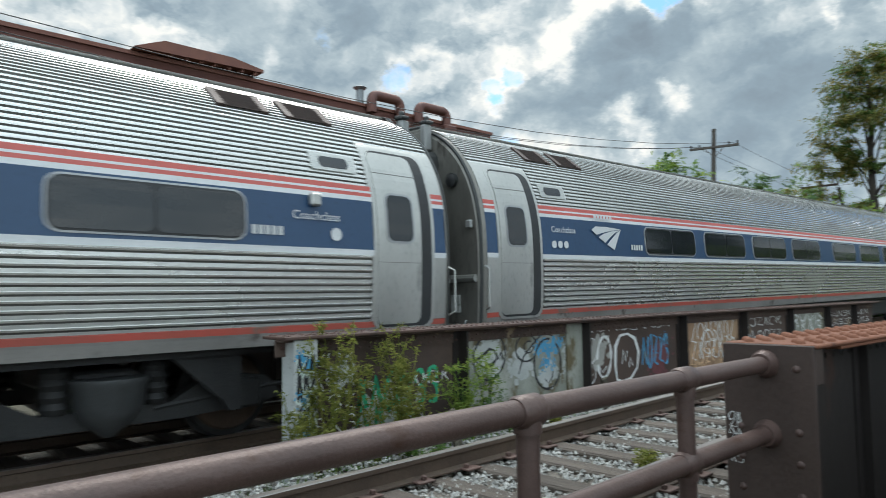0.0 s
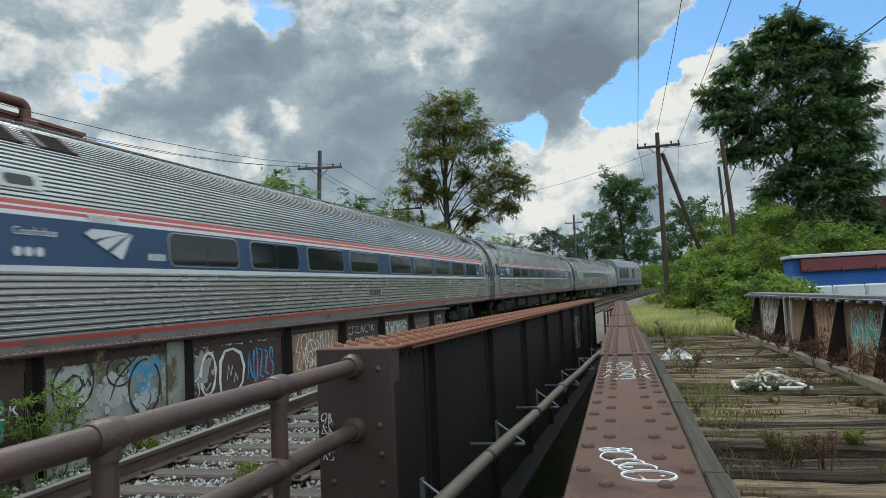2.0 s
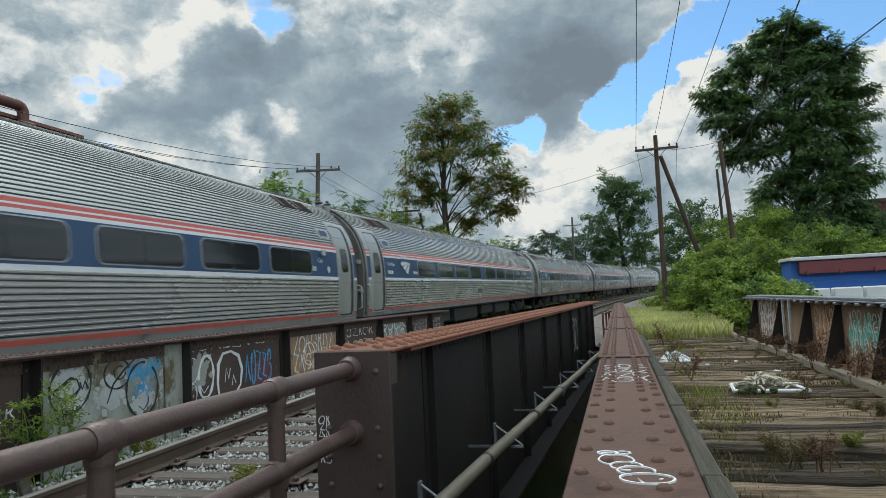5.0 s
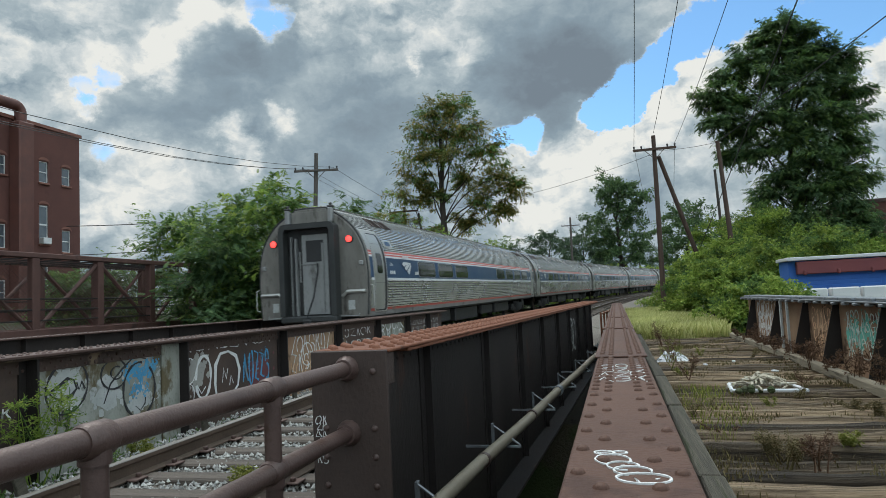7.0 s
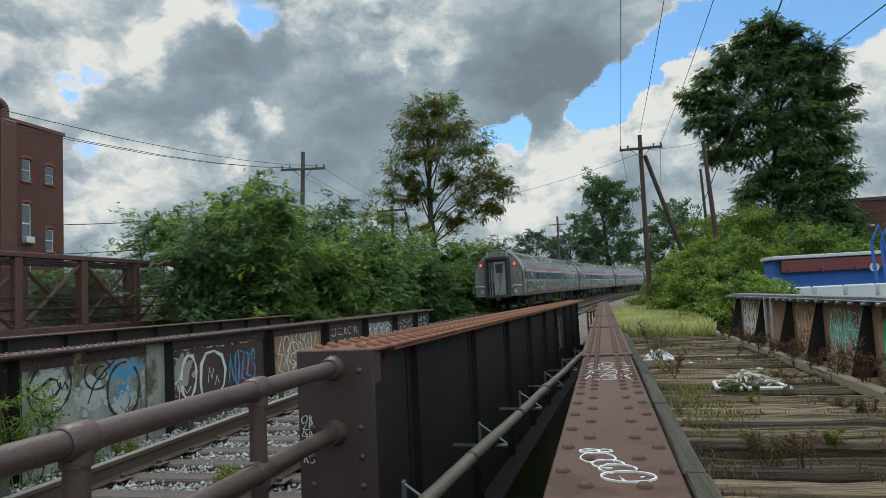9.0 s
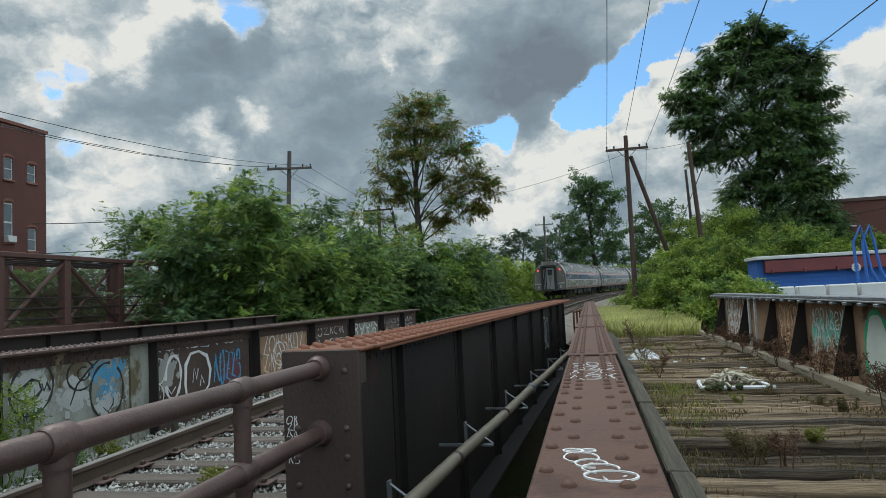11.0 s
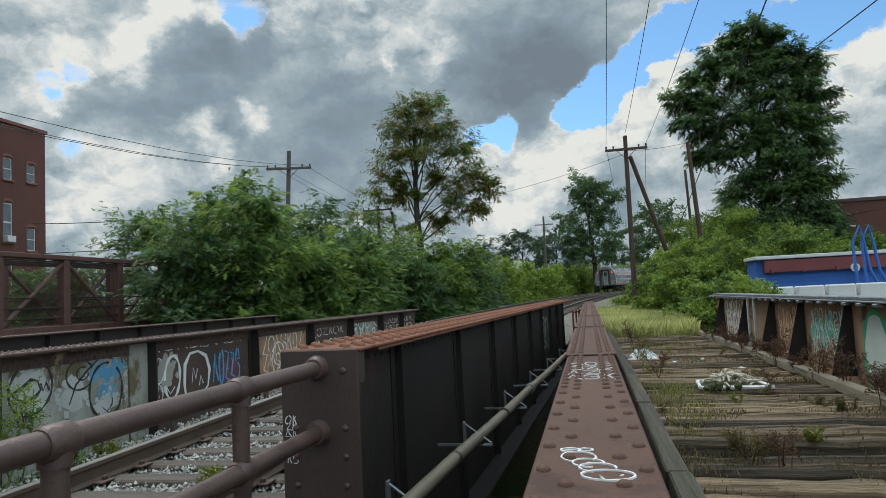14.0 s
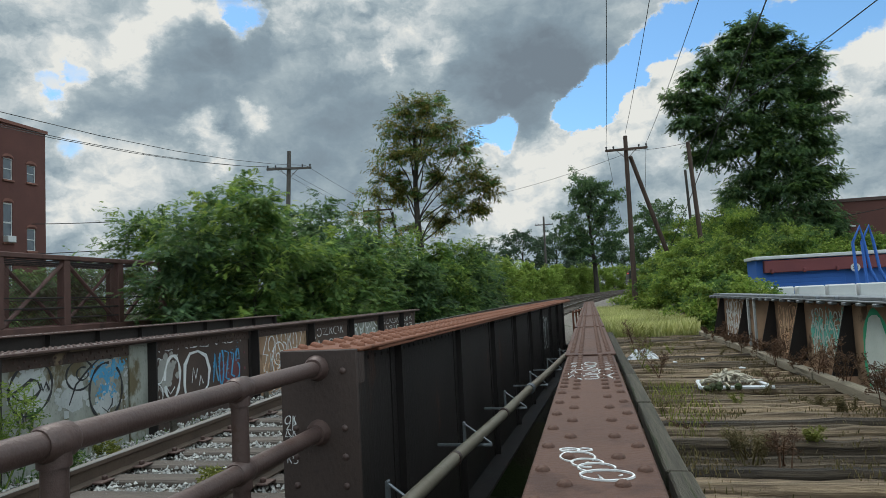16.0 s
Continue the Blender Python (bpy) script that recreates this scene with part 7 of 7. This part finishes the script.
def wall_with_openings(a0, a1, z0, z1, holes):
    """Rectangles of wall (along, up) left round the openings."""
    ys = sorted({a0, a1, *[h[0] for h in holes], *[h[1] for h in holes]})
    out = []
    for u0, u1 in zip(ys, ys[1:]):
        cuts = sorted((h[2], h[3]) for h in holes if h[0] <= u0 + 1e-6 and h[1] >= u1 - 1e-6)
        z = z0
        for c0, c1 in cuts:
            if c0 > z:
                out.append((u0, u1, z, c0))
            z = max(z, c1)
        if z < z1:
            out.append((u0, u1, z, z1))
    return out


def mill():
    """Red brick mill parallel to the line, with arched sash windows and roof ducts."""
    x, y0, y1, z0, z1 = -37.8, -30.0, 42.0, -0.5, 14.7
    b = thing("brick_mill", "four-storey red brick mill with arched sash windows", "building")
    holes, wins = [], []
    for k in range(9):
        for dy, rows in ((40.7, ((11.56, 0.62), (6.92, 0.78), (3.3, 0.78))), (38.72, ((11.6, 0.74), (7.95, 1.34), (4.2, 0.95), (1.3, 0.8)))):
            y = dy - 5.4 * k
            for zc, h in rows:
                holes.append((y - 0.38, y + 0.38, zc - h, zc + h))
                wins.append((y, zc, 0.38, h))
    wall = Mesh()
    for u0, u1, c0, c1 in wall_with_openings(y0, y1, z0, z1, holes):
        wall.box(x - 0.4, x, u0, u1, c0, c1)
    part("wall", wall, BRICK, b, "red brick wall")
    part("end_wall", Mesh().box(x - 18, x - 0.401, y1 - 0.4, y1, z0, z1).box(x - 18, x - 17.6, y0, y1 - 0.401, z0, z1).box(x - 17.59, x - 0.401, y0, y0 + 0.4, z0, z1), BRICK, b)
    part("roof", Mesh().box(x - 18.1, x + 0.12, y0 - 0.1, y1 + 0.12, z1 + 0.001, z1 + 0.22), CORNICE, b, "flat roof with rust-red edge")
    fr = Mesh().cbox(-0.12, -0.05, -0.53, 0.53, -1.0, -0.92, 0.01).cbox(-0.12, -0.05, -0.53, 0.53, 0.92, 1.0, 0.01).cbox(-0.12, -0.05, -0.53, -0.45, -1, 1, 0.01).cbox(-0.12, -0.05, 0.45, 0.53, -1, 1, 0.01).cbox(-0.12, -0.05, -0.5, 0.5, -0.04, 0.04, 0.01).data("window_frame", PALE)
    pn = Mesh().box(-0.10, -0.09, -0.46, 0.46, -0.95, 0.95).data("pane", WIN_DARK)
    sl = Mesh().cbox(-0.1, 0.12, -0.62, 0.62, -0.14, 0.0, 0.02).data("sill", BRICK_TRIM)
    arc = Mesh().prism([(0.64 * math.cos(radians(a)), 0.30 * math.sin(radians(a))) for a in range(0, 181, 20)] + [(0.55 * math.cos(radians(a)), 0.12 * math.sin(radians(a))) for a in range(180, -1, -20)], 0.0, 0.05, 0).data("arch", BRICK_TRIM)
    for y, z, w, h in wins:
        sc = Matrix.Diagonal((1, w / 0.53, h, 1))
        o = part("window", fr, None, b, at=pose(x, y, z) @ sc)
        part("pane", pn, None, o)
        part("sill", sl, None, b, at=pose(x, y, z - h) @ Matrix.Diagonal((1, 0.75, 1, 1)))
        part("arch", arc, None, b, at=pose(x, y, z + h) @ Matrix.Diagonal((1, 0.75, 1, 1)))
    for y, z in ((38.72, 7.05), (33.32, 7.05), (33.32, 4.0), (27.92, 7.05)):
        part("air_conditioner", Mesh().cbox(x - 0.1, x + 0.35, y - 0.35, y + 0.35, z - 0.45, z - 0.02, 0.03), PALE, b, "pale window air conditioner")
    # raised block with a bracketed cornice
    part("upper_block", Mesh().box(x - 9, x - 0.2, 13.9, 20.2, z1 + 0.221, z1 + 0.45), BRICK, b)
    co = Mesh().prism([(13.0, z1 + 0.30), (14.6, z1 + 0.95), (18.6, z1 + 0.95), (20.6, z1 + 0.62), (20.6, z1 + 0.451), (13.0, z1 + 0.25)], x - 9.3, x + 0.75, 0)
    part("cornice", co, CORNICE, b, "projecting rust-red cornice")
    br = Mesh().cbox(0.0, 0.62, -0.10, 0.10, 0.0, 0.22, 0.03).data("cornice_bracket", CORNICE)
    for k in range(8):
        part("cornice_bracket", br, None, b, at=pose(x, 14.2 + 0.85 * k, z1 + 0.225))

    def bent(y, dy, z, n=6, r=0.5):
        return [(x + 0.35, y + dy * r * (1 - math.cos(a)), z + r * math.sin(a) - r) for a in [math.pi / 2 * i / n for i in range(n + 1)]]
    # fat ducts that loop over the roof edge; one runs down the wall
    top = z1 + 0.90
    for ya, yb, foot in ((29.2, 31.8, z1 - 0.4), (33.6, 36.5, 0.0)):
        pts = [(x + 0.35, ya, z1 - 0.4)] + bent(ya, 1, top) + bent(yb, -1, top)[::-1] + [(x + 0.35, yb, foot)]
        part("duct", Mesh().tube(pts, 0.36, 14), DUCT, b, "fat rust-red exhaust duct", smooth=True)
    part("duct_casing", Mesh().cbox(x + 0.001, x + 0.9, 35.9, 37.1, 0.0, z1 - 0.2, 0.08), DUCT, b, "dark duct casing down the wall")
    part("roof_fan", Mesh().tube([(x - 0.2, 28.6, z1 + 0.1), (x - 0.2, 28.6, z1 + 1.2)], 0.26, 12).tube([(x - 0.2, 28.6, z1 + 1.2), (x - 0.2, 28.6, z1 + 1.35), (x - 0.2, 28.6, z1 + 1.5)], [0.3, 0.5, 0.15], 12), GALV, b, "grey roof vent with cap", smooth=True)


mill()


def footbridge():
    """Rusty truss footbridge with mesh sides beyond the line."""
    x, y0, y1 = -18.2, -2.0, 27.0
    zd, zt = 1.05, 3.62
    f = thing("footbridge", "rusty steel truss footbridge with wire mesh", "footbridge")
    for dx in (0.0, -2.6):
        part("top_chord", Mesh().cbox(x + dx - 0.14, x + dx + 0.14, y0, y1, zt - 0.17, zt, 0.02), BRIDGE_RUST, f)
        part("bottom_chord", Mesh().cbox(x + dx - 0.14, x + dx + 0.14, y0, y1, zd - 0.2, zd + 0.1, 0.02), BRIDGE_RUST, f)
        pd = Mesh().cbox(-0.12, 0.12, -0.15, 0.15, zd + 0.1, zt - 0.17, 0.02).data("truss_post", BRIDGE_RUST)
        n = 10
        for k in range(n + 1):
            part("truss_post", pd, None, f, at=pose(x + dx, y0 + 0.2 + (y1 - y0 - 0.4) * k / n, 0))
        st = (y1 - y0 - 0.4) / n
        for k in range(n):
            a = y0 + 0.2 + st * k
            p, q = ((a, zd), (a + st, zt - 0.2)) if k % 2 else ((a, zt - 0.2), (a + st, zd))
            part("diagonal", Mesh().tube([(x + dx, p[0], p[1]), (x + dx, q[0], q[1])], 0.07, 6), BRIDGE_RUST, f)
        for k in range(3):
            part("side_rail", Mesh().cbox(x + dx + 0.05, x + dx + 0.09, y0, y1, zd + 0.35 + 0.35 * k, zd + 0.40 + 0.35 * k, 0.01), RUST_DARK, f)
        me = Mesh()
        for k in range(int((y1 - y0) / 0.16)):
            a = y0 + 0.16 * k
            for sgn in (1, -1):
                me.tube([(x + dx + 0.03, a, zd + 0.1), (x + dx + 0.03, a + sgn * 2.4, zt - 0.3)], 0.006, 3, caps=False)
        part("wire_mesh", me, BRIDGE_RUST, f, kind="stuff")
    for k in range(36):
        part("roof_bar", Mesh().box(x - 2.46, x - 0.14, y0 + 0.4 + 0.78 * k, y0 + 0.46 + 0.78 * k, zt - 0.2, zt - 0.14), RUST_DARK, f)
    part("walkway", Mesh().box(x - 2.5, x - 0.1, y0, y1, zd - 0.1, zd), RUST_DARK, f)
    for y in (y0 + 0.5, y1 - 0.6):
        part("pier", Mesh().cbox(x - 2.6, x + 0.1, y - 0.3, y + 0.3, -4.8, zd - 0.2, 0.03), CONCRETE, f)


footbridge()


def low_buildings():
    b = thing("blue_shop", "low blue building with maroon fascia and pale roof edge", "building")
    x0, x1, y, z0, z1 = 6.74, 24.0, 30.0, -1.0, 2.34
    part("wall", Mesh().box(x0, x1, y, y + 0.25, z0, z1).box(x0, x0 + 0.25, y + 0.2501, y + 1.6, z0, z1).box(x1 - 0.25, x1, y + 0.2501, y + 1.6, z0, z1).box(x0 + 0.2501, x1 - 0.2501, y + 1.4, y + 1.6, z0, z1), BLUE_WALL, b, "bright blue painted wall")
    part("fascia", Mesh().cbox(x0 + 0.25, x1, y - 0.30, y - 0.002, 1.80, 2.30, 0.02), MAROON, b, "sloping maroon fascia")
    part("roof", Mesh().cbox(x0 - 0.1, x1 + 0.1, y - 0.35, y + 1.7, z1 + 0.002, z1 + 0.14, 0.02), PALE, b, "pale flat roof edge")
    part("shutter", Mesh().cbox(7.0, 10.0, y - 0.04, y - 0.002, z0, 1.70, 0.01), BLUE_WALL, b, "blue roller shutter")
    for k in range(8):
        part("shutter_slat", Mesh().cbox(7.05, 9.95, y - 0.055, y - 0.041, 1.66 - 0.16 * k - 0.13, 1.66 - 0.16 * k, 0.004), BLUE_WALL, b)
    part("round_sign", Mesh().tube([(10.3, y - 0.35, 1.85), (10.3, y - 0.31, 1.85)], 0.17, 18), PALE, b, "round pale sign with dark bars")
    part("sign_bars", Mesh().box(10.21, 10.39, y - 0.356, y - 0.351, 1.87, 1.91).box(10.21, 10.39, y - 0.356, y - 0.351, 1.79, 1.83), BLACKISH, b)
    for k in range(9):
        part("bracket", Mesh().cbox(7.2 + 1.2 * k, 7.3 + 1.2 * k, y - 0.40, y - 0.3, 1.76, 1.95, 0.02), MAROON, b)
    w = thing("brick_warehouse", "long dark red brick warehouse behind the trees", "building")
    part("wall", Mesh().box(14.0, 60, 47, 47.4, -1, 6.2).box(14.0, 14.4, 47.401, 70, -1, 6.2), BRICK, w)
    part("roof", Mesh().box(13.9, 60, 46.9, 70, 6.201, 6.4), RUST_MID, w)
    for k in range(4):
        part("wall_lamp", Mesh().cbox(16 + 2.6 * k, 16.5 + 2.6 * k, 46.8, 46.99, 4.6, 4.7, 0.02), PALE, w)
    blk = Mesh().cbox(-0.44, 0.44, -0.2, 0.2, 0, 0.50, 0.04).data("concrete_block", PALE)
    rng = random.Random(1)
    for k in range(16):
        o = new("concrete_block", blk)
        o.matrix_basis = pose(5.55 + 0.98 * k, 26.0, 0.75, 0, 0, rng.uniform(-4, 4))
        tagged(o, "pale concrete barrier block in a row", "concrete block", "barrier blocks")
    solo("block_wall", Mesh().box(5.0, 22, 25.4, 26.6, -0.5, 0.748), CONCRETE, "low concrete retaining wall under the barrier blocks", "wall", "structure")
    g = thing("pipe_gate", "bent blue steel pipe frame by the shop", "gate")
    for dx in (0.0, 0.30):
        part("pipe", Mesh().tube([(9.42 + dx, 27.0, 0.8), (9.35 + dx, 27.0, 2.7), (9.62 + dx, 27.0, 3.28), (9.72 + dx, 27.0, 2.7), (9.85 + dx, 27.0, 1.7), (10.1 + dx, 27.0, 1.1)], 0.055, 8), BLUE_WALL, g, smooth=True)


    sh = thing("pale_shed", "low pale shed behind the footbridge", "building")
    part("wall", Mesh().box(-34, -24, 46, 46.3, -0.4, 2.9).box(-24.3, -24.0, 46.301, 52, -0.4, 2.9), PALE, sh)
    part("roof", Mesh().box(-34.2, -23.8, 45.8, 52, 2.901, 3.1), GALV, sh)
    for k in range(4):
        part("window", Mesh().cbox(-33 + 2.4 * k, -31.8 + 2.4 * k, 45.96, 45.999, 0.9, 2.1, 0.01), WIN_DARK, sh)


low_buildings()

# ---------------------------------------------------------------- poles and wires


def wire(name, a, b, sag, r=0.012, label="thin black overhead wire between poles", n=14):
    a, b = Vector(a), Vector(b)
    pts = [a.lerp(b, i / n) - Vector((0, 0, sag * 4 * (i / n) * (1 - i / n))) for i in range(n + 1)]
    return solo(name, Mesh().tube(pts, r, 5), WIRE, label, "wire")


def utility_pole(foot, top, r, arm=2.4, arm_z=-0.55, turn=0.0, brace=None, material=POLE, label="brown wooden utility pole with crossarm"):
    p = thing("utility_pole", label, "utility pole")
    part("pole", Mesh().tube([foot, Vector(foot).lerp(Vector(top), 0.5), top], [r, r * 0.88, r * 0.75], 10), material, p, smooth=True)
    if arm:
        t = Vector(top)
        m = Matrix.Translation((t.x, t.y, t.z + arm_z)) @ pose(0, 0, 0, 0, 0, turn)
        part("crossarm", Mesh().cbox(-arm / 2, arm / 2, -r - 0.12, -r, -0.07, 0.07, 0.01, m=m), material, p)
        for s in (-1, 1):
            part("arm_brace", Mesh().tube([m @ Vector((s * 0.55, -r - 0.05, -0.05)), m @ Vector((0, -r, -0.6))], 0.02, 6), material, p)
            for u in (0.47, 0.30):
                part("insulator", Mesh().tube([m @ Vector((s * arm * u, -r - 0.06, 0.06)), m @ Vector((s * arm * u, -r - 0.06, 0.2)), m @ Vector((s * arm * u, -r - 0.06, 0.24))], [0.03, 0.06, 0.04], 8), BLACKISH, p, smooth=True)
    if brace:
        part("brace_pole", Mesh().tube(brace, [r * 0.85, r * 0.75], 9), material, p, "leaning brace pole", smooth=True)
    return p


utility_pole((-18.6, 40, -0.4), (-18.0, 40, 11.2), 0.17, 2.8, -1.15, 14, material=POLE_GREY, label="grey wooden utility pole with crossarm")
utility_pole((2.65, 42, -0.4), (2.72, 42, 10.6), 0.165, 2.45, -0.85, 0, brace=[(5.1, 43.5, 2.6), (2.95, 42.3, 9.4)])
utility_pole((6.45, 40, 0.4), (5.95, 40, 9.5), 0.15, 0, label="brown wooden utility pole")
utility_pole((8.0, 54, 1.0), (7.7, 54, 10.2), 0.13, 0, label="grey wooden utility pole", material=POLE_GREY)
utility_pole((-6.3, 108, 0), (-6.2, 108, 13.4), 0.2, 2.8, -1.3, 0, material=POLE_GREY, label="far grey wooden utility pole")
utility_pole((-17.2, 56, 0), (-17.2, 56, 9.6), 0.17, 2.6, -0.4, 0, material=POLE, label="short brown utility pole with crossarm")


def overhead():
    top_b = Vector((2.72, 41.8, 9.9))
    for dx in (-1.15, 0.0, 1.15):
        wire("overhead_wire", top_b + Vector((dx, 0, 0.1 if dx else 0.8)), (top_b.x - 1.15 + dx * 1.25, -14, top_b.z + 0.8), 0.9, 0.012)
        wire("overhead_wire", top_b + Vector((dx, 0, 0.1)), (6.5 + dx, 95, 9.0), 0.8, 0.012)
    wire("overhead_cable", (5.05, 43.4, 3.9), (6.2, -8, 17.5), 0.3, 0.022, "thick black overhead cable between poles")
    wire("overhead_wire", (2.72, 42, 9.7), (5.95, 40, 9.45), 0.1)
    wire("overhead_cable", (5.95, 40, 9.45), (11.6, 4, 9.9), 0.15, 0.02, "thick black overhead cable between poles")
    wire("overhead_wire", (2.6, 42, 9.5), (-17.2, 56, 9.2), 0.8)
    for dx, z in ((-1.2, 10.3), (-0.5, 10.2), (1.1, 10.2)):
        wire("overhead_wire", (-18.0 + dx, 40, z), (-17.6 + dx * 0.5, -25, z + 0.9), 3.1, 0.013)
        wire("overhead_wire", (-18.0 + dx, 40, z), (-17.0 + dx, 90, z - 1.0), 0.9, 0.011)
    wire("overhead_cable", (-18.3, 40, 7.7), (-37.6, 40.5, 8.0), 0.25, 0.03)
    wire("overhead_cable", (-18.3, 40, 5.9), (-37.6, 40.5, 5.9), 0.15, 0.03)
    wire("overhead_wire", (14, 46.5, 5.0), (40, 20, 9.5), 0.4, 0.02)


overhead()

# ---------------------------------------------------------------- litter on the deck


def litter():
    rng = random.Random(9)
    t = thing("debris_tray", "broken white frame heaped with pale debris", "debris", pose(1.95, 10.85, -0.04))
    for a, b in (((-0.46, -0.30), (0.50, -0.38)), ((0.50, -0.38), (0.42, 0.36)), ((0.42, 0.36), (-0.40, 0.40)), ((-0.40, 0.40), (-0.46, -0.30))):
        part("frame_bar", Mesh().tube([(a[0], a[1], 0.015), (b[0], b[1], 0.015)], 0.028, 6), RUBBISH, t)
    m = Mesh()
    for k in range(90):
        p = Vector((rng.gauss(0, 0.15), rng.gauss(0.05, 0.14), 0))
        p.z = max(0.02, 0.24 - p.length * 0.55) * rng.uniform(0.4, 1.0)
        d = Vector((rng.uniform(-1, 1), rng.uniform(-1, 1), rng.uniform(-0.3, 0.3))) * 0.12
        m.tube([p - d, p + Vector((0, 0, 0.03)), p + d], 0.016, 5)
    part("tangle", m, ROPE, t, "pale tangled debris", kind="stuff")
    for k in range(5):
        x, y = -0.46 + 0.11 * k, -0.42 + 0.05 * (k % 2)
        part("stone", Mesh().cbox(x, x + 0.10, y, y + 0.09, -0.02, 0.06 + 0.02 * (k % 3), 0.03), EARTH, t, at=pose(0, 0, 0, 0, 0, rng.uniform(-4, 4)))
    for x, y, s in ((1.05, 15.5, 0.33), (1.15, 16.6, 0.16)):
        m = Mesh()
        n = 9
        m.add([(s * (i / n - 0.5) * 2 + rng.gauss(0, 0.03), s * 0.6 * (j / n - 0.5) * 2 + rng.gauss(0, 0.03), max(0, s * 0.8 * math.cos((i / n - 0.5) * 3) * math.cos((j / n - 0.5) * 3) * rng.uniform(0.55, 1.1))) for j in range(n + 1) for i in range(n + 1)],
              [(j * (n + 1) + i, j * (n + 1) + i + 1, (j + 1) * (n + 1) + i + 1, (j + 1) * (n + 1) + i) for j in range(n) for i in range(n)])
        o = solo("plastic_bag", m, RUBBISH, "crumpled white plastic bag among weeds", "bag")
        o.matrix_basis = pose(x, y, -0.08)
    for x, y in ((2.95, 7.5), (3.05, 7.45), (1.6, 14.5), (2.2, 15.0), (2.6, 13.2)):
        m = Mesh().cbox(-0.06, 0.06, -0.035, 0.035, 0, 0.03, 0.01)
        o = solo("scrap", m, RUBBISH, "scrap of white rubbish on the deck", "litter", group="scraps")
        o.matrix_basis = pose(x, y, -0.075, 0, 0, rng.uniform(0, 180))
    # loose boards leaning against the graffitied girder
    for y, lean, h in ((7.28, 12, 0.55), (4.72, 16, 0.5), (9.6, 10, 0.45)):
        o = solo("loose_board", Mesh().cbox(-0.02, 0.02, -0.05, 0.05, 0, h, 0.006), PLANK_LONG, "loose weathered board propped by the ballast", "board", group="loose boards")
        o.matrix_basis = pose(-4.82, y, -0.08, lean * 1.3, 6, 0)


litter()

motions()
